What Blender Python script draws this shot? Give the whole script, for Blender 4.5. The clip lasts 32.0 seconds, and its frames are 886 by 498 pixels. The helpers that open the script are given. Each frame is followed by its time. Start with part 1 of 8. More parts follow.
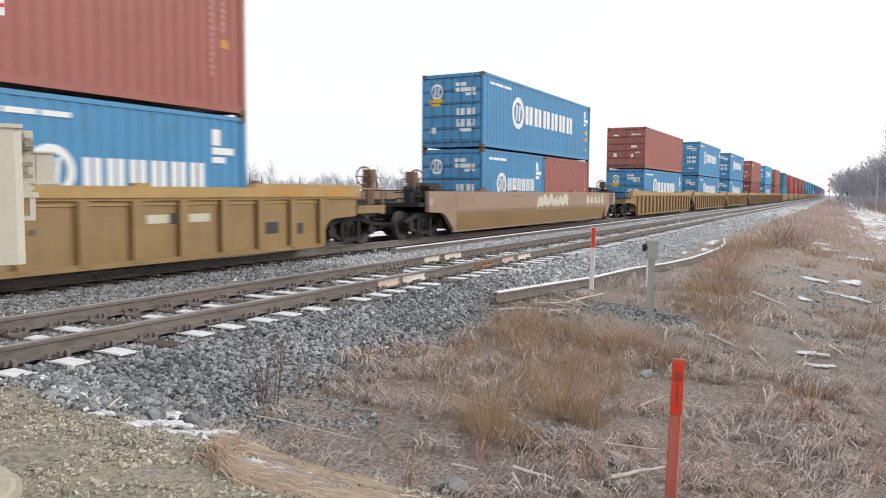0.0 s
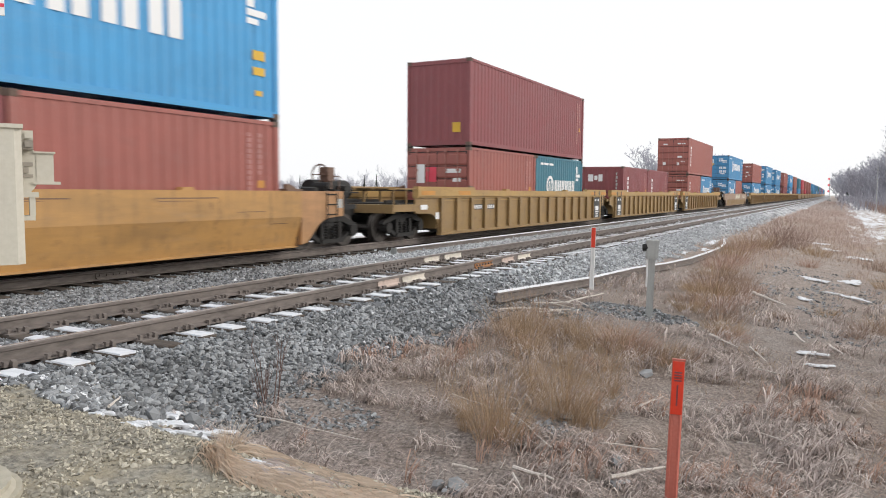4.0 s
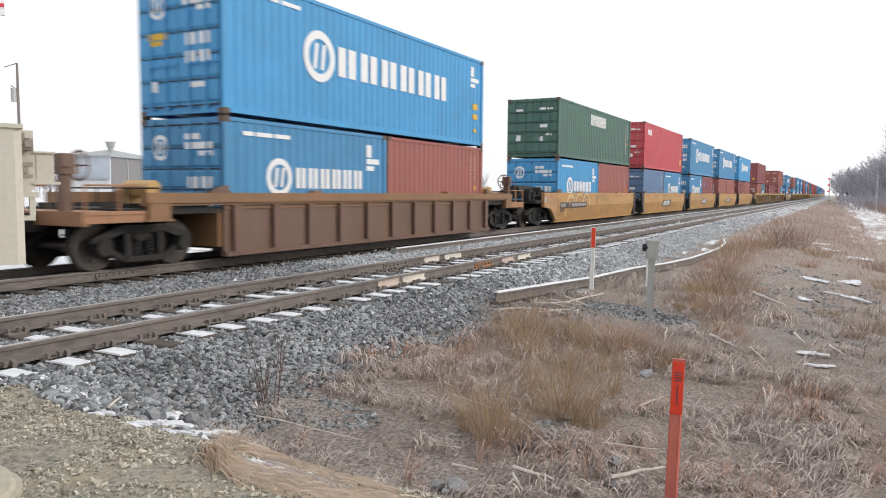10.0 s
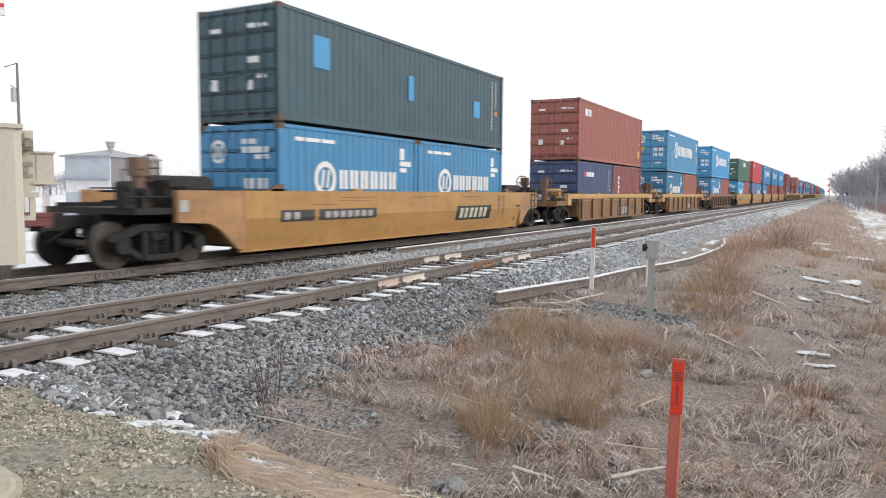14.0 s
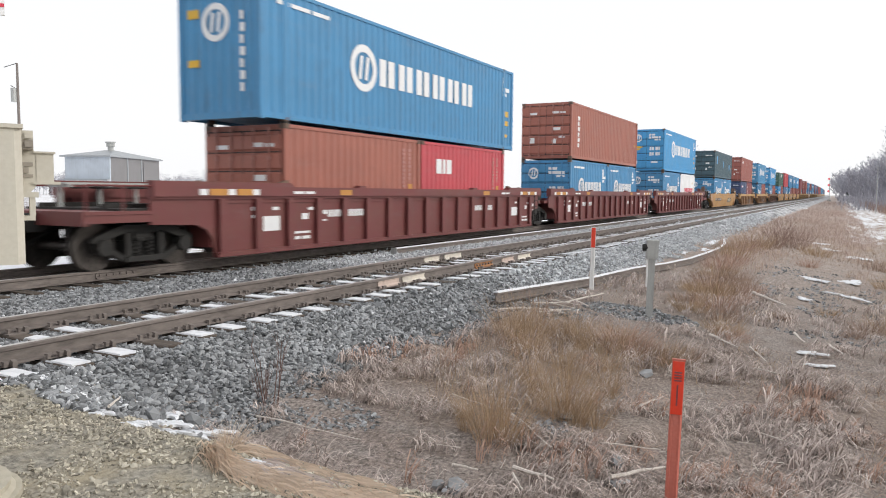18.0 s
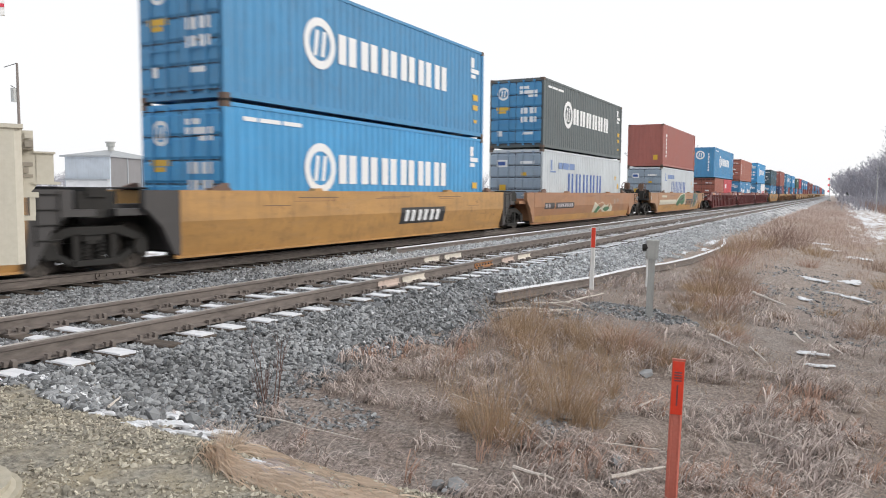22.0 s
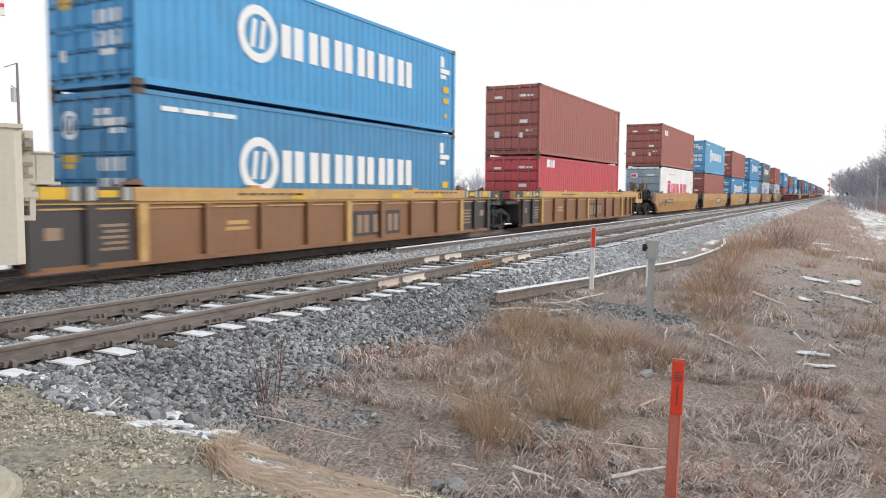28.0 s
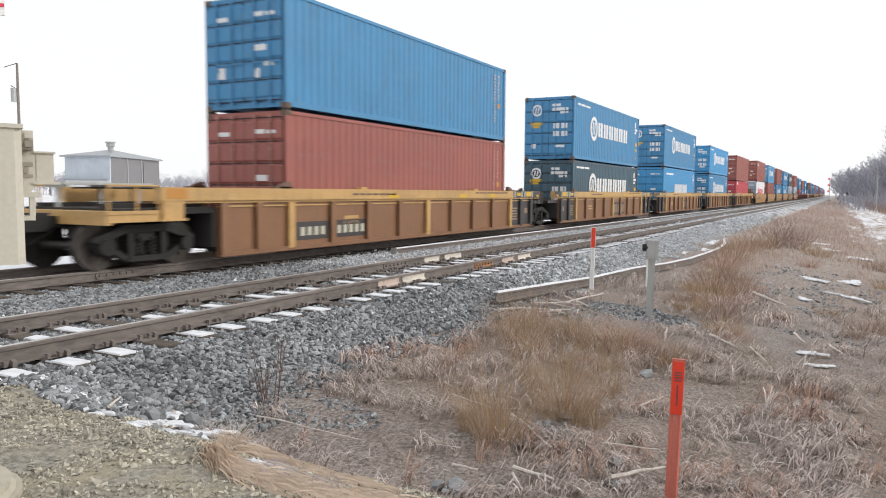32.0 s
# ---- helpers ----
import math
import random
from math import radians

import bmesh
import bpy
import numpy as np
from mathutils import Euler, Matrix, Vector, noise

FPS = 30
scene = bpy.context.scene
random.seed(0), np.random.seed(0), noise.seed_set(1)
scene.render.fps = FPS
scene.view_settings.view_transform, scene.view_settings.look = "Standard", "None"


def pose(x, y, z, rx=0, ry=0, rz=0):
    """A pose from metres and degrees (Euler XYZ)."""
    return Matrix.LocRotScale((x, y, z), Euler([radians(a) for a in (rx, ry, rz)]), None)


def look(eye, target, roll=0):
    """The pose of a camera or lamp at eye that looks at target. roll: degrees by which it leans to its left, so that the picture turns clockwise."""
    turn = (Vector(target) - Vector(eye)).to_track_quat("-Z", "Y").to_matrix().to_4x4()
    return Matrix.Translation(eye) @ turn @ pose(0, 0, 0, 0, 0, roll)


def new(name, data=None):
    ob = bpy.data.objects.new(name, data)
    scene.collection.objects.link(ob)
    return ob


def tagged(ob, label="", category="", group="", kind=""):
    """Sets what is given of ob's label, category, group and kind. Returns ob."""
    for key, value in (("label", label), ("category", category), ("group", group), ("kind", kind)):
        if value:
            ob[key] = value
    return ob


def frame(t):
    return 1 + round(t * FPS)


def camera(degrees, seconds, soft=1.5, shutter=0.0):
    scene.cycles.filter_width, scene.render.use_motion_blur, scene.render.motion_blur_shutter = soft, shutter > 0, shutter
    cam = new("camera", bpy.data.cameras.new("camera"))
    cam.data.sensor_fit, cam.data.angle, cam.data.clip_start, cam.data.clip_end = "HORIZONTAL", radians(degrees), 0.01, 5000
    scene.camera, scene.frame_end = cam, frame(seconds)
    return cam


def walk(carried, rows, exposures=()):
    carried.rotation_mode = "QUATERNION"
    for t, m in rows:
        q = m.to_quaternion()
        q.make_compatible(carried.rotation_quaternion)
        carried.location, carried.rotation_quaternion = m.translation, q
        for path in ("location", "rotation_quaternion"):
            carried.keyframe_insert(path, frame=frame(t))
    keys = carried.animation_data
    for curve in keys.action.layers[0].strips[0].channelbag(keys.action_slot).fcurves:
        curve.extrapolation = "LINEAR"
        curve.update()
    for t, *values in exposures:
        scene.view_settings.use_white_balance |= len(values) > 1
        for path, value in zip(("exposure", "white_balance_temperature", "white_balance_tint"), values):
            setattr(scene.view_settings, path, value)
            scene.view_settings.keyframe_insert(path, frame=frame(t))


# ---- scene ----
# the camera stands still on the road at the crossing, 1.6 m above it
cam = camera(61.81, 32.0, soft=1.0, shutter=0.26)
EYE = Vector((0.0, 0.0, 1.44))
AIM = EYE + Vector((-0.47372, 0.87726, -0.07748)) * 20
walk(cam, [(0.0, look(EYE, AIM, 0.428)), (32.0, look(EYE, AIM, 0.428))])

# ---- world, sun, exposure ----
SUN_EL, SUN_AZ = radians(25), radians(66)          # the veiled sun stands beyond the field to the east
world = bpy.data.worlds.new("overcast_sky")
scene.world = world
world.use_nodes = True
wt = world.node_tree
wt.nodes.clear()
w_out, w_bg = wt.nodes.new("ShaderNodeOutputWorld"), wt.nodes.new("ShaderNodeBackground")
w_sky, w_mix = wt.nodes.new("ShaderNodeTexSky"), wt.nodes.new("ShaderNodeMix")
w_sky.sky_type, w_sky.sun_disc = "NISHITA", False
w_sky.sun_elevation, w_sky.sun_rotation = SUN_EL, SUN_AZ
w_sky.dust_density, w_sky.air_density = 4.0, 1.0
w_mix.data_type, w_mix.blend_type = "RGBA", "MIX"
w_mix.inputs["Factor"].default_value = 0.90         # cloud hides nearly all of the blue
w_mix.inputs["B"].default_value = (9.95, 10.0, 10.15, 1)
wt.links.new(w_sky.outputs[0], w_mix.inputs["A"])
wt.links.new(w_mix.outputs["Result"], w_bg.inputs["Color"])
w_bg.inputs["Strength"].default_value = 0.1090
wt.links.new(w_bg.outputs[0], w_out.inputs[0])
sun = new("sun", bpy.data.lights.new("sun", "SUN"))
sun.data.energy, sun.data.angle, sun.data.color = 1.35, radians(16), (1.0, 0.96, 0.9)
SUN_DIR = Vector((math.sin(SUN_AZ) * math.cos(SUN_EL), math.cos(SUN_AZ) * math.cos(SUN_EL), math.sin(SUN_EL)))
sun.matrix_world = look(SUN_DIR * 60, (0, 0, 0))
scene.view_settings.exposure = 0.0


# ---- materials ----
def nodes_of(name):
    m = bpy.data.materials.new(name)
    m.use_nodes = True
    return m, m.node_tree, m.node_tree.nodes["Principled BSDF"]


def tex_noise(nt, vec, scale, detail=4.0, rough=0.55):
    n = nt.nodes.new("ShaderNodeTexNoise")
    n.inputs["Scale"].default_value, n.inputs["Detail"].default_value = scale, detail
    n.inputs["Roughness"].default_value = rough
    if vec:
        nt.links.new(vec, n.inputs["Vector"])
    return n.outputs["Fac"]


def ramp(nt, fac, a, b, ca=(0, 0, 0, 1), cb=(1, 1, 1, 1)):
    r = nt.nodes.new("ShaderNodeValToRGB")
    r.color_ramp.elements[0].position, r.color_ramp.elements[1].position = a, b
    r.color_ramp.elements[0].color, r.color_ramp.elements[1].color = ca, cb
    nt.links.new(fac, r.inputs[0])
    return r.outputs[0]


def mix(nt, fac, a, b, blend="MIX"):
    n = nt.nodes.new("ShaderNodeMix")
    n.data_type, n.blend_type = "RGBA", blend
    for key, val in (("Factor", fac), ("A", a), ("B", b)):
        if isinstance(val, (int, float)):
            n.inputs[key].default_value = val
        elif isinstance(val, tuple):
            n.inputs[key].default_value = (*val[:3], 1)
        else:
            nt.links.new(val, n.inputs[key])
    return n.outputs["Result"]


def maths(nt, op, a, b=0.0):
    n = nt.nodes.new("ShaderNodeMath")
    n.operation = op
    for i, val in enumerate((a, b)):
        if isinstance(val, (int, float)):
            n.inputs[i].default_value = val
        else:
            nt.links.new(val, n.inputs[i])
    return n.outputs[0]


def scaled(nt, vec, sx, sy, sz):
    n = nt.nodes.new("ShaderNodeMapping")
    n.inputs["Scale"].default_value = (sx, sy, sz)
    nt.links.new(vec, n.inputs["Vector"])
    return n.outputs[0]


def coords(nt, kind="Object"):
    return nt.nodes.new("ShaderNodeTexCoord").outputs[kind]


def bumped(nt, bsdf, height, strength=0.3, dist=0.02):
    b = nt.nodes.new("ShaderNodeBump")
    b.inputs["Strength"].default_value, b.inputs["Distance"].default_value = strength, dist
    nt.links.new(height, b.inputs["Height"])
    nt.links.new(b.outputs[0], bsdf.inputs["Normal"])


def paint(name, rgb, rough=0.5, dirt=0.25, dirt_rgb=(0.09, 0.065, 0.05), fade=0.16, metal=0.0, rust=0.0):
    """Weathered paint: chalky fading in large clouds, vertical dirt streaks, scuffs along the side, rust blooms, fine grain."""
    m, nt, b = nodes_of(name)
    co = coords(nt)
    oi = nt.nodes.new("ShaderNodeObjectInfo")
    shift = nt.nodes.new("ShaderNodeVectorMath")
    shift.operation = "ADD"
    nt.links.new(co, shift.inputs[0])
    nt.links.new(maths(nt, "MULTIPLY", oi.outputs["Random"], 37.0), shift.inputs[1])
    v = shift.outputs[0]
    clouds = ramp(nt, tex_noise(nt, v, 0.9, 5), 0.35, 0.7)
    pale = tuple(min(1, c * (1 + fade) + 0.05 * fade) for c in rgb)
    base = mix(nt, clouds, rgb, pale)
    streak = ramp(nt, tex_noise(nt, scaled(nt, v, 5.0, 5.0, 0.35), 2.2, 6, 0.65), 0.52, 0.78)
    base = mix(nt, maths(nt, "MULTIPLY", streak, dirt), base, dirt_rgb)
    scuff = ramp(nt, tex_noise(nt, scaled(nt, v, 1.0, 0.25, 1.6), 3.1, 7, 0.7), 0.55, 0.75)
    smudge = ramp(nt, tex_noise(nt, scaled(nt, v, 1.0, 0.6, 1.0), 1.7, 9, 0.72), 0.58, 0.74)
    base = mix(nt, maths(nt, "MULTIPLY", smudge, dirt * 0.9), base, tuple(0.45 * a + 0.35 * b for a, b in zip(rgb, dirt_rgb)))
    grey = sum(rgb) / 3
    base = mix(nt, maths(nt, "MULTIPLY", scuff, 0.28), base, tuple(0.55 * c + 0.3 * grey + 0.07 for c in rgb))
    if rust:
        bloom = ramp(nt, tex_noise(nt, v, 4.6, 8, 0.72), 0.58, 0.70)
        base = mix(nt, maths(nt, "MULTIPLY", bloom, rust), base, (0.15, 0.075, 0.04))
        grime = ramp(nt, tex_noise(nt, scaled(nt, v, 1.0, 0.45, 2.4), 1.1, 6, 0.6), 0.42, 0.72)
        base = mix(nt, maths(nt, "MULTIPLY", grime, rust * 0.6), base, (0.16, 0.105, 0.06))
    grain = tex_noise(nt, v, 42.0, 3)
    base = mix(nt, 0.10, base, ramp(nt, grain, 0.3, 0.7), "SOFT_LIGHT")
    nt.links.new(base, b.inputs["Base Color"])
    b.inputs["Roughness"].default_value, b.inputs["Metallic"].default_value = rough, metal
    nt.links.new(ramp(nt, clouds, 0, 1, (rough - 0.08,) * 3 + (1,), (min(1, rough + 0.15),) * 3 + (1,)), b.inputs["Roughness"])
    bumped(nt, b, grain, 0.12, 0.006)
    return m


def grainy(name, dark, light, scale=8.0, rough=0.85, bump=0.4, dist=0.02, stretch=(1, 1, 1), island=0.0, metal=0.0):
    """Natural matter: two tones at two scales; pieces of one mesh differ by island."""
    m, nt, b = nodes_of(name)
    v = scaled(nt, coords(nt), *stretch)
    a = tex_noise(nt, v, scale, 6, 0.6)
    c = tex_noise(nt, v, scale * 0.17, 3)
    f = maths(nt, "ADD", maths(nt, "MULTIPLY", a, 0.6), maths(nt, "MULTIPLY", c, 0.4))
    f = ramp(nt, f, 0.32, 0.68)
    if island:
        g = nt.nodes.new("ShaderNodeNewGeometry")
        f = mix(nt, island, f, g.outputs["Random Per Island"])
    nt.links.new(mix(nt, f, dark, light), b.inputs["Base Color"])
    b.inputs["Roughness"].default_value, b.inputs["Metallic"].default_value = rough, metal
    bumped(nt, b, a, bump, dist)
    return m


BLUE = paint("blue_container_paint", (0.056, 0.238, 0.45), dirt=0.45)
BLUE_BRIGHT = paint("bright_blue_container_paint", (0.055, 0.295, 0.575), dirt=0.25)
BLUE_DEEP = paint("deep_blue_container_paint", (0.038, 0.175, 0.33), dirt=0.3)
BLUE_SUN = paint("bleached_blue_container_paint", (0.10, 0.33, 0.55), dirt=0.5)
BLUE_PALE = paint("pale_blue_container_paint", (0.07, 0.26, 0.46), dirt=0.2)
TEAL = paint("teal_container_paint", (0.035, 0.16, 0.22), dirt=0.25)
DARK_TEAL = paint("dark_teal_container_paint", (0.04, 0.085, 0.11), dirt=0.25, fade=0.3)
SLATE = paint("slate_container_paint", (0.08, 0.10, 0.105), dirt=0.25, fade=0.3)
NAVY = paint("navy_container_paint", (0.045, 0.075, 0.17), dirt=0.2)
SLATE_BLUE = paint("slate_blue_container_paint", (0.11, 0.19, 0.33), dirt=0.2)
RED_BROWN = paint("red_brown_container_paint", (0.31, 0.10, 0.082), dirt=0.35)
RED = paint("red_container_paint", (0.48, 0.062, 0.08), dirt=0.15)
MAROON = paint("maroon_container_paint", (0.225, 0.060, 0.066), dirt=0.3)
BROWN_RED = paint("brown_container_paint", (0.335, 0.118, 0.085), dirt=0.3)
GREEN = paint("green_container_paint", (0.05, 0.125, 0.098), dirt=0.32, fade=0.3)
GREY = paint("pale_grey_container_paint", (0.50, 0.54, 0.57), dirt=0.2)
WHITE = paint("white_container_paint", (0.78, 0.79, 0.80), dirt=0.12)
MARK_WHITE = paint("white_marking_paint", (0.80, 0.81, 0.82), dirt=0.1, fade=0.0)
MARK_FAINT = paint("worn_marking_paint", (0.40, 0.37, 0.38), dirt=0.5)
FAINT_RED = paint("worn_pinkish_marking", (0.42, 0.20, 0.18), dirt=0.4)
DEEP_SLATE = paint("deep_slate_container_paint", (0.042, 0.092, 0.128), dirt=0.25, fade=0.3)
MARK_BLUE = paint("blue_marking_paint", (0.03, 0.09, 0.32), dirt=0.08)
MARK_RED = paint("red_marking_paint", (0.65, 0.05, 0.09), dirt=0.05)
MARK_YELLOW = paint("yellow_marking_paint", (0.62, 0.38, 0.03), dirt=0.15)
MARK_ORANGE = paint("orange_reflector_paint", (0.50, 0.23, 0.045), dirt=0.3)
BAR_RED = paint("dusty_red_bar_paint", (0.36, 0.16, 0.13), dirt=0.3)
MARK_BLACK = paint("black_marking_paint", (0.03, 0.03, 0.032), dirt=0.2)
MARK_GREEN = paint("green_spray_paint", (0.05, 0.15, 0.07), dirt=0.25)
STEEL_SPRAY = paint("blue_grey_spray_paint", (0.085, 0.12, 0.15), dirt=0.35)
GASKET_SHADE = paint("black_door_rubber", (0.022, 0.022, 0.024), rough=0.8, dirt=0.3)
CASTING = paint("rusted_corner_steel", (0.12, 0.085, 0.07), rough=0.8, dirt=0.5, rust=0.6)
FAINT_YELLOW = paint("faint_cream_spray", (0.56, 0.40, 0.20), dirt=0.35)
MARK_CREAM = paint("cream_spray_paint", (0.55, 0.52, 0.42), dirt=0.3)
YELLOW = paint("yellow_car_paint", (0.475, 0.262, 0.088), dirt=0.6, fade=0.12, rust=0.7)
YELLOW_WORN = paint("scuffed_yellow_car_paint", (0.44, 0.235, 0.105), dirt=0.7, fade=0.15, rust=0.8)
DOOR_PALE = paint("pale_blue_grey_door_paint", (0.27, 0.34, 0.42), dirt=0.35)
YELLOW_CHORD = paint("yellow_chord_paint", (0.56, 0.345, 0.13), dirt=0.4, fade=0.1, rust=0.5)
TAN = paint("tan_car_paint", (0.29, 0.185, 0.075), dirt=0.45, rust=0.5)
TAN_CHORD = paint("tan_chord_paint", (0.41, 0.26, 0.09), dirt=0.35, rust=0.5)
ORANGE_TAN = paint("orange_tan_car_paint", (0.45, 0.245, 0.08), dirt=0.5, rust=0.5)
PINK_TAN = paint("faded_tan_car_paint", (0.32, 0.215, 0.15), dirt=0.35, rust=0.4)
RUST_ORANGE = paint("rust_orange_car_paint", (0.35, 0.175, 0.09), dirt=0.45, rust=0.6)
CAR_BROWN = paint("brown_car_paint", (0.15, 0.085, 0.06), dirt=0.5, rust=0.5)
RUST_TAN = paint("rusty_tan_car_paint", (0.235, 0.122, 0.055), dirt=0.5, rust=0.7)
PANEL_BROWN = paint("rusted_brown_panel", (0.24, 0.116, 0.056), dirt=0.45, rust=0.5)
PINK_ORANGE = paint("faded_orange_car_paint", (0.37, 0.20, 0.105), dirt=0.45, rust=0.4)
CAR_MAROON = paint("maroon_car_paint", (0.15, 0.035, 0.035), dirt=0.35, rust=0.3)
CAR_GREY = paint("grey_car_paint", (0.046, 0.043, 0.044), dirt=0.35)
IRON = paint("grimy_iron", (0.011, 0.010, 0.009), rough=0.7, dirt=0.4, dirt_rgb=(0.055, 0.04, 0.03))
STEEL_WORN = grainy("worn_wheel_steel", (0.05, 0.045, 0.042), (0.13, 0.115, 0.105), 14, rough=0.45, metal=0.7)
RAIL_RUST = grainy("rusty_rail_steel", (0.10, 0.085, 0.077), (0.25, 0.215, 0.195), 20, rough=0.75, bump=0.3, dist=0.004, stretch=(1, 0.25, 1))
RAIL_TOP = grainy("polished_rail_steel", (0.36, 0.345, 0.325), (0.60, 0.58, 0.56), 16, rough=0.34, metal=0.75, bump=0.05, stretch=(1, 0.1, 1))
JOINT_CREAM = paint("cream_joint_paint", (0.62, 0.57, 0.50), dirt=0.5, rough=0.7)
JOINT_PINK = paint("faded_joint_paint", (0.50, 0.40, 0.35), dirt=0.5, rough=0.7)
JOINT_RUST = paint("orange_rust", (0.33, 0.16, 0.07), dirt=0.4, rough=0.85)
TIE_WOOD = grainy("weathered_tie_wood", (0.035, 0.027, 0.022), (0.13, 0.105, 0.085), 9, rough=0.9, stretch=(0.3, 2, 2))
SNOW = grainy("old_snow", (0.62, 0.64, 0.68), (0.84, 0.85, 0.87), 12, rough=0.8, bump=0.5, dist=0.02)
STONE = grainy("ballast_stone", (0.020, 0.022, 0.024), (0.44, 0.455, 0.47), 9, rough=0.8, bump=0.5, dist=0.008, island=0.74)
STONE_FROST_HAZE = grainy("frosted_hazy_ballast_stone", (0.22, 0.228, 0.24), (0.70, 0.725, 0.75), 7, rough=0.85, bump=0.4, dist=0.01, island=0.6)
PEBBLE = grainy("road_gravel", (0.10, 0.092, 0.075), (0.68, 0.63, 0.52), 14, rough=0.9, bump=0.4, dist=0.006, island=0.7)
GOLD_STRAW = grainy("golden_dry_grass", (0.34, 0.235, 0.15), (0.62, 0.46, 0.32), 4, rough=0.9, bump=0.1, island=0.6)
PLUME = grainy("tawny_plume_grass", (0.26, 0.175, 0.105), (0.56, 0.41, 0.265), 3, rough=0.95, bump=0.1, island=0.45)
DUN_PLUME = grainy("dun_plume_grass", (0.30, 0.22, 0.17), (0.58, 0.455, 0.37), 3, rough=0.95, bump=0.1, island=0.4)
RUSSET = grainy("russet_dead_grass", (0.26, 0.155, 0.115), (0.62, 0.43, 0.34), 5, rough=0.95, bump=0.1, island=0.65)
GREY_STRAW = grainy("grey_matted_grass", (0.18, 0.142, 0.127), (0.71, 0.61, 0.56), 5, rough=0.95, bump=0.1, island=0.62)
COMBED = grainy("pale_combed_grass", (0.50, 0.40, 0.31), (0.86, 0.72, 0.59), 5, rough=0.95, bump=0.1, island=0.6)
FROST_STRAW = grainy("frosted_dead_grass", (0.40, 0.33, 0.30), (0.84, 0.745, 0.69), 5, rough=0.95, bump=0.1, island=0.7)
MARK_PINK = paint("faded_red_marking", (0.72, 0.36, 0.40), dirt=0.1)
VERGE_STRAW = grainy("pinkish_verge_grass", (0.36, 0.27, 0.235), (0.64, 0.51, 0.45), 3, rough=0.95, bump=0.1, island=0.45)
VERGE_DARK = grainy("brown_verge_grass", (0.22, 0.15, 0.115), (0.44, 0.32, 0.25), 3, rough=0.95, bump=0.1, island=0.45)
DEAD_WOOD = grainy("bleached_dead_wood", (0.42, 0.37, 0.33), (0.76, 0.71, 0.66), 18, rough=0.9, stretch=(2, 2, 0.4))
TWIG = grainy("reddish_twigs", (0.20, 0.13, 0.11), (0.42, 0.30, 0.25), 8, rough=0.9, island=0.5)
TWIG_DARK = grainy("dark_red_twigs", (0.10, 0.06, 0.05), (0.22, 0.14, 0.12), 8, rough=0.9, island=0.5)
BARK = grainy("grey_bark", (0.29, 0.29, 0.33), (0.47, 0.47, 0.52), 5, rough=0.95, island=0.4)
SPRUCE = grainy("spruce_needles", (0.025, 0.035, 0.03), (0.07, 0.085, 0.07), 6, rough=0.95, island=0.6)
POST_ORANGE = paint("orange_reflective_sheet", (0.72, 0.045, 0.015), rough=0.45, dirt=0.08)
POST_SALMON = paint("faded_orange_post", (0.52, 0.15, 0.11), rough=0.6, dirt=0.12)
POST_WHITE = paint("white_post_plastic", (0.72, 0.72, 0.71), rough=0.6, dirt=0.2)
GALV = paint("galvanised_steel", (0.40, 0.41, 0.40), rough=0.5, dirt=0.3, metal=0.3)
CABINET = paint("beige_cabinet_paint", (0.56, 0.53, 0.455), rough=0.5, dirt=0.05, fade=0.05)
# cabinet beige darkened to paint shade on the small fittings
CABINET_SHADE = paint("beige_fitting_painted_shade", (0.30, 0.27, 0.23), rough=0.6, dirt=0.3)
SHED_WALL = paint("pale_sheet_metal", (0.47, 0.52, 0.58), rough=0.5, dirt=0.2)
SHED_SIDE = paint("dark_sheet_metal", (0.20, 0.195, 0.20), rough=0.5, dirt=0.25)
SHED_ROOF = paint("grey_roof_metal", (0.32, 0.34, 0.36), rough=0.5, dirt=0.25)
CONCRETE = grainy("pale_concrete", (0.36, 0.33, 0.26), (0.52, 0.48, 0.39), 10, rough=0.9)
POLE_WOOD = grainy("grey_pole_wood", (0.14, 0.12, 0.11), (0.30, 0.27, 0.25), 7, rough=0.95, stretch=(3, 3, 0.3))


# ---- helpers for shapes ----
MESHES = {}


def mesh_of(key, build):
    """The mesh called key, built once by build(bm)."""
    if key not in MESHES:
        bm = bmesh.new()
        build(bm)
        bmesh.ops.recalc_face_normals(bm, faces=bm.faces)
        me = bpy.data.meshes.new(key)
        bm.to_mesh(me)
        bm.free()
        me.materials.append(None)
        MESHES[key] = me
    return MESHES[key]


def dressed(ob, material):
    if not ob.data.materials:
        ob.data.materials.append(None)
    ob.material_slots[0].link = "OBJECT"
    ob.material_slots[0].material = material
    return ob


def part(name, mesh, material, parent, label="", m=None):
    ob = dressed(new(name, mesh), material)
    ob.parent = parent
    if m is not None:
        ob.matrix_basis = m
    if label:
        ob["label"] = label
    return ob


def thing(name, mesh, material, m, label, category, group="", kind=""):
    ob = new(name, mesh)
    if mesh is not None:
        dressed(ob, material)
    ob.matrix_basis = m
    return tagged(ob, label, category, group, kind)


def box(bm, x0, x1, y0, y1, z0, z1):
    vs = [bm.verts.new((x, y, z)) for z in (z0, z1) for x, y in ((x0, y0), (x1, y0), (x1, y1), (x0, y1))]
    for f in ((0, 3, 2, 1), (4, 5, 6, 7), (0, 1, 5, 4), (1, 2, 6, 5), (2, 3, 7, 6), (3, 0, 4, 7)):
        bm.faces.new([vs[i] for i in f])


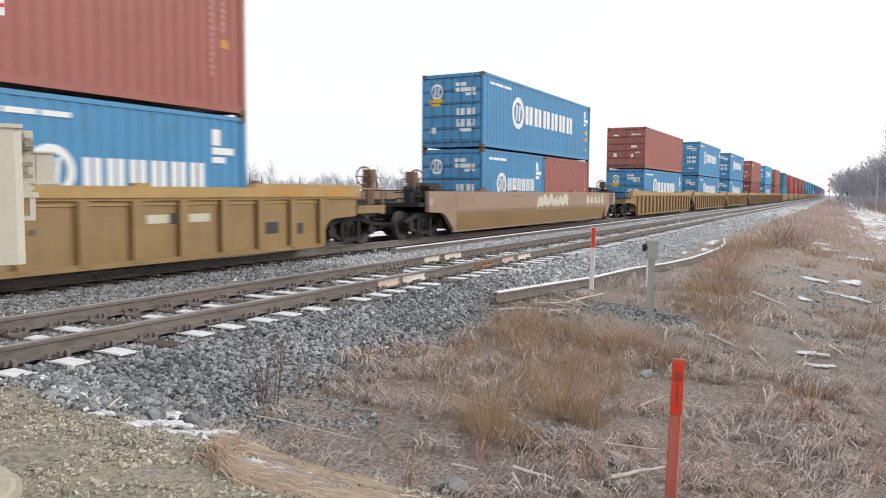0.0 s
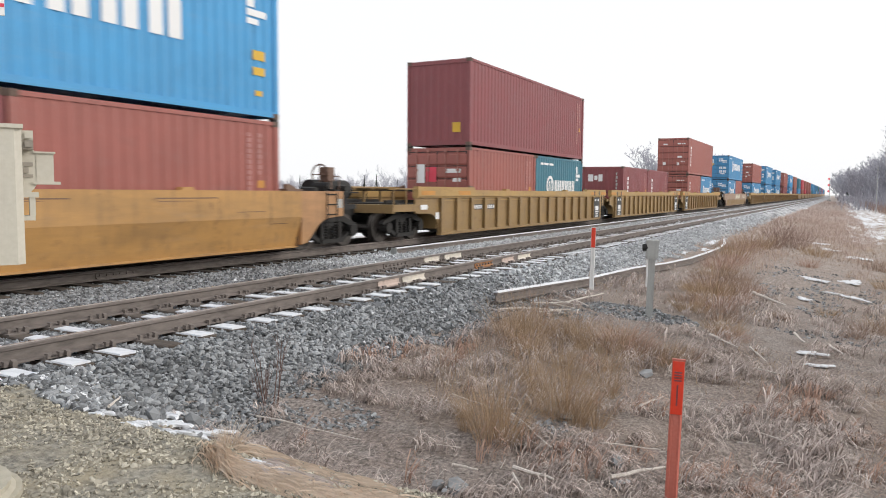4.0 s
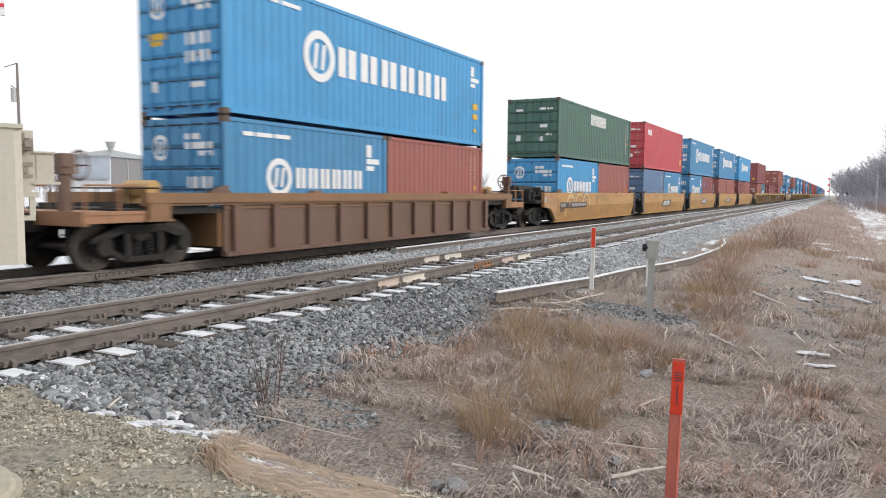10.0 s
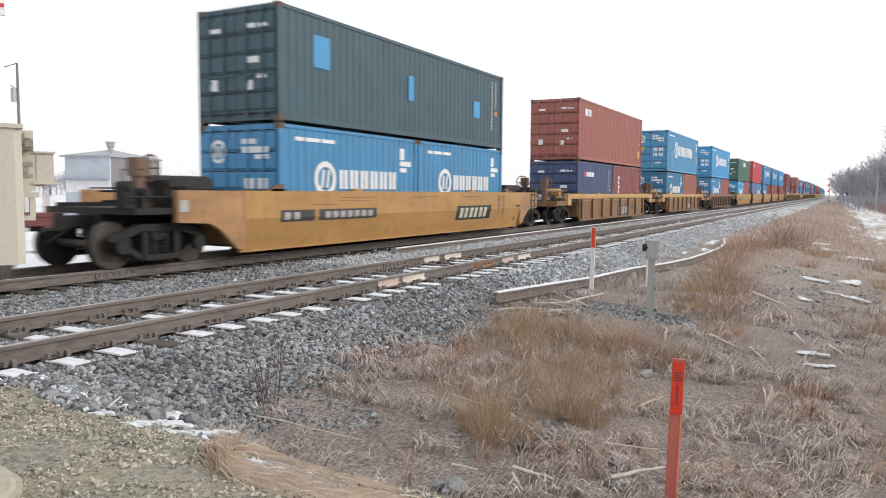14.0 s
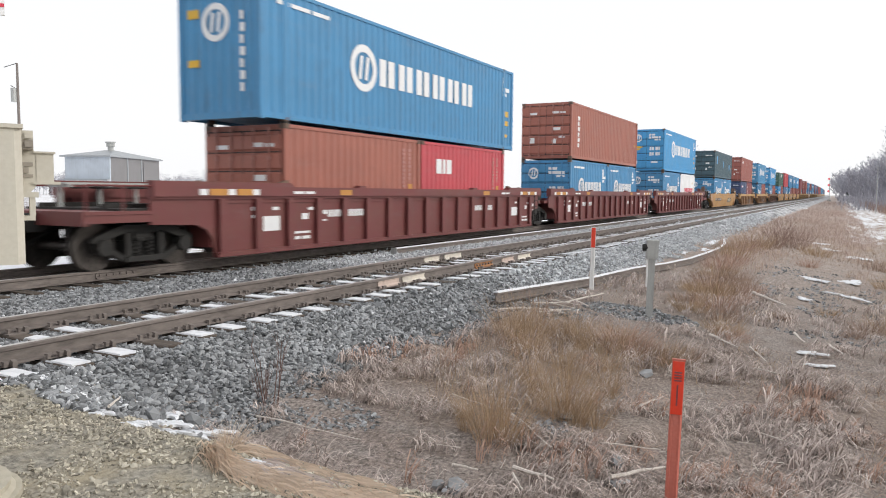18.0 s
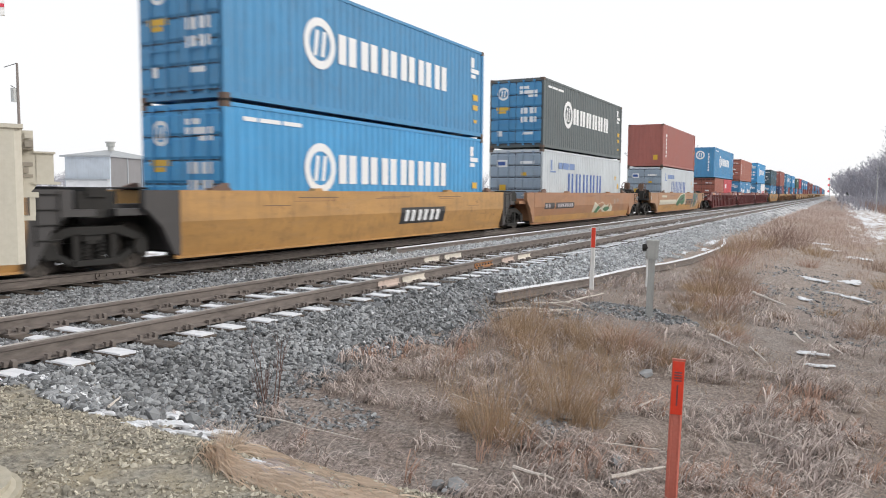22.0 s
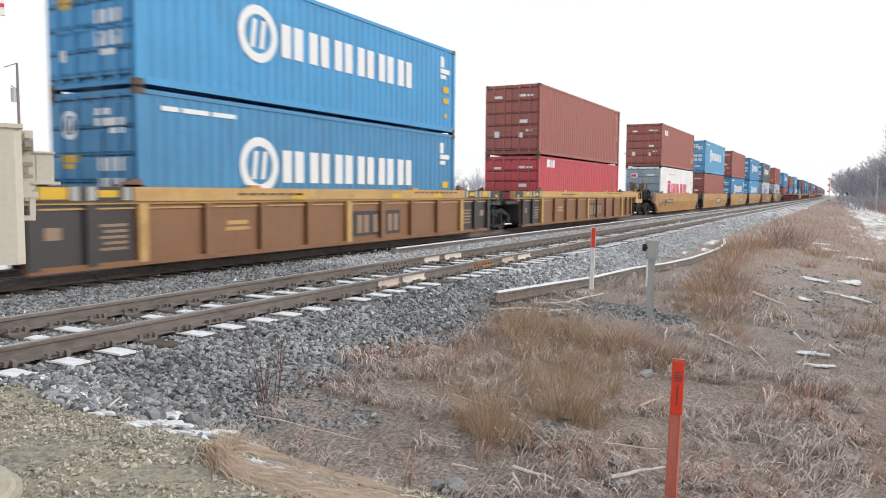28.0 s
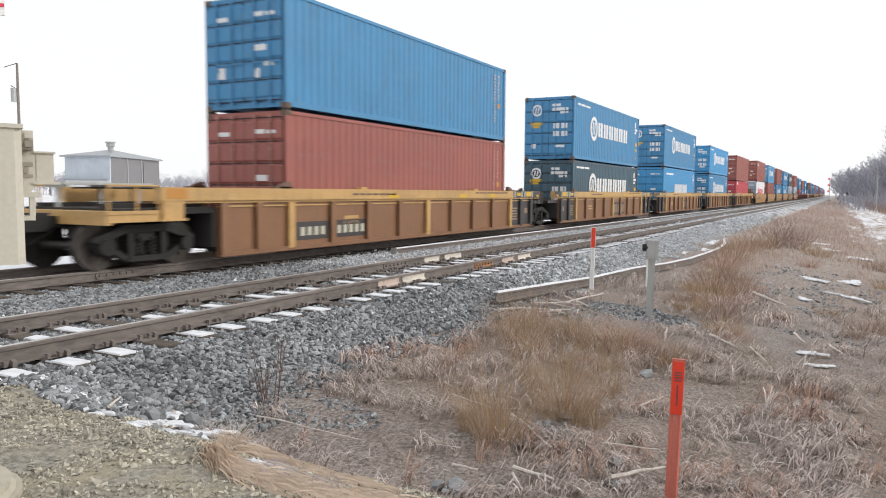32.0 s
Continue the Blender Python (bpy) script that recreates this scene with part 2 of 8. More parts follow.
def prism(bm, outline, x0, x1, axis="x"):
    """An outline of (y, z) pairs pushed from x0 to x1; axis y takes (x, z) pairs, axis z takes (x, y) pairs."""
    def at(a, p):
        return (a, p[0], p[1]) if axis == "x" else (p[0], a, p[1]) if axis == "y" else (p[0], p[1], a)
    lo, hi = [bm.verts.new(at(x0, p)) for p in outline], [bm.verts.new(at(x1, p)) for p in outline]
    n = len(outline)
    bm.faces.new(lo), bm.faces.new(hi[::-1])
    for i in range(n):
        bm.faces.new((lo[i], hi[i], hi[(i + 1) % n], lo[(i + 1) % n]))


def circle(r, n, cy=0.0, cz=0.0, a0=0.0):
    return [(cy + r * math.cos(a0 + 2 * math.pi * i / n), cz + r * math.sin(a0 + 2 * math.pi * i / n)) for i in range(n)]


def rod(bm, a, b, r0, r1=None, n=6):
    """A tapered round bar from a to b."""
    a, b = Vector(a), Vector(b)
    q = (b - a).to_track_quat("Z", "Y")
    r1 = r0 if r1 is None else r1
    rings = []
    for p, r in ((a, r0), (b, r1)):
        rings.append([bm.verts.new(p + q @ Vector((r * math.cos(2 * math.pi * i / n), r * math.sin(2 * math.pi * i / n), 0))) for i in range(n)])
    for i in range(n):
        bm.faces.new((rings[0][i], rings[0][(i + 1) % n], rings[1][(i + 1) % n], rings[1][i]))
    bm.faces.new(rings[0][::-1]), bm.faces.new(rings[1])


def bulk(name, verts, faces, smooth=False):
    """A mesh straight from arrays, for what nobody could count."""
    me = bpy.data.meshes.new(name)
    verts, faces = np.asarray(verts, np.float32), np.asarray(faces, np.int32)
    me.vertices.add(len(verts))
    me.vertices.foreach_set("co", verts.ravel())
    k = faces.shape[1]
    me.loops.add(faces.size)
    me.loops.foreach_set("vertex_index", faces.ravel())
    me.polygons.add(len(faces))
    me.polygons.foreach_set("loop_start", np.arange(0, faces.size, k, dtype=np.int32))
    me.polygons.foreach_set("use_smooth", np.full(len(faces), smooth))
    me.update(calc_edges=True)
    me.validate()
    me.materials.append(None)
    return me


# ---- the lie of the land ----
TRAIN_X, NEAR_X = -12.31, -7.45        # centre lines of the two tracks


def bend(y):
    """How far the line has swung to the west at y: a wide curve far off."""
    return -1.1e-5 * max(0.0, y - 60.0) ** 2


def heading(y):
    return math.degrees(math.atan(2.2e-5 * max(0.0, y - 60.0)))


SECTION_X = (-3000, -60, -26, -18.5, -16.4, -15.0, -5.98, -5.05, -3.6, -1.2, 1.5, 6.0, 14.0, 60, 3000)
SECTION_Z = (-1.2, -1.2, -1.25, -1.15, -0.85, -0.25, -0.225, -0.66, -0.80, -1.06, -1.30, -1.38, -1.15, -1.1, -1.1)


def ground_z(x, y):
    """Height of the ground: the track bed, its shoulder, the ditch, and the road across."""
    g = float(np.interp(x - bend(y), SECTION_X, SECTION_Z))
    k = min(1.0, max(0.0, (4.75 - y) / 1.6)) * min(1.0, max(0.0, (y + 13) / 3.0))
    k = k * k * (3 - 2 * k)
    g = g + (-0.17 - g) * k if -6.2 < x or x < -15.5 else g
    rough = 0.0 if -15.0 < x - bend(y) < -5.9 else 0.05
    if rough and abs(x) < 60 and y < 120:
        g += rough * noise.noise((x * 0.8, y * 0.8, 3.1)) + 0.02 * noise.noise((x * 3.1, y * 3.1, 7.7))
    return g


# ---- ground ----
def ground_material():
    m, nt, b = nodes_of("ground_earth")
    co = coords(nt)
    sep = nt.nodes.new("ShaderNodeSeparateXYZ")
    nt.links.new(co, sep.inputs[0])
    x, y = sep.outputs["X"], sep.outputs["Y"]
    far = maths(nt, "MAXIMUM", maths(nt, "SUBTRACT", y, 60.0), 0.0)
    x = maths(nt, "ADD", x, maths(nt, "MULTIPLY", maths(nt, "MULTIPLY", far, far), 1.1e-5))
    big, mid, fine = tex_noise(nt, co, 0.35, 4), tex_noise(nt, co, 2.3, 5), tex_noise(nt, co, 26.0, 5, 0.65)
    wob = maths(nt, "MULTIPLY", maths(nt, "SUBTRACT", mid, 0.5), 1.6)
    litter = tex_noise(nt, scaled(nt, co, 1.0, 0.55, 1.0), 34.0, 3, 0.7)
    grass = mix(nt, ramp(nt, litter, 0.34, 0.68), (0.090, 0.073, 0.064), (0.36, 0.295, 0.26))
    grass = mix(nt, ramp(nt, mid, 0.42, 0.60), grass, mix(nt, ramp(nt, litter, 0.34, 0.66), (0.105, 0.09, 0.08), (0.38, 0.33, 0.30)))
    grass = mix(nt, maths(nt, "MULTIPLY", ramp(nt, big, 0.45, 0.6), 0.4), grass, mix(nt, ramp(nt, fine, 0.35, 0.65), (0.12, 0.085, 0.065), (0.36, 0.27, 0.20)))
    # distance haze put into the colour: grass pales from 12 to 40 m
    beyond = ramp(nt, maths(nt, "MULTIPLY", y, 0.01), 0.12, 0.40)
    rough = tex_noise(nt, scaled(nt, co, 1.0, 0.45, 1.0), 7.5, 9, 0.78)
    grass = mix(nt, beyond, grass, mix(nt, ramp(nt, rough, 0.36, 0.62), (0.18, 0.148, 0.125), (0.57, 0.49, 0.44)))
    vor = nt.nodes.new("ShaderNodeTexVoronoi")
    vor.inputs["Scale"].default_value = 17.0
    nt.links.new(co, vor.inputs["Vector"])
    grey = nt.nodes.new("ShaderNodeSeparateXYZ")
    nt.links.new(vor.outputs["Color"], grey.inputs[0])
    stone = mix(nt, grey.outputs["X"], (0.10, 0.104, 0.108), (0.48, 0.495, 0.50))
    stone = mix(nt, ramp(nt, vor.outputs["Distance"], 0.25, 0.6), stone, (0.06, 0.06, 0.065))
    gravel = mix(nt, ramp(nt, fine, 0.3, 0.7), (0.13, 0.12, 0.10), (0.46, 0.43, 0.36))
    gravel = mix(nt, ramp(nt, mid, 0.45, 0.7), gravel, (0.38, 0.33, 0.235))
    edge = maths(nt, "ADD", x, wob)
    in_bed = maths(nt, "MULTIPLY", maths(nt, "LESS_THAN", edge, -5.05), maths(nt, "GREATER_THAN", edge, -16.6))
    col = mix(nt, in_bed, grass, stone)
    road = maths(nt, "MULTIPLY", maths(nt, "LESS_THAN", maths(nt, "ADD", y, maths(nt, "MULTIPLY", wob, 0.5)), 3.9), maths(nt, "GREATER_THAN", x, -6.0))
    col = mix(nt, road, col, gravel)
    # thin old snow: broad on the far side of the line and out on the field, scraps in the ditch
    west = maths(nt, "MULTIPLY", maths(nt, "LESS_THAN", edge, -17.5), ramp(nt, big, 0.36, 0.46))
    east = maths(nt, "MULTIPLY", maths(nt, "GREATER_THAN", edge, 7.0), ramp(nt, mid, 0.50, 0.56))
    ditch = maths(nt, "MULTIPLY", maths(nt, "GREATER_THAN", maths(nt, "ADD", edge, maths(nt, "MULTIPLY", wob, 0.6)), 0.4), maths(nt, "GREATER_THAN", y, 47.0))
    ditch = maths(nt, "MULTIPLY", ditch, ramp(nt, tex_noise(nt, scaled(nt, co, 1.0, 0.22, 1.0), 1.5, 7, 0.7), 0.47, 0.53))
    snow = maths(nt, "MAXIMUM", maths(nt, "MAXIMUM", west, east), ditch)
    # snow dust on the bed, distance haze painted in with it
    rime_haze = maths(nt, "MULTIPLY", maths(nt, "MULTIPLY", in_bed, ramp(nt, maths(nt, "MULTIPLY", y, 0.01), 0.14, 0.45)), ramp(nt, tex_noise(nt, scaled(nt, co, 2.0, 0.3, 1.0), 1.2, 6), 0.30, 0.68))
    snow = maths(nt, "MAXIMUM", snow, maths(nt, "MULTIPLY", rime_haze, 0.75))
    col = mix(nt, snow, col, (0.80, 0.81, 0.84))
    nt.links.new(col, b.inputs["Base Color"])
    b.inputs["Roughness"].default_value = 0.95
    bumped(nt, b, maths(nt, "ADD", fine, maths(nt, "MULTIPLY", vor.outputs["Distance"], 0.6)), 0.7, 0.04)
    return m


def span(*legs):
    """Grid lines: legs of (start, end, step)."""
    out = []
    for a, b, st in legs:
        n = max(1, round((b - a) / st))
        out += [a + (b - a) * i / n for i in range(n)]
    return out + [legs[-1][1]]


gx = span((-3000, -400, 650), (-400, -60, 34), (-60, -20, 4), (-20, -15, 0.6), (-15, -6.2, 1.1), (-6.2, 4.0, 0.2), (4, 14, 0.6), (14, 60, 4), (60, 400, 34), (400, 3000, 650))
gy = span((-300, -20, 40), (-20, 1, 1.5), (1, 11, 0.2), (11, 24, 0.45), (24, 60, 1.5), (60, 160, 6), (160, 700, 20), (700, 4500, 380))
gv = [(x + bend(y), y, ground_z(x + bend(y), y)) for y in gy for x in gx]
nx = len(gx)
gf = [(j * nx + i, j * nx + i + 1, (j + 1) * nx + i + 1, (j + 1) * nx + i) for j in range(len(gy) - 1) for i in range(nx - 1)]
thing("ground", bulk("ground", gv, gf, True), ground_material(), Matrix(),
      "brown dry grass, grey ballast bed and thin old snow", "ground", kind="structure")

# ---- tracks ----
RAIL_OUTLINE = ((-0.07, -0.172), (0.07, -0.172), (0.07, -0.160), (0.012, -0.140), (0.009, -0.052), (0.036, -0.040),
                (0.037, -0.012), (0.028, 0.0), (-0.028, 0.0), (-0.037, -0.012), (-0.036, -0.040), (-0.009, -0.052), (-0.012, -0.140), (-0.07, -0.160))


def sweep(name, outline, path):
    """An (x, z) outline carried along path points (x, y, z), square to its run."""
    vs, n = [], len(outline)
    for i, p in enumerate(path):
        a, b = Vector(path[max(0, i - 1)]), Vector(path[min(len(path) - 1, i + 1)])
        d = (b - a).normalized()
        side = Vector((d.y, -d.x, 0)).normalized()
        vs += [Vector(p) + side * u + Vector((0, 0, w)) for u, w in outline]
    fs = []
    bm = bmesh.new()
    bv = [bm.verts.new(v) for v in vs]
    for i in range(len(path) - 1):
        for k in range(n):
            q = (k + 1) % n
            fs.append(bm.faces.new((bv[i * n + k], bv[(i + 1) * n + k], bv[(i + 1) * n + q], bv[i * n + q])))
    bm.faces.new(bv[:n]), bm.faces.new(bv[-n:][::-1])
    bmesh.ops.recalc_face_normals(bm, faces=bm.faces)
    me = bpy.data.meshes.new(name)
    bm.to_mesh(me)
    bm.free()
    me.materials.append(None)
    return me


LINE_Y = span((-60, 60, 20), (60, 980, 20))


def rail_path(cx, off):
    return [(cx + off + bend(y), y, 0.0) for y in LINE_Y]


def tie_build(bm):
    box(bm, -1.30, 1.30, -0.115, 0.115, -0.36, -0.185)
    bmesh.ops.bevel(bm, geom=bm.edges[:], offset=0.012, segments=1, affect="EDGES")


def plate_build(bm):
    """A tie plate with its spikes and an anchor clip under the rail base."""
    box(bm, -0.18, 0.18, -0.10, 0.10, -0.188, -0.170)
    for sx, sy in ((-0.10, -0.06), (-0.10, 0.06), (0.10, -0.06), (0.10, 0.06)):
        box(bm, sx - 0.016, sx + 0.016, sy - 0.016, sy + 0.016, -0.172, -0.132)
        box(bm, sx - 0.03, sx + 0.024, sy - 0.02, sy + 0.02, -0.136, -0.118)


def anchor_build(bm):
    prism(bm, ((-0.10, -0.20), (0.10, -0.20), (0.105, -0.13), (0.06, -0.118), (0.05, -0.165), (-0.05, -0.165), (-0.06, -0.118), (-0.105, -0.13)), 0.13, 0.175, "y")


def snow_slab(seed, w, d, h):
    """A thin scrap of old snow: one pad, its rim melted into deep bays and tongues."""
    rng = random.Random(seed)
    waves = [(k, rng.uniform(0, 6.28), rng.uniform(0.4, 1.0) / (1 + 0.32 * k)) for k in (2, 3, 5, 8, 13)]

    def build(bm):
        n = 44
        rim = []
        for i in range(n):
            a = 2 * math.pi * i / n
            q = max(0.28, 0.72 + 0.5 * sum(m * math.sin(k * a + p) for k, p, m in waves)) * rng.uniform(0.86, 1.12)
            rim.append((w / 2 * q * math.cos(a), d / 2 * q * math.sin(a)))
        lo = [bm.verts.new((x, y, 0)) for x, y in rim]
        hi = [bm.verts.new((x * 0.9, y * 0.92, h * rng.uniform(0.5, 1.1))) for x, y in rim]
        hub = bm.verts.new((0, 0, h))
        for i in range(n):
            j = (i + 1) % n
            bm.faces.new((lo[i], lo[j], hi[j], hi[i]))
            bm.faces.new((hi[i], hi[j], hub))
        bm.faces.new(lo[::-1])
    return build


def tie_snow(seed, w, d, h):
    """A sharp-edged strip of snow as the tie's top left it, its ends ragged."""
    rng = random.Random(seed)

    def build(bm):
        n = 6
        rim = [(-w / 2 + w * i / n, -d / 2 * rng.uniform(0.9, 1.0)) for i in range(n + 1)] + [(w / 2 - w * i / n, d / 2 * rng.uniform(0.88, 1.0)) for i in range(n + 1)]
        rim = [(x + rng.uniform(-0.03, 0.03), y) for x, y in rim]
        lo, hi = [bm.verts.new((x, y, 0)) for x, y in rim], [bm.verts.new((x * 0.98, y * 0.94, h)) for x, y in rim]
        for i in range(len(rim)):
            j = (i + 1) % len(rim)
            bm.faces.new((lo[i], lo[j], hi[j], hi[i]))
        bm.faces.new(hi), bm.faces.new(lo[::-1])
    return build


def build_track(cx, label, near):
    track = thing("railway_track", None, None, pose(cx, 0, 0), label, "railway track", kind="structure")
    for off in (-0.754, 0.754):
        rail = part("rail", sweep("rail", RAIL_OUTLINE, [(p[0] - cx, p[1], 0.0) for p in rail_path(cx, off)]), RAIL_RUST, track, "rusty steel rail")
        # the worn running surface
        part("running_band", sweep("running_band", ((-0.027, 0.0), (0.027, 0.0), (0.024, 0.003), (-0.024, 0.003)), [(p[0] - cx, p[1], 0.0) for p in rail_path(cx, off)]),
             RAIL_TOP, rail, "dull polished rail head")
    rng = random.Random(5 if near else 6)
    y, k = -3.0, 0
    while y < 46 and near:
        tie = part("tie", mesh_of("tie", tie_build), TIE_WOOD, track, "", pose(rng.uniform(-0.04, 0.04), y, 0, 0, 0, rng.uniform(-1, 1)))
        for off in (-0.754, 0.754):
            part("tie_plate", mesh_of("tie_plate", plate_build), RAIL_RUST, tie, "", pose(off, 0, 0))
            if y < 30:
                part("rail_anchor", mesh_of("rail_anchor", anchor_build), RAIL_RUST, tie, "", pose(off, 0, 0))
        if k % 6 != 4:
            part("snow_pad", mesh_of("snow_outer_%d" % (k % 3), tie_snow(k % 3, 0.43, 0.215, 0.016)), SNOW, tie, "white snow left on the tie end", pose(1.075, 0, -0.186))
        if k % 4 != 1:
            part("snow_pad", mesh_of("snow_inner_%d" % (k % 3), tie_snow(10 + k % 3, 0.66, 0.19, 0.014)), SNOW, tie, "", pose(-0.12 + rng.uniform(-0.12, 0.12), 0, -0.186))
        y += 0.53 + rng.uniform(-0.02, 0.02)
        k += 1
    vs, fs = [], []
    y = y if near else -3.0
    while y < (170 if near else 60):
        s = len(vs)
        vs += [(bend(y) + px, y + py, pz) for pz in (-0.36, -0.186) for px, py in ((-1.3, -0.11), (1.3, -0.11), (1.3, 0.11), (-1.3, 0.11))]
        fs += [(s + 4, s + 5, s + 6, s + 7), (s, s + 1, s + 5, s + 4), (s + 1, s + 2, s + 6, s + 5), (s + 2, s + 3, s + 7, s + 6), (s + 3, s, s + 4, s + 7)]
        y += 0.53
    if near:
        sv, sf = [], []
        y = 46.2
        while y < 170:
            for x0, x1 in ((0.86, 1.29), (-0.45, 0.3)):
                s = len(sv)
                sv += [(bend(y) + px, y + py, pz) for pz in (-0.188, -0.168) for px, py in ((x0, -0.1), (x1, -0.1), (x1, 0.1), (x0, 0.1))]
                sf += [(s + 4, s + 5, s + 6, s + 7), (s, s + 1, s + 5, s + 4), (s + 1, s + 2, s + 6, s + 5), (s + 2, s + 3, s + 7, s + 6), (s + 3, s, s + 4, s + 7)]
            y += 0.53
        dust = part("far_tie_snow", bulk("far_tie_snow", sv, sf), SNOW, track)
        dust["kind"] = "stuff"
    far = part("far_ties", bulk("far_ties", vs, fs), TIE_WOOD, track)
    far["kind"] = "stuff"
    return track


near_track = build_track(NEAR_X, "empty railway track, rusty rails on snow-dusted wooden ties", True)
train_track = build_track(TRAIN_X, "railway track under the train, rusty rails on ballast", False)


def joint_build(bm):
    prism(bm, ((0.008, -0.140), (0.062, -0.155), (0.062, -0.135), (0.030, -0.110), (0.028, -0.060), (0.042, -0.050), (0.042, -0.040), (0.008, -0.048)), -0.46, 0.46, "y")


def bolt_build(bm):
    prism(bm, circle(0.022, 6, 0, 0), 0.028, 0.056)


def joint(track, off, y, k, material, label, bolts):
    """A bolted joint bar on one side of a rail."""
    bar = part("joint_bar", mesh_of("joint_bar", joint_build), material, track, label, pose(off, y, 0) @ Matrix.Diagonal((1, k, 1, 1)))
    for i in range(bolts):
        part("bolt", mesh_of("bolt", bolt_build), RAIL_RUST, bar, "", pose(0, -0.38 + 0.76 * i / (bolts - 1), -0.085))


for yy, k, col in ((10.44, 0.70, JOINT_PINK), (11.26, 0.82, JOINT_CREAM), (14.18, 0.92, JOINT_RUST), (15.46, 0.70, JOINT_PINK), (16.42, 0.84, JOINT_CREAM)):
    joint(near_track, 0.754, yy, k, col, "orange-rusted bolted joint bar" if col is JOINT_RUST else "cream-painted insulated joint bar", 6 if col is JOINT_RUST else 0)
for yy, k, col in ((13.07, 1.0, RAIL_RUST), (14.62, 0.76, JOINT_CREAM), (15.65, 0.9, JOINT_CREAM)):
    joint(near_track, -0.754, yy, k, col, "rusty bolted joint bar" if col is RAIL_RUST else "cream-painted insulated joint bar", 6 if col is RAIL_RUST else 0)
joint(train_track, 0.754, 8.92, 0.92, RAIL_RUST, "rusty bolted joint bar", 6)

# spare rails left lying beside the line, snow along their heads
spare_a = thing("spare_rail", sweep("spare_rail", RAIL_OUTLINE, [(-10.42 + 0.004 * (y - 16.6), y, -0.085) for y in span((16.6, 76, 6))]), RAIL_RUST, Matrix(),
                "loose rusty rail lying on ballast between the tracks", "spare rail", "spare rails")
part("snow_strip", sweep("snow_strip", ((-0.036, -0.014), (0.036, -0.014), (0.03, 0.012), (-0.03, 0.012)), [(-10.42 + 0.004 * (y - 16.6), y, -0.072) for y in span((16.62, 75.9, 6))]), SNOW, spare_a, "snow on the rail head")
part("end_plate", mesh_of("end_plate", lambda bm: box(bm, -0.09, 0.09, -0.012, 0.012, -0.172, 0.02)), GALV, spare_a, "pale sawn rail end", pose(-10.42, 16.57, -0.085))
SPARE_B = [(-5.27, 11.7), (-5.12, 13.9), (-4.93, 16.3), (-4.64, 18.9), (-4.34, 21.4), (-4.12, 23.8), (-4.0, 26.1), (-4.0, 28.8), (-4.12, 31.3), (-4.45, 33.6)]
path_b = [(x, y, max(ground_z(x - 0.1, y), ground_z(x + 0.1, y)) + 0.19) for x, y in SPARE_B]
spare_b = thing("spare_rail", sweep("spare_rail_bent", RAIL_OUTLINE, path_b), RAIL_RUST, Matrix(),
                "long bent rusty rail lying at the foot of the ballast", "spare rail", "spare rails")
part("snow_strip", sweep("snow_strip_bent", ((-0.05, -0.014), (0.05, -0.014), (0.036, 0.012), (-0.036, 0.012)), [(x, y, z + 0.012) for x, y, z in path_b]), SNOW, spare_b, "white frost along the rail head")


# ---- containers ----
MOVERS = []          # (object, place along the train, x, z)
WHEELS = []          # (wheelset, place along the train)
SPEED, GAIN = 15.532, 0.01022


def run(t):
    """Metres that the train has gone at t seconds."""
    return SPEED * t + 0.5 * GAIN * t * t


HALF_W = 1.219


def ribs_profile(y0, y1):
    """Points (y, depth) of a trapezoid corrugation."""
    n = max(4, round((y1 - y0) / 0.278))
    p, out = (y1 - y0) / n, []
    for i in range(n):
        a = y0 + i * p
        out += [(a, 0.0), (a + 0.30 * p, 0.0), (a + 0.44 * p, 0.025), (a + 0.86 * p, 0.025)]
    return out + [(y1, 0.0)]


def sheet(bm, pts, z0, z1):
    lo, hi = [bm.verts.new((x, y, z0)) for x, y in pts], [bm.verts.new((x, y, z1)) for x, y in pts]
    for i in range(len(pts) - 1):
        bm.faces.new((lo[i], lo[i + 1], hi[i + 1], hi[i]))


def side_build(length, high):
    h = length / 2
    return lambda bm: sheet(bm, [(1.205 - d, y) for y, d in ribs_profile(-h + 0.12, h - 0.12)], 0.14, high - 0.09)


def roof_build(length, high):
    h = length / 2

    def build(bm):
        pr = ribs_profile(-h + 0.1, h - 0.1)
        a, b = [bm.verts.new((-1.16, y, high - 0.035 + 0.4 * d)) for y, d in pr], [bm.verts.new((1.16, y, high - 0.035 + 0.4 * d)) for y, d in pr]
        for i in range(len(pr) - 1):
            bm.faces.new((a[i], a[i + 1], b[i + 1], b[i]))
    return build


def end_build(high):
    def build(bm):
        pe = ribs_profile(-1.13, 1.13)
        lo, hi = [bm.verts.new((x, 0.03 + d, 0.15)) for x, d in pe], [bm.verts.new((x, 0.03 + d, high - 0.12)) for x, d in pe]
        for i in range(len(pe) - 1):
            bm.faces.new((lo[i], lo[i + 1], hi[i + 1], hi[i]))
    return build


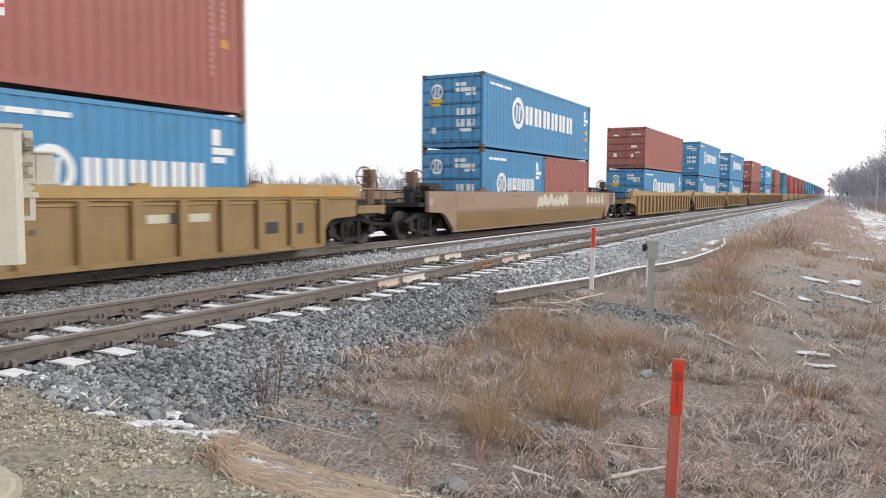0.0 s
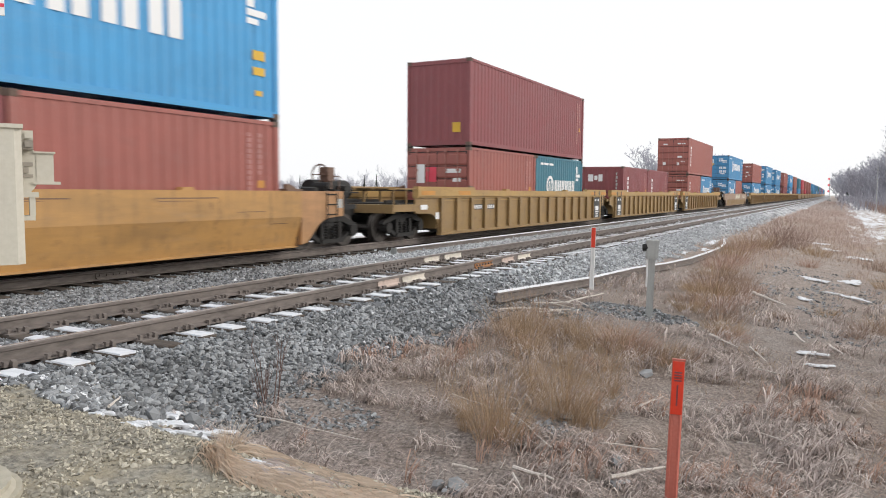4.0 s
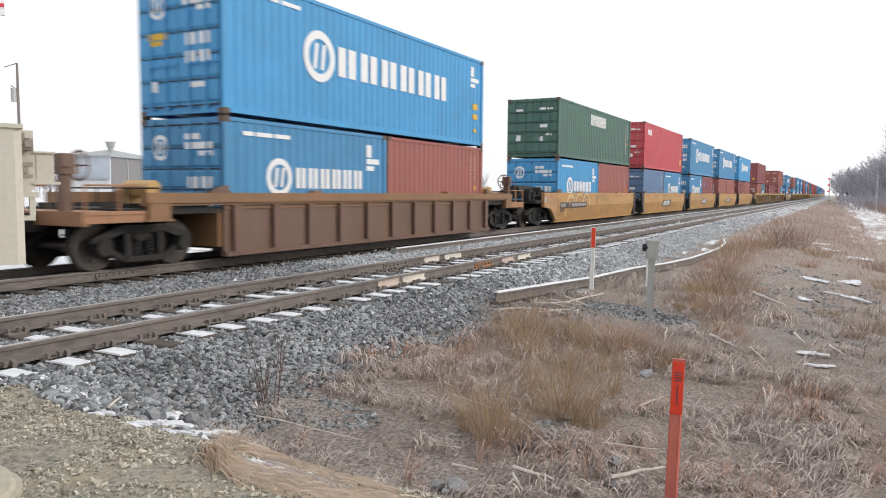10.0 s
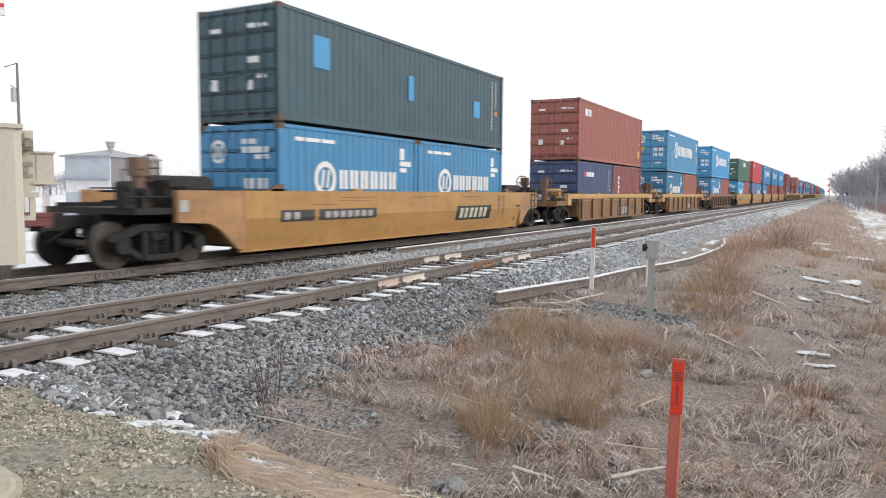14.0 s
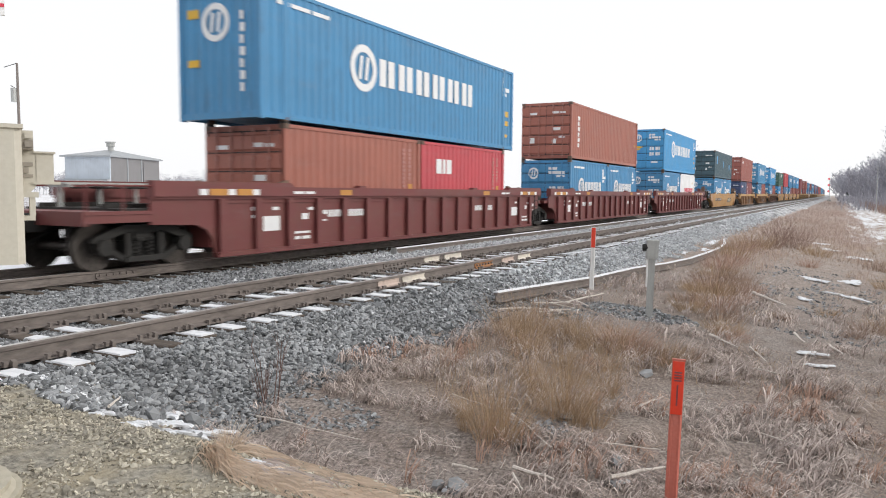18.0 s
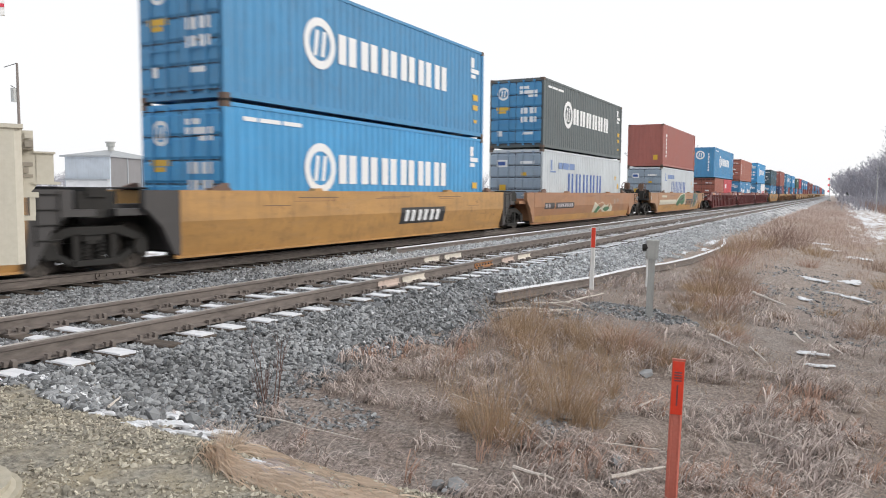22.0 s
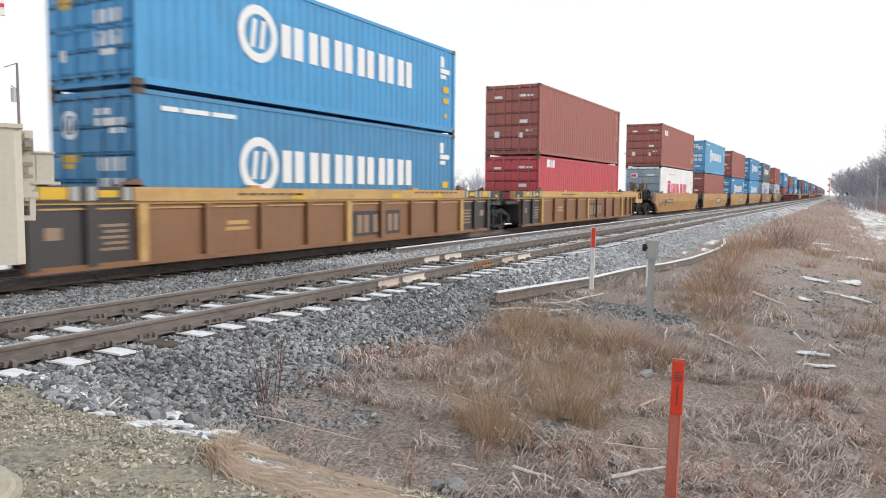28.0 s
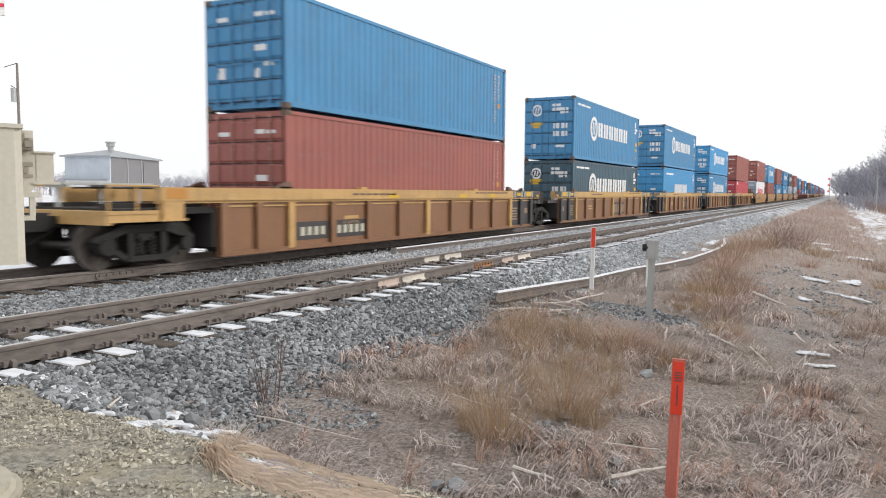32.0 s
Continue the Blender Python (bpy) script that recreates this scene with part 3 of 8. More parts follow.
def frame_build(length, high, inset):
    """Corner posts and the rails between them, welded into one frame with the floor."""
    h = length / 2

    def build(bm):
        for sx in (-1, 1):
            x0, x1 = sorted((sx * 1.13, sx * HALF_W))
            for y0, y1 in ((-h, -h + 0.14), (h - 0.14, h)):
                box(bm, x0, x1, y0, y1, 0.002, high - 0.002)
            box(bm, x0, x1, -h + 0.1, h - 0.1, 0.03, 0.16)
            box(bm, *sorted((sx * 1.15, sx * 1.215)), -h + 0.1, h - 0.1, high - 0.09, high - 0.01)
            if inset:
                for c in (-6.02, 6.02):
                    box(bm, *sorted((sx * 1.15, sx * 1.222)), c - 0.09, c + 0.09, 0.03, high - 0.02)
        box(bm, -1.15, 1.15, -h + 0.1, h - 0.1, 0.10, 0.14)
        for e in (-1, 1):
            y0, y1 = sorted((e * (h - 0.01), e * (h - 0.12)))
            box(bm, -1.15, 1.15, y0, y1, high - 0.14, high - 0.014)
            box(bm, -1.15, 1.15, y0, y1, 0.025, 0.17)
    return build


def door_build(high):
    """One door leaf, a single pressed sheet with five raised panels."""
    def build(bm):
        z0, z1, n = 0.17, high - 0.14, 5
        out = [(0.03, z0), (-0.02, z0)]
        for i in range(n):
            a, b = z0 + 0.07 + (z1 - z0 - 0.1) * i / n, z0 + 0.01 + (z1 - z0 - 0.1) * (i + 1) / n
            out += [(-0.02, a), (-0.048, a + 0.045), (-0.048, b - 0.03), (-0.02, b)]
        prism(bm, out + [(-0.02, z1), (0.03, z1)], 0.0, 1.12)
    return build


def gasket_shade_build(high):
    """The rubber seals round both door leaves, and dark strips that paint the shade between their panels."""
    def build(bm):
        z0, z1 = 0.17, high - 0.14
        for x0, x1 in ((-1.135, -1.10), (-0.022, 0.022), (1.10, 1.135)):
            box(bm, x0, x1, -0.030, -0.022, z0, z1)
        for z in (z0, z1 - 0.03):
            box(bm, -1.10, 1.10, -0.030, -0.022, z, z + 0.03)
        # flat dark strips stand in for shade in the panel recesses
        for i in range(1, 5):
            z = z0 + 0.04 + (z1 - z0 - 0.1) * i / 5
            for x0, x1 in ((-1.06, -0.06), (0.06, 1.06)):
                box(bm, x0, x1, -0.027, -0.021, z - 0.014, z + 0.014)
    return build


def bar_build(high):
    def build(bm):
        rod(bm, (0, 0, 0.12), (0, 0, high - 0.09), 0.018, n=6)
        for zz in (0.14, high * 0.35, high * 0.7, high - 0.12):
            box(bm, -0.045, 0.045, -0.015, 0.03, zz - 0.035, zz + 0.035)
        box(bm, 0.0, 0.36, -0.03, -0.015, 1.02, 1.06)
    return build


def casting_build(bm):
    box(bm, -0.081, 0.081, -0.089, 0.089, 0.0, 0.118)
    box(bm, 0.079, 0.084, -0.04, 0.04, 0.035, 0.085)


def plates(key, rects, face, h):
    """Flat painted marks: rects of (u0, u1, v0, v1) on the side (u forward) or on the rear (u to the right)."""
    def build(bm):
        for u0, u1, v0, v1 in rects:
            if face == "side":
                box(bm, 1.206, 1.2085, u0, u1, v0, v1)
            else:
                box(bm, u0, u1, -h - 0.054, -h - 0.0505, v0, v1) if face == "rear" else box(bm, u0, u1, -h + 0.022, -h + 0.027, v0, v1)
    return mesh_of(key, build)


def ring_mesh(key, u, v, r, face, h, k=0.68):
    """A round emblem: a ring with a slanting bar through it."""
    def build(bm):
        n = 28
        def at(a, b, o):
            return (1.206 + o, a, b) if face == "side" else (a, -h - 0.0505 - o, b) if face == "rear" else (a, -h + 0.025 - o, b)
        for o in (0.0, 0.0025):
            inner = [bm.verts.new(at(u + k * r * math.cos(2 * math.pi * i / n), v + k * r * math.sin(2 * math.pi * i / n), o)) for i in range(n)]
            outer = [bm.verts.new(at(u + r * math.cos(2 * math.pi * i / n), v + r * math.sin(2 * math.pi * i / n), o)) for i in range(n)]
            for i in range(n):
                bm.faces.new((inner[i], outer[i], outer[(i + 1) % n], inner[(i + 1) % n]))
            q = [(-0.42, -0.5), (-0.2, -0.5), (-0.05, 0.5), (-0.27, 0.5)]
            bm.faces.new([bm.verts.new(at(u + a * r, v + b * r, o)) for a, b in q])
            bm.faces.new([bm.verts.new(at(u + (a + 0.47) * r, v + b * r, o)) for a, b in q])
    return mesh_of(key, build)


def word(box_ob, key, rects, material, L):
    """A bold word: each letter's pair of bars is a part."""
    for i in range(0, len(rects), 2):
        part("letter_mark", plates("letter_%s_%d" % (key, i), rects[i:i + 2], "side", L), material, box_ob)


def letter_bars(u0, u1, v0, v1, n, gap=0.2, stroke=0.36):
    """A word drawn as plain bars: two upright strokes for each of n letters."""
    out, w = [], (u1 - u0) / n
    for i in range(n):
        a, b = u0 + w * i, u0 + w * (i + 1 - gap)
        s = (b - a) * stroke
        out += [(a, a + s, v0, v1), (b - s, b, v0, v1)]
    return out


def vertical_word(u, v0, v1, n, w=0.16):
    st = (v1 - v0) / n
    return [(u, u + w * (0.75 + 0.25 * (i % 2)), v0 + i * st, v0 + (i + 0.72) * st) for i in range(n)]


LENGTHS = {"20": 6.058, "40": 12.192, "45": 13.716}
TEXT_LINE = [(0.0, 0.22, 0.0, 0.085), (0.26, 0.62, 0.0, 0.085), (0.66, 1.0, 0.0, 0.085)]


def side_marks(box_ob, style, size, high, colour):
    """The markings of the side that faces the road."""
    L = LENGTHS[size] / 2
    ink = MARK_WHITE
    if style == "ring":
        k = 1.0 if size != "20" else 0.66
        c = -2.95 if size != "20" else -1.35
        v = high * 0.56 if size != "20" else high * 0.53
        r = 0.60 * k + (0.0 if size != "20" else 0.03)
        key = "%s_%d" % (size, high * 100)
        part("emblem", ring_mesh("emblem_" + key, c, v, r, "side", L), ink, box_ob, "white round emblem")
        u0 = c + r + 0.14
        word(box_ob, style + key, letter_bars(u0, u0 + (5.85 if size != "20" else 2.75), v - 0.36 * k, v + 0.36 * k, 6, 0.24, 0.42), ink, L)
        s = 1.9 if size != "20" else 1.5
        part("web_line", plates("web_line_" + key, [(-L + 0.55 + a * s, -L + 0.55 + b * s, high - 0.36, high - 0.27) for a, b, *_ in TEXT_LINE], "side", L), ink, box_ob, "thin white line of writing")
        part("number_block", plates("number_block_" + key, [(L - 0.95, L - 0.72, high - 0.62, high - 0.30), (L - 0.95, L - 0.36, high - 0.80, high - 0.66), (L - 0.95, L - 0.6, high - 0.97, high - 0.85)], "side", L), ink, box_ob, "white number block")
        if size != "20":
            part("yellow_label", plates("yellow_label_" + key, [(L - 0.78, L - 0.42, 1.20, 1.40), (L - 0.78, L - 0.42, 0.88, 1.05), (L - 0.72, L - 0.5, 0.45, 0.56)], "side", L), MARK_YELLOW, box_ob, "small yellow-orange labels")
    elif style in ("short_word", "wide_word"):
        key = style + size
        u, n, v = (-1.4, 7, high * 0.68) if style == "short_word" else (-2.15, 7, high * 0.36)
        hh = 0.26 if style == "short_word" else 0.36
        word(box_ob, style + key, letter_bars(u, u + (2.6 if style == "short_word" else 4.85), v, v + 2 * hh, n, 0.16, 0.40), ink, L)
        if style == "wide_word":
            part("web_line", plates("web_line_s", [(-L + 0.95 + a * 2.4, -L + 0.95 + b * 2.4, high - 0.5, high - 0.36) for a, b, *_ in TEXT_LINE], "side", L), ink, box_ob)
            part("number_block", plates("number_block_s", [(L - 0.95, L - 0.72, high - 0.62, high - 0.30), (L - 0.95, L - 0.36, high - 0.80, high - 0.66)], "side", L), ink, box_ob)
    elif style == "spaced_word":
        word(box_ob, "c", letter_bars(-2.8, 2.75, 0.95, 1.95, 5, 0.34, 0.33), MARK_BLUE, L)
        part("web_line", plates("web_line_c", [(-L + 2.0 + a * 2.2, -L + 2.0 + b * 2.2, high - 0.78, high - 0.50) for a, b, *_ in TEXT_LINE] + [(-L + 0.95, -L + 1.65, high - 0.95, high - 0.88), (-L + 1.0, -L + 1.18, high - 0.86, high - 0.42)], "side", L), paint("faint_blue_marking", (0.14, 0.22, 0.42)), box_ob, "faint blue writing")
    elif style == "two_words":
        word(box_ob, "y", letter_bars(-2.4, 0.55, 1.0, 1.80, 4, 0.2, 0.36) + letter_bars(0.8, 3.5, 1.0, 1.80, 4, 0.2, 0.36), MARK_RED, L)
        part("emblem", plates("emblem_y", [(-3.75, -2.75, 1.78, 1.98), (-3.75, -3.4, 0.95, 1.74), (-3.1, -2.75, 0.95, 1.74)], "side", L), MARK_RED, box_ob, "red square emblem")
        part("emblem_core", plates("emblem_core_y", [(-3.38, -3.12, 0.95, 1.74)], "side", L), MARK_BLUE, box_ob, "blue bar of the emblem")
        part("web_line", plates("web_line_y", [(-3.6 + a * 2.3, -3.6 + b * 2.3, high - 0.50, high - 0.43) for a, b, *_ in TEXT_LINE], "side", L), MARK_PINK, box_ob)
    elif style == "upright":
        part("lettering", plates("lettering_u%s%d" % (size, high * 100), vertical_word(-L + 0.95, high * 0.22, high * 0.80, 6, 0.30), "side", L), ink, box_ob, "upright row of white bars")
    elif style == "square":
        part("emblem", plates("emblem_sq" + size, [(-L + 0.95, -L + 1.35, high - 0.75, high - 0.42), (-L + 1.42, -L + 1.55, high - 0.75, high - 0.42), (-L + 1.62, -L + 1.9, high - 0.75, high - 0.42)] if size == "40" else [(-2.1, -1.75, high - 0.95, high - 0.5), (-1.68, -1.5, high - 0.95, high - 0.5), (-1.43, -1.1, high - 0.95, high - 0.5)], "side", L), ink, box_ob, "small white square mark")
        if size == "40":
            part("yellow_label", plates("yellow_label_sq", [(L - 0.85, L - 0.45, 0.55, 0.95)], "side", L), MARK_YELLOW, box_ob, "square yellow label")
    elif style == "blue_flash":
        part("emblem", plates("emblem_bf", [(-2.3, -1.5, high - 0.80, high - 0.58), (-1.75, -1.45, high - 0.58, high - 0.46)], "side", L), MARK_BLUE, box_ob, "small blue mark")
    elif style == "red_flash":
        part("emblem", plates("emblem_fl", [(-L + 1.05, -L + 1.30, high - 0.72, high - 0.50)], "side", L), MARK_RED, box_ob, "small red mark")
        part("lettering", plates("lettering_fl", [(-L + 1.36 + a * 1.2, -L + 1.36 + b * 1.2, high - 0.72, high - 0.50) for a, b, *_ in TEXT_LINE], "side", L), ink, box_ob)
    elif style == "low_word":
        word(box_ob, "low", letter_bars(-1.35, 2.2, 1.17, 1.52, 8, 0.20, 0.36), MARK_RED, L)
    elif style == "blue_patches":
        for i, rect in enumerate(((-4.85, -4.22, 1.35, 2.1), (-0.52, -0.22, 1.05, 1.75), (3.7, 4.2, 0.95, 1.5))):
            part("patch", plates("patch_bp%d" % i, [rect], "side", L), BLUE_BRIGHT, box_ob, "bright blue repair patch")
    if style != "ring":
        if colour in (GREY, WHITE):
            part("yellow_label", plates("label_g%s" % size, [(L - 0.62, L - 0.40, 1.30, 1.56), (L - 1.15, L - 0.93, 1.78, 1.98)], "side", L), MARK_YELLOW, box_ob, "small yellow labels")
        else:
            rows = vertical_word(L - 0.98, high * 0.24, high * 0.90, 15, 0.12) + vertical_word(L - 0.66, high * 0.55, high * 0.90, 8, 0.12)
            part("number_block", plates("number_u%s%d" % (size, high * 100), rows, "side", L), FAINT_RED if colour in (RED, RED_BROWN, MAROON, BROWN_RED) else MARK_FAINT, box_ob, "worn columns of small marks")
            part("yellow_label", plates("label_u%s%d" % (size, high * 100), [(L - 0.68, L - 0.46, high * 0.44, high * 0.50)], "side", L), MARK_ORANGE, box_ob, "small orange label")
    if style in ("ring", "wide_word") and size == "40" and colour in (BLUE_PALE,):
        part("patch", plates("patch_dark", [(-4.9, -3.7, 0.25, 1.55)], "side", L), BLUE, box_ob, "darker blue repainted patch")


def rear_marks(box_ob, style, size, high, doors):
    L = LENGTHS[size] / 2
    key = "%s%s%d" % (style, size, high * 100)
    if style == "ring":
        if doors:
            part("door_emblem", ring_mesh("door_emblem_" + key, -0.58, high - 0.62, 0.27, "rear", L), MARK_WHITE, box_ob, "white round emblem")
            rows = [(0.16, 0.58, high - 0.46, high - 0.34), (0.16, 0.95, high - 0.66, high - 0.52), (0.55, 0.95, high - 0.80, high - 0.70)]
            for v in ((1.42, 1.66), (1.05, 1.29)) if high > 2.7 else ((1.12, 1.36), (0.72, 0.98)):
                rows += [(0.22, 0.52, *v), (0.62, 0.92, *v)]
            rows += [(0.30, 0.8, 0.55, 0.66), (-0.85, -0.62, 0.50, 0.72)]
            part("door_label", plates("door_label_" + key, rows, "rear", L), MARK_WHITE, box_ob, "white data panels on the doors")
            if size == "40":
                part("door_placard", plates("door_placard_" + key, [(-0.90, -0.28, 1.58, 1.72), (-0.85, -0.45, 1.46, 1.56)], "rear", L), MARK_YELLOW, box_ob, "yellow placard")
        else:
            part("end_emblem", ring_mesh("end_emblem_" + key, -0.1, high - 0.75, 0.42, "end", L), MARK_WHITE, box_ob, "large white round emblem")
            part("end_placard", plates("end_placard_" + key, [(-0.95, -0.6, high - 0.62, high - 0.42), (-0.95, -0.6, 1.2, 1.36)], "end", L), MARK_YELLOW, box_ob, "yellow placards")
            part("end_strip", plates("end_strip_" + key, vertical_word(0.62, 0.6, high - 0.5, 7, 0.14), "end", L), MARK_WHITE, box_ob)
    elif style in ("spaced_word", "two_words"):
        part("door_placard", plates("door_yellow_" + key, [(-0.72, -0.42, 1.15, 1.40), (0.28, 0.52, 1.78, 1.92), (-0.72, -0.5, 0.62, 0.78)], "rear", L), MARK_YELLOW, box_ob, "yellow door labels")
        part("door_label", plates("door_white_" + key, [(-0.85, -0.35, high - 0.75, high - 0.45), (0.24, 0.86, high - 0.62, high - 0.50), (0.30, 0.62, 0.92, 1.05), (0.30, 0.62, 0.70, 0.82)], "rear", L), MARK_WHITE, box_ob, "white door labels")
        part("door_emblem", plates("door_mark_" + key, [(-0.78, -0.45, high - 0.68, high - 0.52)], "rear", L + 0.004), MARK_BLUE if style == "spaced_word" else MARK_RED, box_ob, "small coloured door mark")
    elif style == "red_square":
        part("door_placard", plates("door_red_" + key, [(-0.42, -0.02, 1.42, 1.92)], "rear", L), MARK_RED, box_ob, "red square door mark")
        part("door_label", plates("door_pale_" + key, [(-0.80, -0.48, 1.38, 2.02), (0.32, 0.92, 1.72, 1.86), (0.62, 0.92, 1.42, 1.55), (0.40, 0.9, 0.8, 0.9)], "rear", L), MARK_WHITE, box_ob, "white door marks")
    elif doors:
        rows = [(0.30, 0.62, high - 0.52, high - 0.42), (0.68, 0.95, high - 0.52, high - 0.44), (0.34, 0.70, 1.30, 1.44), (0.62, 0.92, 0.95, 1.05), (-0.82, -0.56, 0.72, 0.98), (0.30, 0.50, 0.70, 0.92), (-0.80, -0.45, high - 0.56, high - 0.46)]
        part("door_label", plates("door_label_" + key, rows, "rear", L), MARK_WHITE, box_ob, "small white door labels")
    elif style == "upright" and size == "20":
        part("end_placard", plates("end_mark_" + key, [(-0.85, -0.55, high - 0.85, high - 0.45), (-0.48, -0.30, high - 0.78, high - 0.52), (-0.24, 0.0, high - 0.85, high - 0.45)], "end", L), MARK_WHITE, box_ob, "white end mark")
        part("end_strip", plates("end_strip_" + key, vertical_word(0.78, 0.9, high - 0.3, 7, 0.10), "end", L), GALV, box_ob, "faint upright marks")
    elif style != "plain":
        part("end_placard", plates("end_placard_" + key, [(0.55, 0.85, 0.45, 0.78)], "end", L), MARK_YELLOW, box_ob, "yellow placard")


def container(size, high, colour, style, y, z, label, doors=True, rear=None, lite=False):
    """A shipping container whose middle rides y metres along the train, its floor at z."""
    L, inset = LENGTHS[size] / 2, size == "45"
    key = "%s_%d_%d" % (size, high * 100, doors)
    ob = thing("shipping_container", None, None, pose(TRAIN_X + bend(y), y, z, 0, 0, heading(y)), label, "shipping container", "containers on the train")
    part("frame", mesh_of("frame_%s_%d" % (size, high * 100), frame_build(2 * L, high, inset)), colour, ob)
    for turn in (0, 180):
        part("side_panel", mesh_of("side_%s_%d" % (size, high * 100), side_build(2 * L, high)), colour, ob, "", pose(0, 0, 0, 0, 0, turn))
    part("roof", mesh_of("roof_%s_%d" % (size, high * 100), roof_build(2 * L, high)), colour, ob)
    part("end_wall", mesh_of("end_%d" % (high * 100), end_build(high)), colour, ob, "", pose(0, L, 0, 0, 0, 180))
    if not doors:
        part("end_wall", mesh_of("end_%d" % (high * 100), end_build(high)), colour, ob, "", pose(0, -L, 0))
    if doors:
        for s in (-1, 1):
            door = part("door", mesh_of("door_%d" % (high * 100), door_build(high)), {SLATE: BLUE, WHITE: DOOR_PALE, GREY: DOOR_PALE}.get(colour, colour), ob, "", pose(-1.13, -L, 0) if s < 0 else Matrix.Translation((0.01, -L, 0)))
            for u in () if lite else (0.33, 0.80):
                part("locking_bar", mesh_of("bar_%d" % (high * 100), bar_build(high)), BLUE if colour is SLATE else DOOR_PALE if colour in (WHITE, GREY) else BAR_RED if colour in (RED_BROWN, MAROON, BROWN_RED, RED) else colour, door, "", pose(u, -0.075, 0))
    if doors and not lite:
        part("door_gasket", mesh_of("gasket_%d" % (high * 100), gasket_shade_build(high)), GASKET_SHADE, ob, "black rubber door seals", pose(0, -L, 0))
    for sy in () if lite else (-1, 1):
        for sx in (-1, 1):
            for zz in (0.0, high - 0.118):
                c = L - 0.086 if not inset else 6.01
                part("corner_casting", mesh_of("casting", casting_build), CASTING, ob, "", pose(sx * (HALF_W - 0.079), sy * c, zz, 0, 0, 0 if sx > 0 else 180))
    if not lite:
        side_marks(ob, style, size, high, colour)
    for o in ob.children:
        if o.name.split(".")[0] in ("web_line", "number_block", "yellow_label", "lettering", "emblem_bar"):
            o["kind"] = "stuff"
    if not lite:
        rear_marks(ob, rear or style, size, high, doors)
    for o in ob.children:
        if o.name.split(".")[0] in ("door_label", "door_placard", "end_placard", "end_strip"):
            o["kind"] = "stuff"
    MOVERS.append((ob, y, TRAIN_X, z))
    return ob


# ---- well cars ----
def wheelset_build(bm):
    n = 24
    for s in (-1, 1):
        a, b, c = s * 0.69, s * 0.72, s * 0.82
        prism(bm, circle(0.445, n), *sorted((a, b)))
        prism(bm, circle(0.42, n), *sorted((b, c)))
        prism(bm, circle(0.33, n), *sorted((c - s * 0.03, c + s * 0.004)))
        prism(bm, circle(0.14, 10), *sorted((c, c + s * 0.05)))
        for k in range(4):
            a0 = math.pi * k / 2
            prism(bm, circle(0.035, 6, 0.24 * math.cos(a0), 0.24 * math.sin(a0)), *sorted((c, c + s * 0.02)))
    prism(bm, circle(0.085, 10), -0.98, 0.98)


def side_frame_build(bm):
    """A cast truck side: arched top member, two columns, sprung bottom pocket and journal ends."""
    t0, t1 = -0.07, 0.07
    prism(bm, ((-1.12, 0.52), (-1.06, 0.60), (-0.5, 0.80), (0.5, 0.80), (1.06, 0.60), (1.12, 0.52), (0.98, 0.48), (0.46, 0.66), (-0.46, 0.66), (-0.98, 0.48)), t0, t1)
    for s in (-1, 1):
        prism(bm, ((s * 0.30, 0.20), (s * 0.42, 0.20), (s * 0.42, 0.68), (s * 0.30, 0.68)), t0, t1)
        prism(bm, ((s * 0.36, 0.20), (s * 0.46, 0.14), (s * 1.02, 0.46), (s * 0.96, 0.54)), t0, t1)
        prism(bm, circle(0.15, 10, s * 0.88, 0.42), t0 - 0.03, t1 + 0.07)
    prism(bm, ((-0.46, 0.14), (0.46, 0.14), (0.42, 0.24), (-0.42, 0.24)), t0 - 0.05, t1 + 0.05)


def spring_build(bm):
    for j in range(5):
        prism(bm, circle(0.062, 8, 0, 0), 0.25 + j * 0.068, 0.25 + j * 0.068 + 0.04, "z")


def bolster_build(bm):
    box(bm, -1.02, 1.02, -0.19, 0.19, 0.50, 0.80)
    box(bm, -0.90, 0.90, -0.30, 0.30, 0.20, 0.50)
    for y in (-0.62, 0.62):
        box(bm, -0.66, 0.66, y - 0.05, y + 0.05, 0.34, 0.46)
    prism(bm, circle(0.28, 14), 0.80, 0.90, "z")


def truck(car, y, along):
    """A two-axle truck under a car, its middle at y in the car's space."""
    tr = part("truck", mesh_of("bolster", bolster_build), IRON, car, "grimy black two-axle truck", pose(0, y, 0))
    for s in (-1, 1):
        part("side_frame", mesh_of("side_frame", side_frame_build), IRON, tr, "", pose(s * 1.0, 0, 0))
        for dy in (-0.14, 0.14):
            part("spring", mesh_of("spring", spring_build), IRON, tr, "", pose(s * 1.02, dy, 0))
    for dy in (-0.88, 0.88):
        w = part("wheelset", mesh_of("wheelset", wheelset_build), STEEL_WORN, tr, "worn steel wheels on an axle", pose(0, dy, 0.42))
        WHEELS.append((w, dy, along + y + dy))
    return tr


def fold_x(z, top):
    return 1.42 if z >= 0.84 else 1.42 - (0.84 - z) * 0.26


def smooth_side_build(deep, top):
    return lambda bm: prism(bm, ((1.24, 0.17), (fold_x(0.17, top), 0.17), (1.42, 0.84), (1.42, top), (1.28, top), (1.28, 0.84), (1.20, 0.22)), -deep, deep, "y")


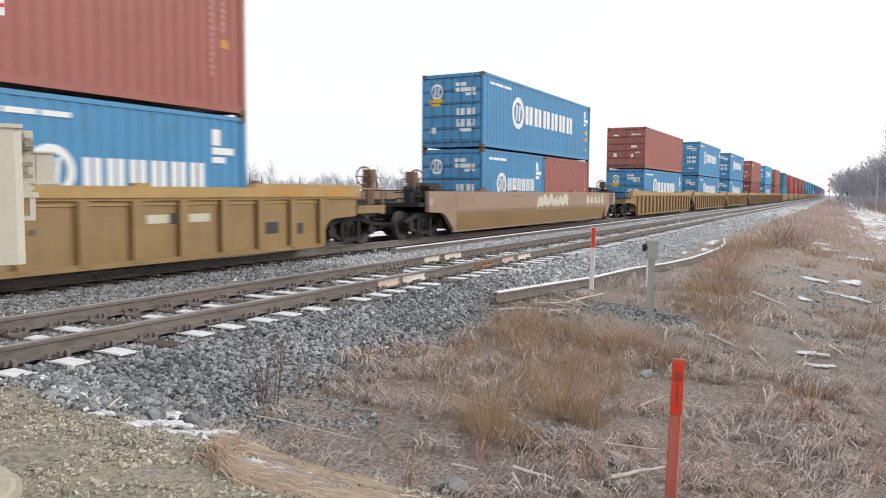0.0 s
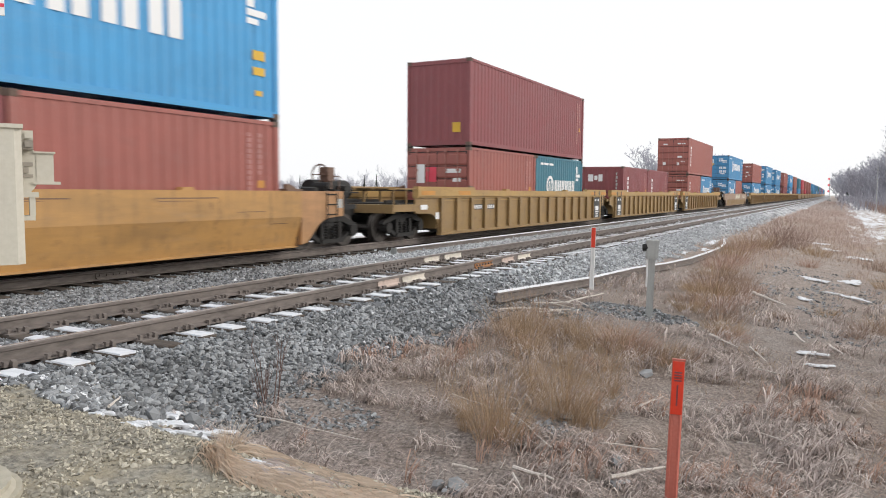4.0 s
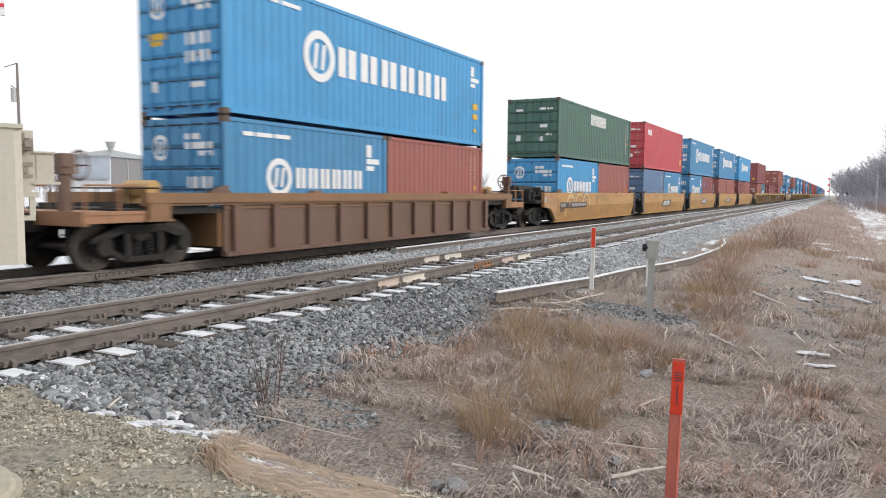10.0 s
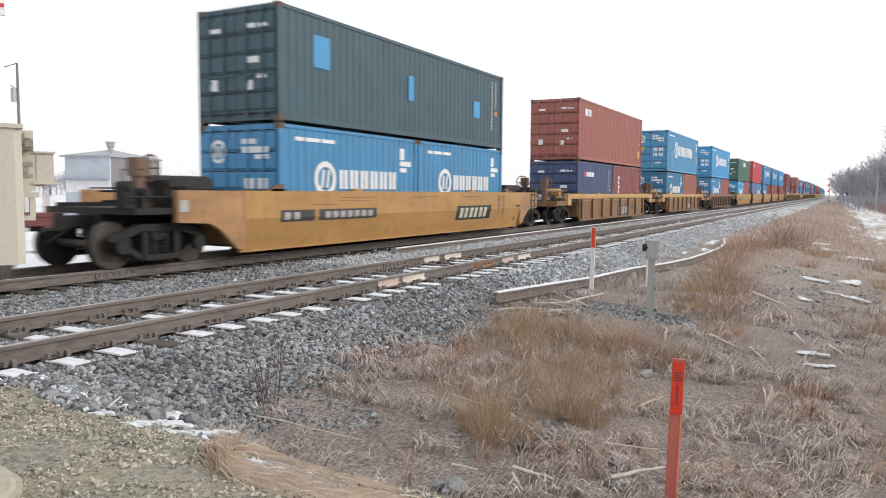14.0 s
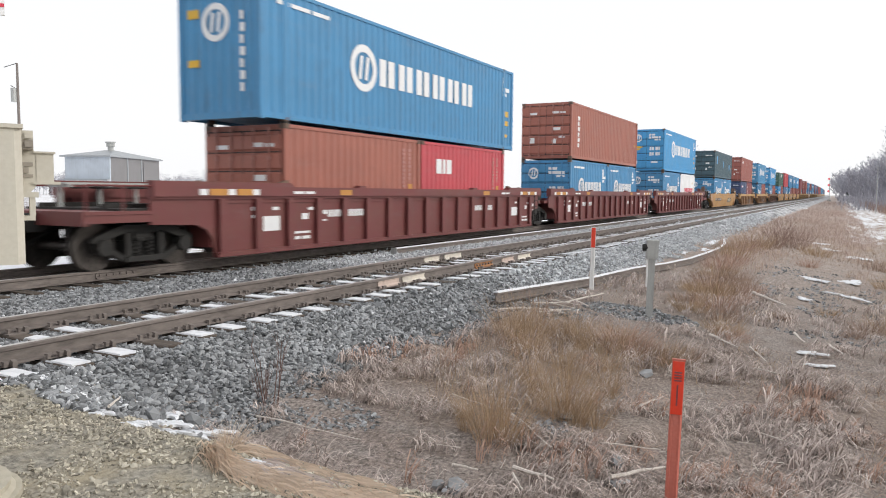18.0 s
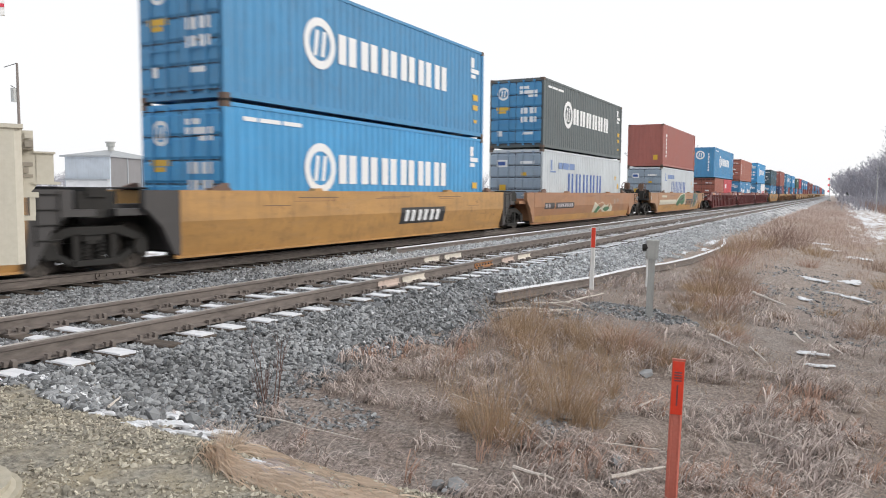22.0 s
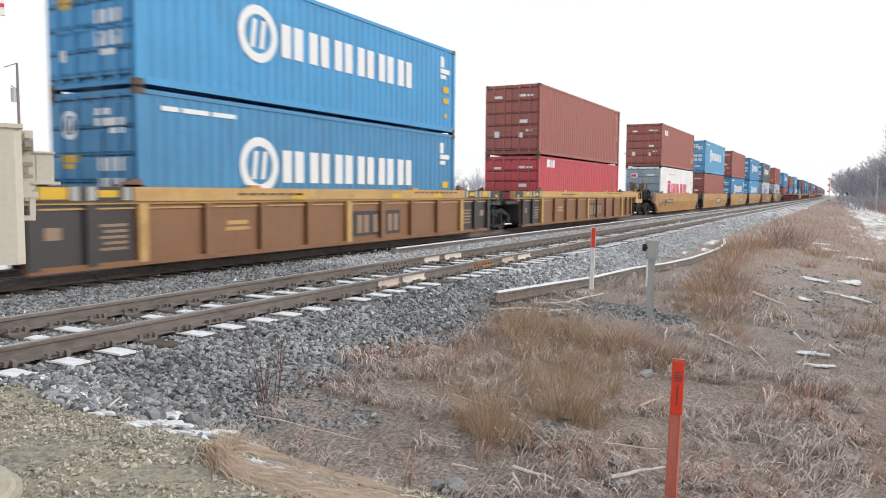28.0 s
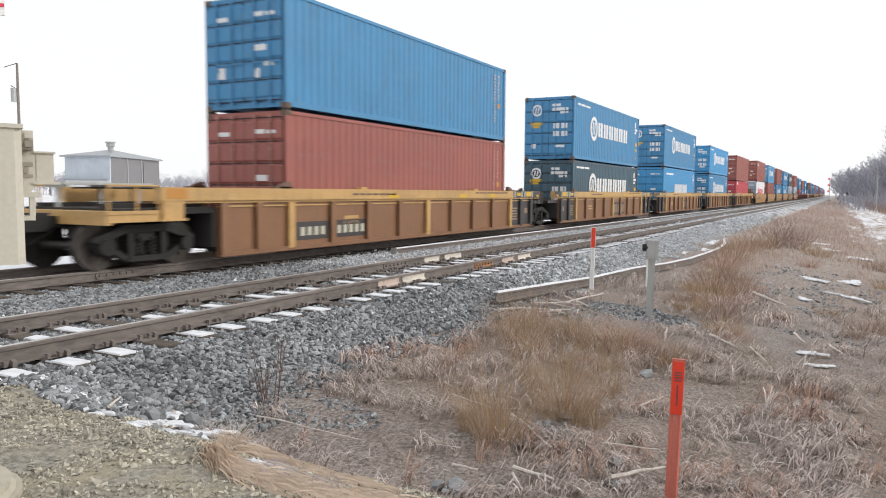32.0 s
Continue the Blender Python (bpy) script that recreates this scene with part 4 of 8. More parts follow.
def shoulder_build(deep, end, top, e, last):
    """The end of a smooth side, raised over the truck: a long slope on a car's own end, a tight arch where two wells share a truck."""
    rise = ((deep + 0.20, 0.24), (deep + 0.68, 0.66), (deep + 0.95, 0.78)) if last else ((deep + 0.16, 0.26), (deep + 0.42, 0.76), (deep + 0.78, 1.06))
    rise = [(min(y, end - 0.06), z) for y, z in rise]
    out = [(deep + 0.004, 0.20)] + rise + [(end, rise[-1][1] + 0.04), (end, top - 0.004), (deep + 0.004, top - 0.004)]
    return lambda bm: prism(bm, [(e * y, z) for y, z in out], 1.28, 1.412)


def flat_side_build(deep, near_end, far_end, top, chord):
    """A ribbed side: its wall, arched over the truck at both ends. near_end, far_end: how far it reaches to the rear and to the front."""
    t = top - chord
    if deep < 7:                                       # these walls stop square at the well's end
        return lambda bm: box(bm, 1.31, 1.36, -deep, deep, 0.14, t)

    def arch(e, end):
        if end < deep + 0.3:
            return [(e * deep, 0.14), (e * deep, t)]
        return [(e * deep, 0.14), (e * (deep + 0.10), 0.50), (e * (deep + 0.24), 0.66), (e * (deep + 0.48), 0.76), (e * end, 0.80), (e * end, t)]
    out = arch(1, far_end) + arch(-1, near_end)[::-1]
    return lambda bm: prism(bm, out, 1.31, 1.36)


def chord_build(near_end, far_end, top, chord, out=1.46):
    return lambda bm: (box(bm, 1.26, out, -near_end, far_end, top - chord, top), box(bm, 1.26, out - 0.05, -near_end, far_end, top - chord - 0.05, top - chord))


def chord_cap_build(a, b, top):
    """The raised length of chord over a well's end."""
    return lambda bm: prism(bm, ((a, top - 0.002), (a + (0.10 if b > a else -0.10), top + 0.09), (b, top + 0.09), (b, top - 0.002)), 1.27, 1.455)


def leg_build(z0, z1):
    """The stub leg under the end of a chord, with its foot plate."""
    def build(bm):
        box(bm, 1.30, 1.45, -0.24, 0.24, z0, z1)
        box(bm, 1.28, 1.47, -0.30, 0.30, z0 - 0.04, z0)
    return build


def platform_build(y0, y1):
    """The end platform of a car: sill plate, its deep end beam, corner posts with a hand rail and the step irons under it."""
    def build(bm):
        box(bm, -1.42, 1.42, y0, y1, 1.00, 1.06)
        box(bm, -1.38, 1.38, y1 - 0.14, y1, 0.82, 1.0)
        for x in (-1.40, 1.36):
            box(bm, x, x + 0.04, y0, y1, 0.86, 1.0)
        for x in (-1.38, 1.38):
            for y in (y1 - 0.07, y0 + 0.42 * (y1 - y0)):
                rod(bm, (x, y, 1.06), (x, y, 1.50), 0.022)
            rod(bm, (x, y0, 1.50), (x, y1 - 0.07, 1.50), 0.02)
    return build


def step_build(bm):
    for z in (0.44, 0.68):
        rod(bm, (0, -0.2, z), (0, 0.2, z), 0.016)
    for y in (-0.2, 0.2):
        rod(bm, (0, y, 0.42), (0, y, 0.86), 0.016)


def plank_build(y0, y1):
    """A running plank of grating on brackets above the end deck."""
    def build(bm):
        for k in range(4):
            box(bm, 0.30 + 0.17 * k, 0.43 + 0.17 * k, y0, y1, 1.52, 1.56)
        for y in (y0 + 0.1, (y0 + y1) / 2, y1 - 0.1):
            box(bm, 0.30, 0.96, y - 0.03, y + 0.03, 1.47, 1.52)
            box(bm, 0.60, 0.66, y - 0.03, y + 0.03, 1.09, 1.47)
    return build


def rib_build(top, chord):
    def build(bm):
        prism(bm, ((1.355, 0.12), (1.45, 0.16), (1.45, top - chord - 0.05), (1.355, top - chord - 0.05)), -0.07, 0.07, "y")
        box(bm, 1.45, 1.462, -0.10, 0.10, 0.16, top - chord - 0.05)
    return build


def side_plates(key, rects, x):
    return mesh_of(key, lambda bm: [box(bm, x, x + 0.004, a, b, c, d) for a, b, c, d in rects])


def fold_plate(key, rects, lift=0.003):
    """Marks that follow the folded side of a smooth car."""
    def build(bm):
        for a, b, z0, z1 in rects:
            zs = [z0] + ([0.84] if z0 < 0.84 < z1 else []) + [z1]
            col = [[bm.verts.new((fold_x(z, 0) + o, y, z)) for z in zs] for y in (a, b) for o in (lift, lift + 0.003)]
            for i in range(len(zs) - 1):
                bm.faces.new((col[1][i], col[3][i], col[3][i + 1], col[1][i + 1]))
                bm.faces.new((col[0][i], col[2][i], col[2][i + 1], col[0][i + 1]))
    return mesh_of(key, build)


def blot_mesh(key, seed, spots, x=None, lift=0.005):
    """Sprayed scrawl: flat blots with ragged rims, spots of (y, z, width, height)."""
    rng = random.Random(seed)

    def build(bm):
        for cy, cz, w, h in spots:
            n = 18
            rim = [(cy + w * math.cos(2 * math.pi * i / n) * rng.uniform(0.6, 1.1), min(1.40, max(0.25, cz + h * math.sin(2 * math.pi * i / n) * rng.uniform(0.6, 1.1)))) for i in range(n)]
            hub = bm.verts.new(((x or fold_x(cz, 0)) + lift, cy, cz))
            vs = [bm.verts.new(((x or fold_x(z, 0)) + lift, y, z)) for y, z in rim]
            for i in range(n):
                bm.faces.new((hub, vs[i], vs[(i + 1) % n]))
    return mesh_of(key, build)


def spray(key, outlines, lift):
    """Sprayed shapes on a folded side: closed outlines of (y, z), creased along the fold."""
    def build(bm):
        for out in outlines:
            bm.faces.new([bm.verts.new((0, y, z)) for y, z in out])
        bmesh.ops.bisect_plane(bm, geom=bm.verts[:] + bm.edges[:] + bm.faces[:], plane_co=(0, 0, 0.84), plane_no=(0, 0, 1))
        bmesh.ops.triangulate(bm, faces=bm.faces[:])
        for v in bm.verts:
            v.co.x = fold_x(v.co.z, 0) + lift
    return mesh_of(key, build)


def arc_strokes(key, arcs_of, lift=0.005):
    """Broad sprayed arcs: (y, z, half width, half height, from, to, stroke)."""
    def build(bm):
        for cy, cz, w, h, a0, a1, stroke in arcs_of:
            rows = []
            for i in range(19):
                a = radians(a0 + (a1 - a0) * i / 18)
                pts = [(cy + (w + k) * math.cos(a), max(0.24, min(1.42, cz + (h + k) * math.sin(a)))) for k in (-stroke / 2, stroke / 2)]
                rows.append([bm.verts.new((fold_x(z, 0) + lift, y, z)) for y, z in pts])
            for p, q in zip(rows, rows[1:]):
                bm.faces.new((p[0], p[1], q[1], q[0]))
    return mesh_of(key, build)


def floor_build(deep, half=1.28):
    def build(bm):
        n = 7
        for i in range(n):
            y = -deep + 0.4 + (2 * deep - 0.8) * i / (n - 1)
            box(bm, -half, half, y - 0.16, y + 0.16, 0.22, 0.335)
        for s in (-1, 1):
            box(bm, *sorted((s * 1.0, s * half)), -deep, deep, 0.20, 0.33)
    return build


def bulkhead_build(deep):
    return lambda bm: box(bm, -1.30, 1.30, deep - 0.02, deep + 0.10, 0.30, 1.05)


def deck_build(deep, end):
    def build(bm):
        box(bm, -1.30, 1.30, deep, end, 0.98, 1.10)
        box(bm, -0.33, 0.33, deep, end, 0.72, 0.98)
        for x in (-0.9, 0.9):
            box(bm, x - 0.06, x + 0.06, deep, end, 1.10, 1.18)
    return build


def coupler_build(bm):
    box(bm, -0.11, 0.11, 0.0, 0.75, 0.76, 0.96)
    prism(bm, ((-0.17, 0.72), (0.20, 0.72), (0.20, 1.04), (0.05, 1.28), (-0.17, 1.20)), 0.70, 1.0, "z")
    box(bm, -0.17, 0.17, 0.72, 1.05, 0.70, 1.02)
    rod(bm, (0.3, 0.1, 0.8), (0.38, 0.7, 0.45), 0.028)


def rail_build(bm):
    """Grab rail across the end of a car."""
    for x in (-1.3, -0.45, 0.45, 1.3):
        rod(bm, (x, 0, 0), (x, 0, 0.36), 0.016)
    rod(bm, (-1.3, 0, 0.36), (1.3, 0, 0.36), 0.018)


def ladder_build(bm):
    for y in (-0.2, 0.2):
        rod(bm, (0, y, 0), (0, y, 0.85), 0.014)
    for k in range(4):
        rod(bm, (0, -0.2, 0.08 + k * 0.24), (0, 0.2, 0.08 + k * 0.24), 0.014)


def guide_build(bm):
    prism(bm, ((-0.17, 0.0), (0.17, 0.0), (0.12, 0.07), (-0.12, 0.07)), 1.25, 1.42)


def corner_guide_build(bm):
    prism(bm, ((-0.20, 0.0), (0.26, 0.0), (0.16, 0.09), (-0.06, 0.16), (-0.16, 0.16)), 1.24, 1.34)
    prism(bm, ((-0.24, 0.0), (0.30, 0.0), (0.30, 0.05), (-0.24, 0.05)), 1.24, 1.42)


def reservoir_build(bm):
    prism(bm, circle(0.26, 14, 0, 0.28), -0.75, 0.75)
    for x in (-0.5, 0.5):
        box(bm, x - 0.05, x + 0.05, -0.22, 0.22, 0.0, 0.12)


def valve_rack_build(bm):
    """Brake valves on a bracket, with their pipes running along the deck."""
    for y, h, w in ((-0.75, 0.34, 0.16), (-0.3, 0.46, 0.2), (0.2, 0.28, 0.14), (0.55, 0.4, 0.12)):
        box(bm, -w, w, y - 0.12, y + 0.12, 0.0, h)
        prism(bm, circle(0.09, 8, y, h), -w - 0.05, w + 0.05)
    for x, z in ((0.3, 0.12), (0.36, 0.30), (-0.3, 0.2)):
        rod(bm, (x, -1.1, z), (x, 0.8, z), 0.02, n=5)


def small_reservoir_build(bm):
    prism(bm, circle(0.18, 10, 0, 0.34), -0.35, 0.35)
    for x in (-0.25, 0.25):
        box(bm, x - 0.04, x + 0.04, -0.14, 0.14, 0.0, 0.22)


def brake_build(bm):
    box(bm, -0.10, 0.10, -0.09, 0.09, 0.0, 0.72)
    box(bm, -0.15, 0.15, -0.14, 0.12, 0.66, 1.02)
    rod(bm, (0, -0.30, 0.82), (0, 0.0, 0.82), 0.03)
    for k in range(12):
        a, b = math.pi * k / 6, math.pi * (k + 1) / 6
        rod(bm, (0.27 * math.cos(a), -0.30, 0.82 + 0.27 * math.sin(a)), (0.27 * math.cos(b), -0.30, 0.82 + 0.27 * math.sin(b)), 0.022, n=5)
    for k in range(4):
        a = math.pi * k / 2
        rod(bm, (0, -0.30, 0.82), (0.27 * math.cos(a), -0.30, 0.82 + 0.27 * math.sin(a)), 0.016, n=5)
    for x in (-0.32, 0.32):
        rod(bm, (x, 0.1, 0.0), (x, 0.1, 0.78), 0.016, n=5)
    rod(bm, (-0.32, 0.1, 0.78), (0.32, 0.1, 0.78), 0.016, n=5)


def knuckle_build(bm):
    """The drawbar and its covers between two units that share a truck."""
    box(bm, -0.28, 0.28, -0.9, 0.9, 0.90, 1.12)
    box(bm, -1.12, 1.12, -0.36, 0.36, 0.95, 1.40)
    box(bm, -1.16, 1.16, -0.20, 0.20, 1.30, 1.46)


KINDS = {
    # name: shape, deep half length, body half length, top, chord depth, ribs, wall, chord, ends
    "tan_ribbed": dict(shape="ribbed", deep=8.45, end=9.30, last_end=9.88, top=1.49, chord=0.20, ribs=17, wall=TAN, chord_mat=TAN_CHORD, ends=TAN),
    "tan_far": dict(shape="ribbed", deep=8.45, end=9.30, last_end=9.88, top=1.49, chord=0.20, ribs=0, wall=TAN, chord_mat=TAN_CHORD, ends=TAN),
    "maroon_ribbed": dict(shape="ribbed", deep=8.36, end=9.30, last_end=9.92, top=1.51, chord=0.20, ribs=17, wall=CAR_MAROON, chord_mat=CAR_MAROON, ends=CAR_MAROON),
    "yellow_short": dict(shape="smooth", deep=6.62, end=7.10, last_end=8.23, top=1.43, wall=YELLOW, ends=CAR_GREY),
    "yellow_long": dict(shape="smooth", deep=7.45, end=8.25, last_end=9.0, top=1.43, wall=YELLOW, ends=CAR_GREY),
    "rusty_long": dict(shape="smooth", deep=7.45, end=8.25, last_end=9.38, top=1.43, wall=RUST_ORANGE, ends=RUST_ORANGE),
    "yellow_single": dict(shape="smooth", deep=7.42, end=9.15, top=1.43, wall=ORANGE_TAN, ends=YELLOW),
    "orange_single": dict(shape="smooth", deep=8.05, end=10.20, top=1.48, wall=PINK_ORANGE, ends=PINK_ORANGE),
    "faded_single": dict(shape="smooth", deep=8.40, end=10.20, top=1.45, wall=PINK_TAN, ends=IRON),
    "brown_flat": dict(shape="ribbed", deep=6.28, end=8.20, top=1.38, chord=0.19, ribs=11, wall=CAR_BROWN, chord_mat=RUST_TAN, ends=RUST_TAN),
    "tan_flat": dict(shape="ribbed", deep=6.28, end=8.20, top=1.38, chord=0.19, ribs=8, wall=RUST_TAN, chord_mat=YELLOW_CHORD, ends=RUST_TAN),
    "yellow_grey": dict(shape="ribbed", deep=8.34, end=9.15, last_end=9.80, top=1.48, chord=0.25, ribs=9, wall=PANEL_BROWN, chord_mat=YELLOW_CHORD, ends=CAR_GREY),
}


def well_car(kind, y, label, front, rear, marks=(), lite=False):
    """One well of a container car with its middle y metres along the train. front, rear: how far off the next truck stands
    and whether this well carries it: (distance, own truck, end of the car)."""
    k = KINDS[kind]
    deep, end, top = k["deep"], k["end"], k["top"]
    reach = {1: k.get("last_end", end) if front[2] else end, -1: k.get("last_end", end) if rear[2] else end}
    tag = "%s_%d%d" % (kind, front[2], rear[2])
    car = thing("well_car", None, None, pose(TRAIN_X + bend(y), y, 0, 0, 0, heading(y)), label, "well car", "well cars of the train")
    for s in (1, -1):
        turn = pose(0, 0, 0) if s > 0 else pose(0, 0, 0, 0, 0, 180)
        fore, aft = reach[s], reach[-s]
        if k["shape"] == "smooth":
            wall = part("side_wall", mesh_of("wall_" + kind, smooth_side_build(deep, top)), k["wall"], car, "", turn)
            for e in (-1, 1):
                last, far_end = (front if e * s > 0 else rear)[2], reach[e * s]
                part("end_panel", mesh_of("shoulder_%s_%d_%d" % (kind, e, far_end * 100), shoulder_build(deep, far_end, top, e, last)), (YELLOW_WORN if "yellow" in kind else k["wall"]) if last else k["ends"], wall)
                if last and not lite:
                    part("end_placard", mesh_of("end_placard_%s_%d" % (kind, e), lambda bm: box(bm, 1.413, 1.418, e * far_end - 0.10 - 0.14 * e, e * far_end + 0.10 - 0.14 * e, 1.02, 1.24)), GALV, wall, "small pale placard")
            part("side_sill", mesh_of("lip_" + kind, lambda bm: box(bm, 1.20, 1.292, -deep, deep, 0.135, 0.172)), k["wall"], wall)
            for yy in () if lite else (-3.3, 0.1, 3.3):
                part("seam_plate", mesh_of("seam_plate", lambda bm: box(bm, 1.419, 1.423, -0.75, 0.75, 1.27, 1.29)), CAR_BROWN, wall, "dark weld seam", pose(0, yy, 0))
        else:
            wall = part("side_wall", mesh_of("wall_%s_%d" % (tag, s), flat_side_build(deep, aft, fore, top, k["chord"]) if kind != "yellow_grey" else flat_side_build(deep, deep, deep, top, k["chord"])), k["wall"], car, "", turn)
            part("side_sill", mesh_of("sill_" + kind, lambda bm: box(bm, 1.28, 1.44, -deep, deep, 0.10, 0.20)), k["wall"], wall)
            part("chord_lip", mesh_of("lip_" + kind, lambda bm: box(bm, 1.362, 1.39, -deep, deep, top - k["chord"] - 0.135, top - k["chord"] - 0.105)), k["chord_mat"], wall)
            part("top_chord", mesh_of("chord_%s_%d" % (tag, s), chord_build(aft, fore, top, k["chord"])), k["chord_mat"], wall, "worn top chord")
            if kind in ("tan_ribbed", "maroon_ribbed"):
                for e, far_end in ((1, fore), (-1, aft)):
                    part("chord_cap", mesh_of("cap_%s_%d_%d" % (kind, e, far_end * 100), chord_cap_build(e * 6.05, e * far_end, top)), k["chord_mat"], wall, "raised end of the chord")
            span_y = {"yellow_grey": 6.2, "tan_ribbed": 8.37, "maroon_ribbed": 8.22}.get(kind, deep - 0.3)
            for i in range(k["ribs"] if s > 0 or not lite else 0):
                yy = -span_y + 2 * span_y * i / (k["ribs"] - 1)
                col = k["chord_mat"] if kind == "yellow_grey" and i in (0, k["ribs"] // 2, k["ribs"] - 1) else k["wall"]
                part("rib", mesh_of("rib_" + kind, rib_build(top, k["chord"])), col, wall, "", pose(0, yy, 0))
            for e, far_end, (_, _, last) in ((1, fore, front if s > 0 else rear), (-1, aft, rear if s > 0 else front)):
                if kind == "yellow_grey":
                    for yy in (7.22, 8.24):
                        part("rib", mesh_of("rib_" + kind, rib_build(top, k["chord"])), k["wall"] if last else CAR_GREY, wall, "", pose(0, e * yy, 0))
                if last and ("flat" in kind or kind == "yellow_grey") and not lite:
                    part("chord_leg", mesh_of("chord_leg_%d" % (top * 100), leg_build(0.90, top - k["chord"])), k["chord_mat"], wall, "stub leg under the chord's end", pose(0, e * (far_end - 0.28), 0))
        for e in (-1, 1):
            part("container_guide", mesh_of("guide", guide_build), k.get("chord_mat", k["wall"]), wall, "", pose(0, e * 3.3, top - 0.01))
            part("corner_guide", mesh_of("corner_guide", corner_guide_build), CAR_BROWN, wall, "rusty corner guide", pose(0, e * 6.36, top - 0.01) @ (Matrix() if e > 0 else pose(0, 0, 0, 0, 0, 180) @ pose(-2.66, 0, 0)))
    if lite:
        marks = ()
    part("well_floor", mesh_of("floor_" + kind, floor_build(deep, 1.19 if k["shape"] == "smooth" else 1.28)), IRON, car)
    for turn in (0, 180):
        part("bulkhead", mesh_of("bulkhead_" + kind, bulkhead_build(deep)), k["ends"], car, "", pose(0, 0, 0, 0, 0, turn))
    for e in (1, -1):
        dist, own, last = front if e > 0 else rear
        turn = pose(0, 0, 0) if e > 0 else pose(0, 0, 0, 0, 0, 180)
        deck = part("end_deck", mesh_of("deck_%s_%d" % (kind, last), deck_build(deep, (dist + 0.75) if last else min(dist - 0.25, end + 0.5))), k["ends"] if not last else IRON, car, "", turn)
        edge = min(reach[e], dist) - 0.15
        part("grab_rail", mesh_of("grab_rail", rail_build), IRON, deck, "", pose(0, edge, 1.10))
        if not lite and not (last and k["shape"] != "smooth"):
            part("ladder", mesh_of("ladder", ladder_build), IRON, deck, "", pose(1.44, edge - 0.3, 0.55))
        if last and not lite and k["shape"] != "smooth":
            part("end_platform", mesh_of("platform_%s_%d" % (kind, dist * 100), platform_build(reach[e] + 0.01, dist + (1.12 if kind in ("tan_ribbed", "yellow_grey") else 1.5))), YELLOW_CHORD if kind == "yellow_grey" else k["wall"] if kind != "brown_flat" else RUST_ORANGE, deck, "painted end platform with hand rails")
            part("step_iron", mesh_of("step_iron", step_build), IRON, deck, "black step irons", pose(1.36, dist + 0.82, 0))
        if last and not lite and kind in ("tan_ribbed", "yellow_grey", "maroon_ribbed", "yellow_long"):
            part("running_plank", mesh_of("plank_%s" % kind, plank_build(deep + 0.15, dist + 0.6)), GALV if kind != "tan_ribbed" else k["ends"], deck, "slatted running plank")
        if own and y < 160:
            truck(car, e * dist, y)
            if not last:
                part("drawbar", mesh_of("knuckle", knuckle_build), IRON, car, "black cover over the joint between two wells", pose(0, e * dist, 0))
        if last:
            part("coupler", mesh_of("coupler", coupler_build), IRON, car, "black knuckle coupler", pose(0, e * (dist + 0.6), 0) @ turn)
            smooth = k["shape"] == "smooth"
            if not (e < 0 and kind in ("tan_ribbed", "yellow_grey", "maroon_ribbed", "yellow_short")) and not (e > 0 and kind == "orange_single"):
                part("brake_stand", mesh_of("brake_stand", brake_build), CAR_BROWN if kind != "maroon_ribbed" else CAR_MAROON, car, "rusty brake stand", pose(0.75, e * (dist + (0.25 if smooth else 1.35)), 1.06) @ turn @ Matrix.Scale(0.95 if kind != "maroon_ribbed" else 0.75, 4))
            if "flat" in kind:
                part("air_reservoir", mesh_of("small_reservoir", small_reservoir_build), YELLOW_CHORD, car, "yellow-brown reservoir box", pose(0.5, e * 7.55, 1.10))
            elif smooth:
                part("air_reservoir", mesh_of("reservoir", reservoir_build), IRON, car, "dark air reservoir drum", pose(0.55, e * (dist + (0.5 if kind == "yellow_short" else -0.85)), 1.18, 0, 0, 90))
                part("valve_rack", mesh_of("valve_rack", valve_rack_build), IRON, car, "dark valves and pipes of the brake gear", pose(0.9, e * (dist + 0.1), 1.10) @ turn)
    for name, mesh, material, text in marks:
        mark = part(name, mesh, material, car, text)
        if name != "word_panel":
            mark["kind"] = "stuff"
    MOVERS.append((car, y, TRAIN_X, 0.0))
    return car


def black_panels(kind, e):
    y = e * 7.75
    a = side_plates("dark_panel_%s%d" % (kind, e), [(y - 0.46, y + 0.46, 0.21, 1.20)], 1.464)
    b = side_plates("dark_text_%s%d" % (kind, e), [(y - 0.30, y - 0.14, 1.02, 1.12), (y + 0.12, y + 0.30, 1.02, 1.12), (y - 0.26, y + 0.26, 0.56, 0.78), (y - 0.28, y + 0.28, 0.46, 0.52), (y - 0.18, y + 0.18, 0.36, 0.41), (y - 0.28, y + 0.22, 0.25, 0.30)], 1.469)
    c = side_plates("dark_chord_%s%d" % (kind, e), [(y - 0.46, y - 0.30, 1.285, 1.518), (y + 0.30, y + 0.46, 1.285, 1.518)], 1.464)
    return [("chord_band", c, CAR_GREY, "grey bands on the chord"), ("data_panel", a, MARK_BLACK, "black data panel"), ("data_lettering", b, MARK_WHITE, "white data lines")]


def orange_flags(key, ys, z, w=0.42):
    return [("reflector", side_plates("flag_" + key, [(y - w, y + w, z, z + 0.13) for y in ys], 1.462), MARK_ORANGE, "yellow-orange reflector strips")]


def word_panel(key, y=0.12, ink=None):
    """A dark panel with a bold white word of three bars."""
    out = [("word_panel", fold_plate("word_panel_" + key, [(y - 1.3, y + 1.3, 0.52, 0.98)]), MARK_BLACK, "black painted panel"),
           ("lettering", fold_plate("lettering_" + key, [(y - 1.05 + i * 0.72 + j * 0.34, y - 1.05 + i * 0.72 + j * 0.34 + 0.2, 0.59, 0.91) for i in range(3) for j in range(2)], 0.008), ink or MARK_WHITE, "bold pale bars")]
    return out


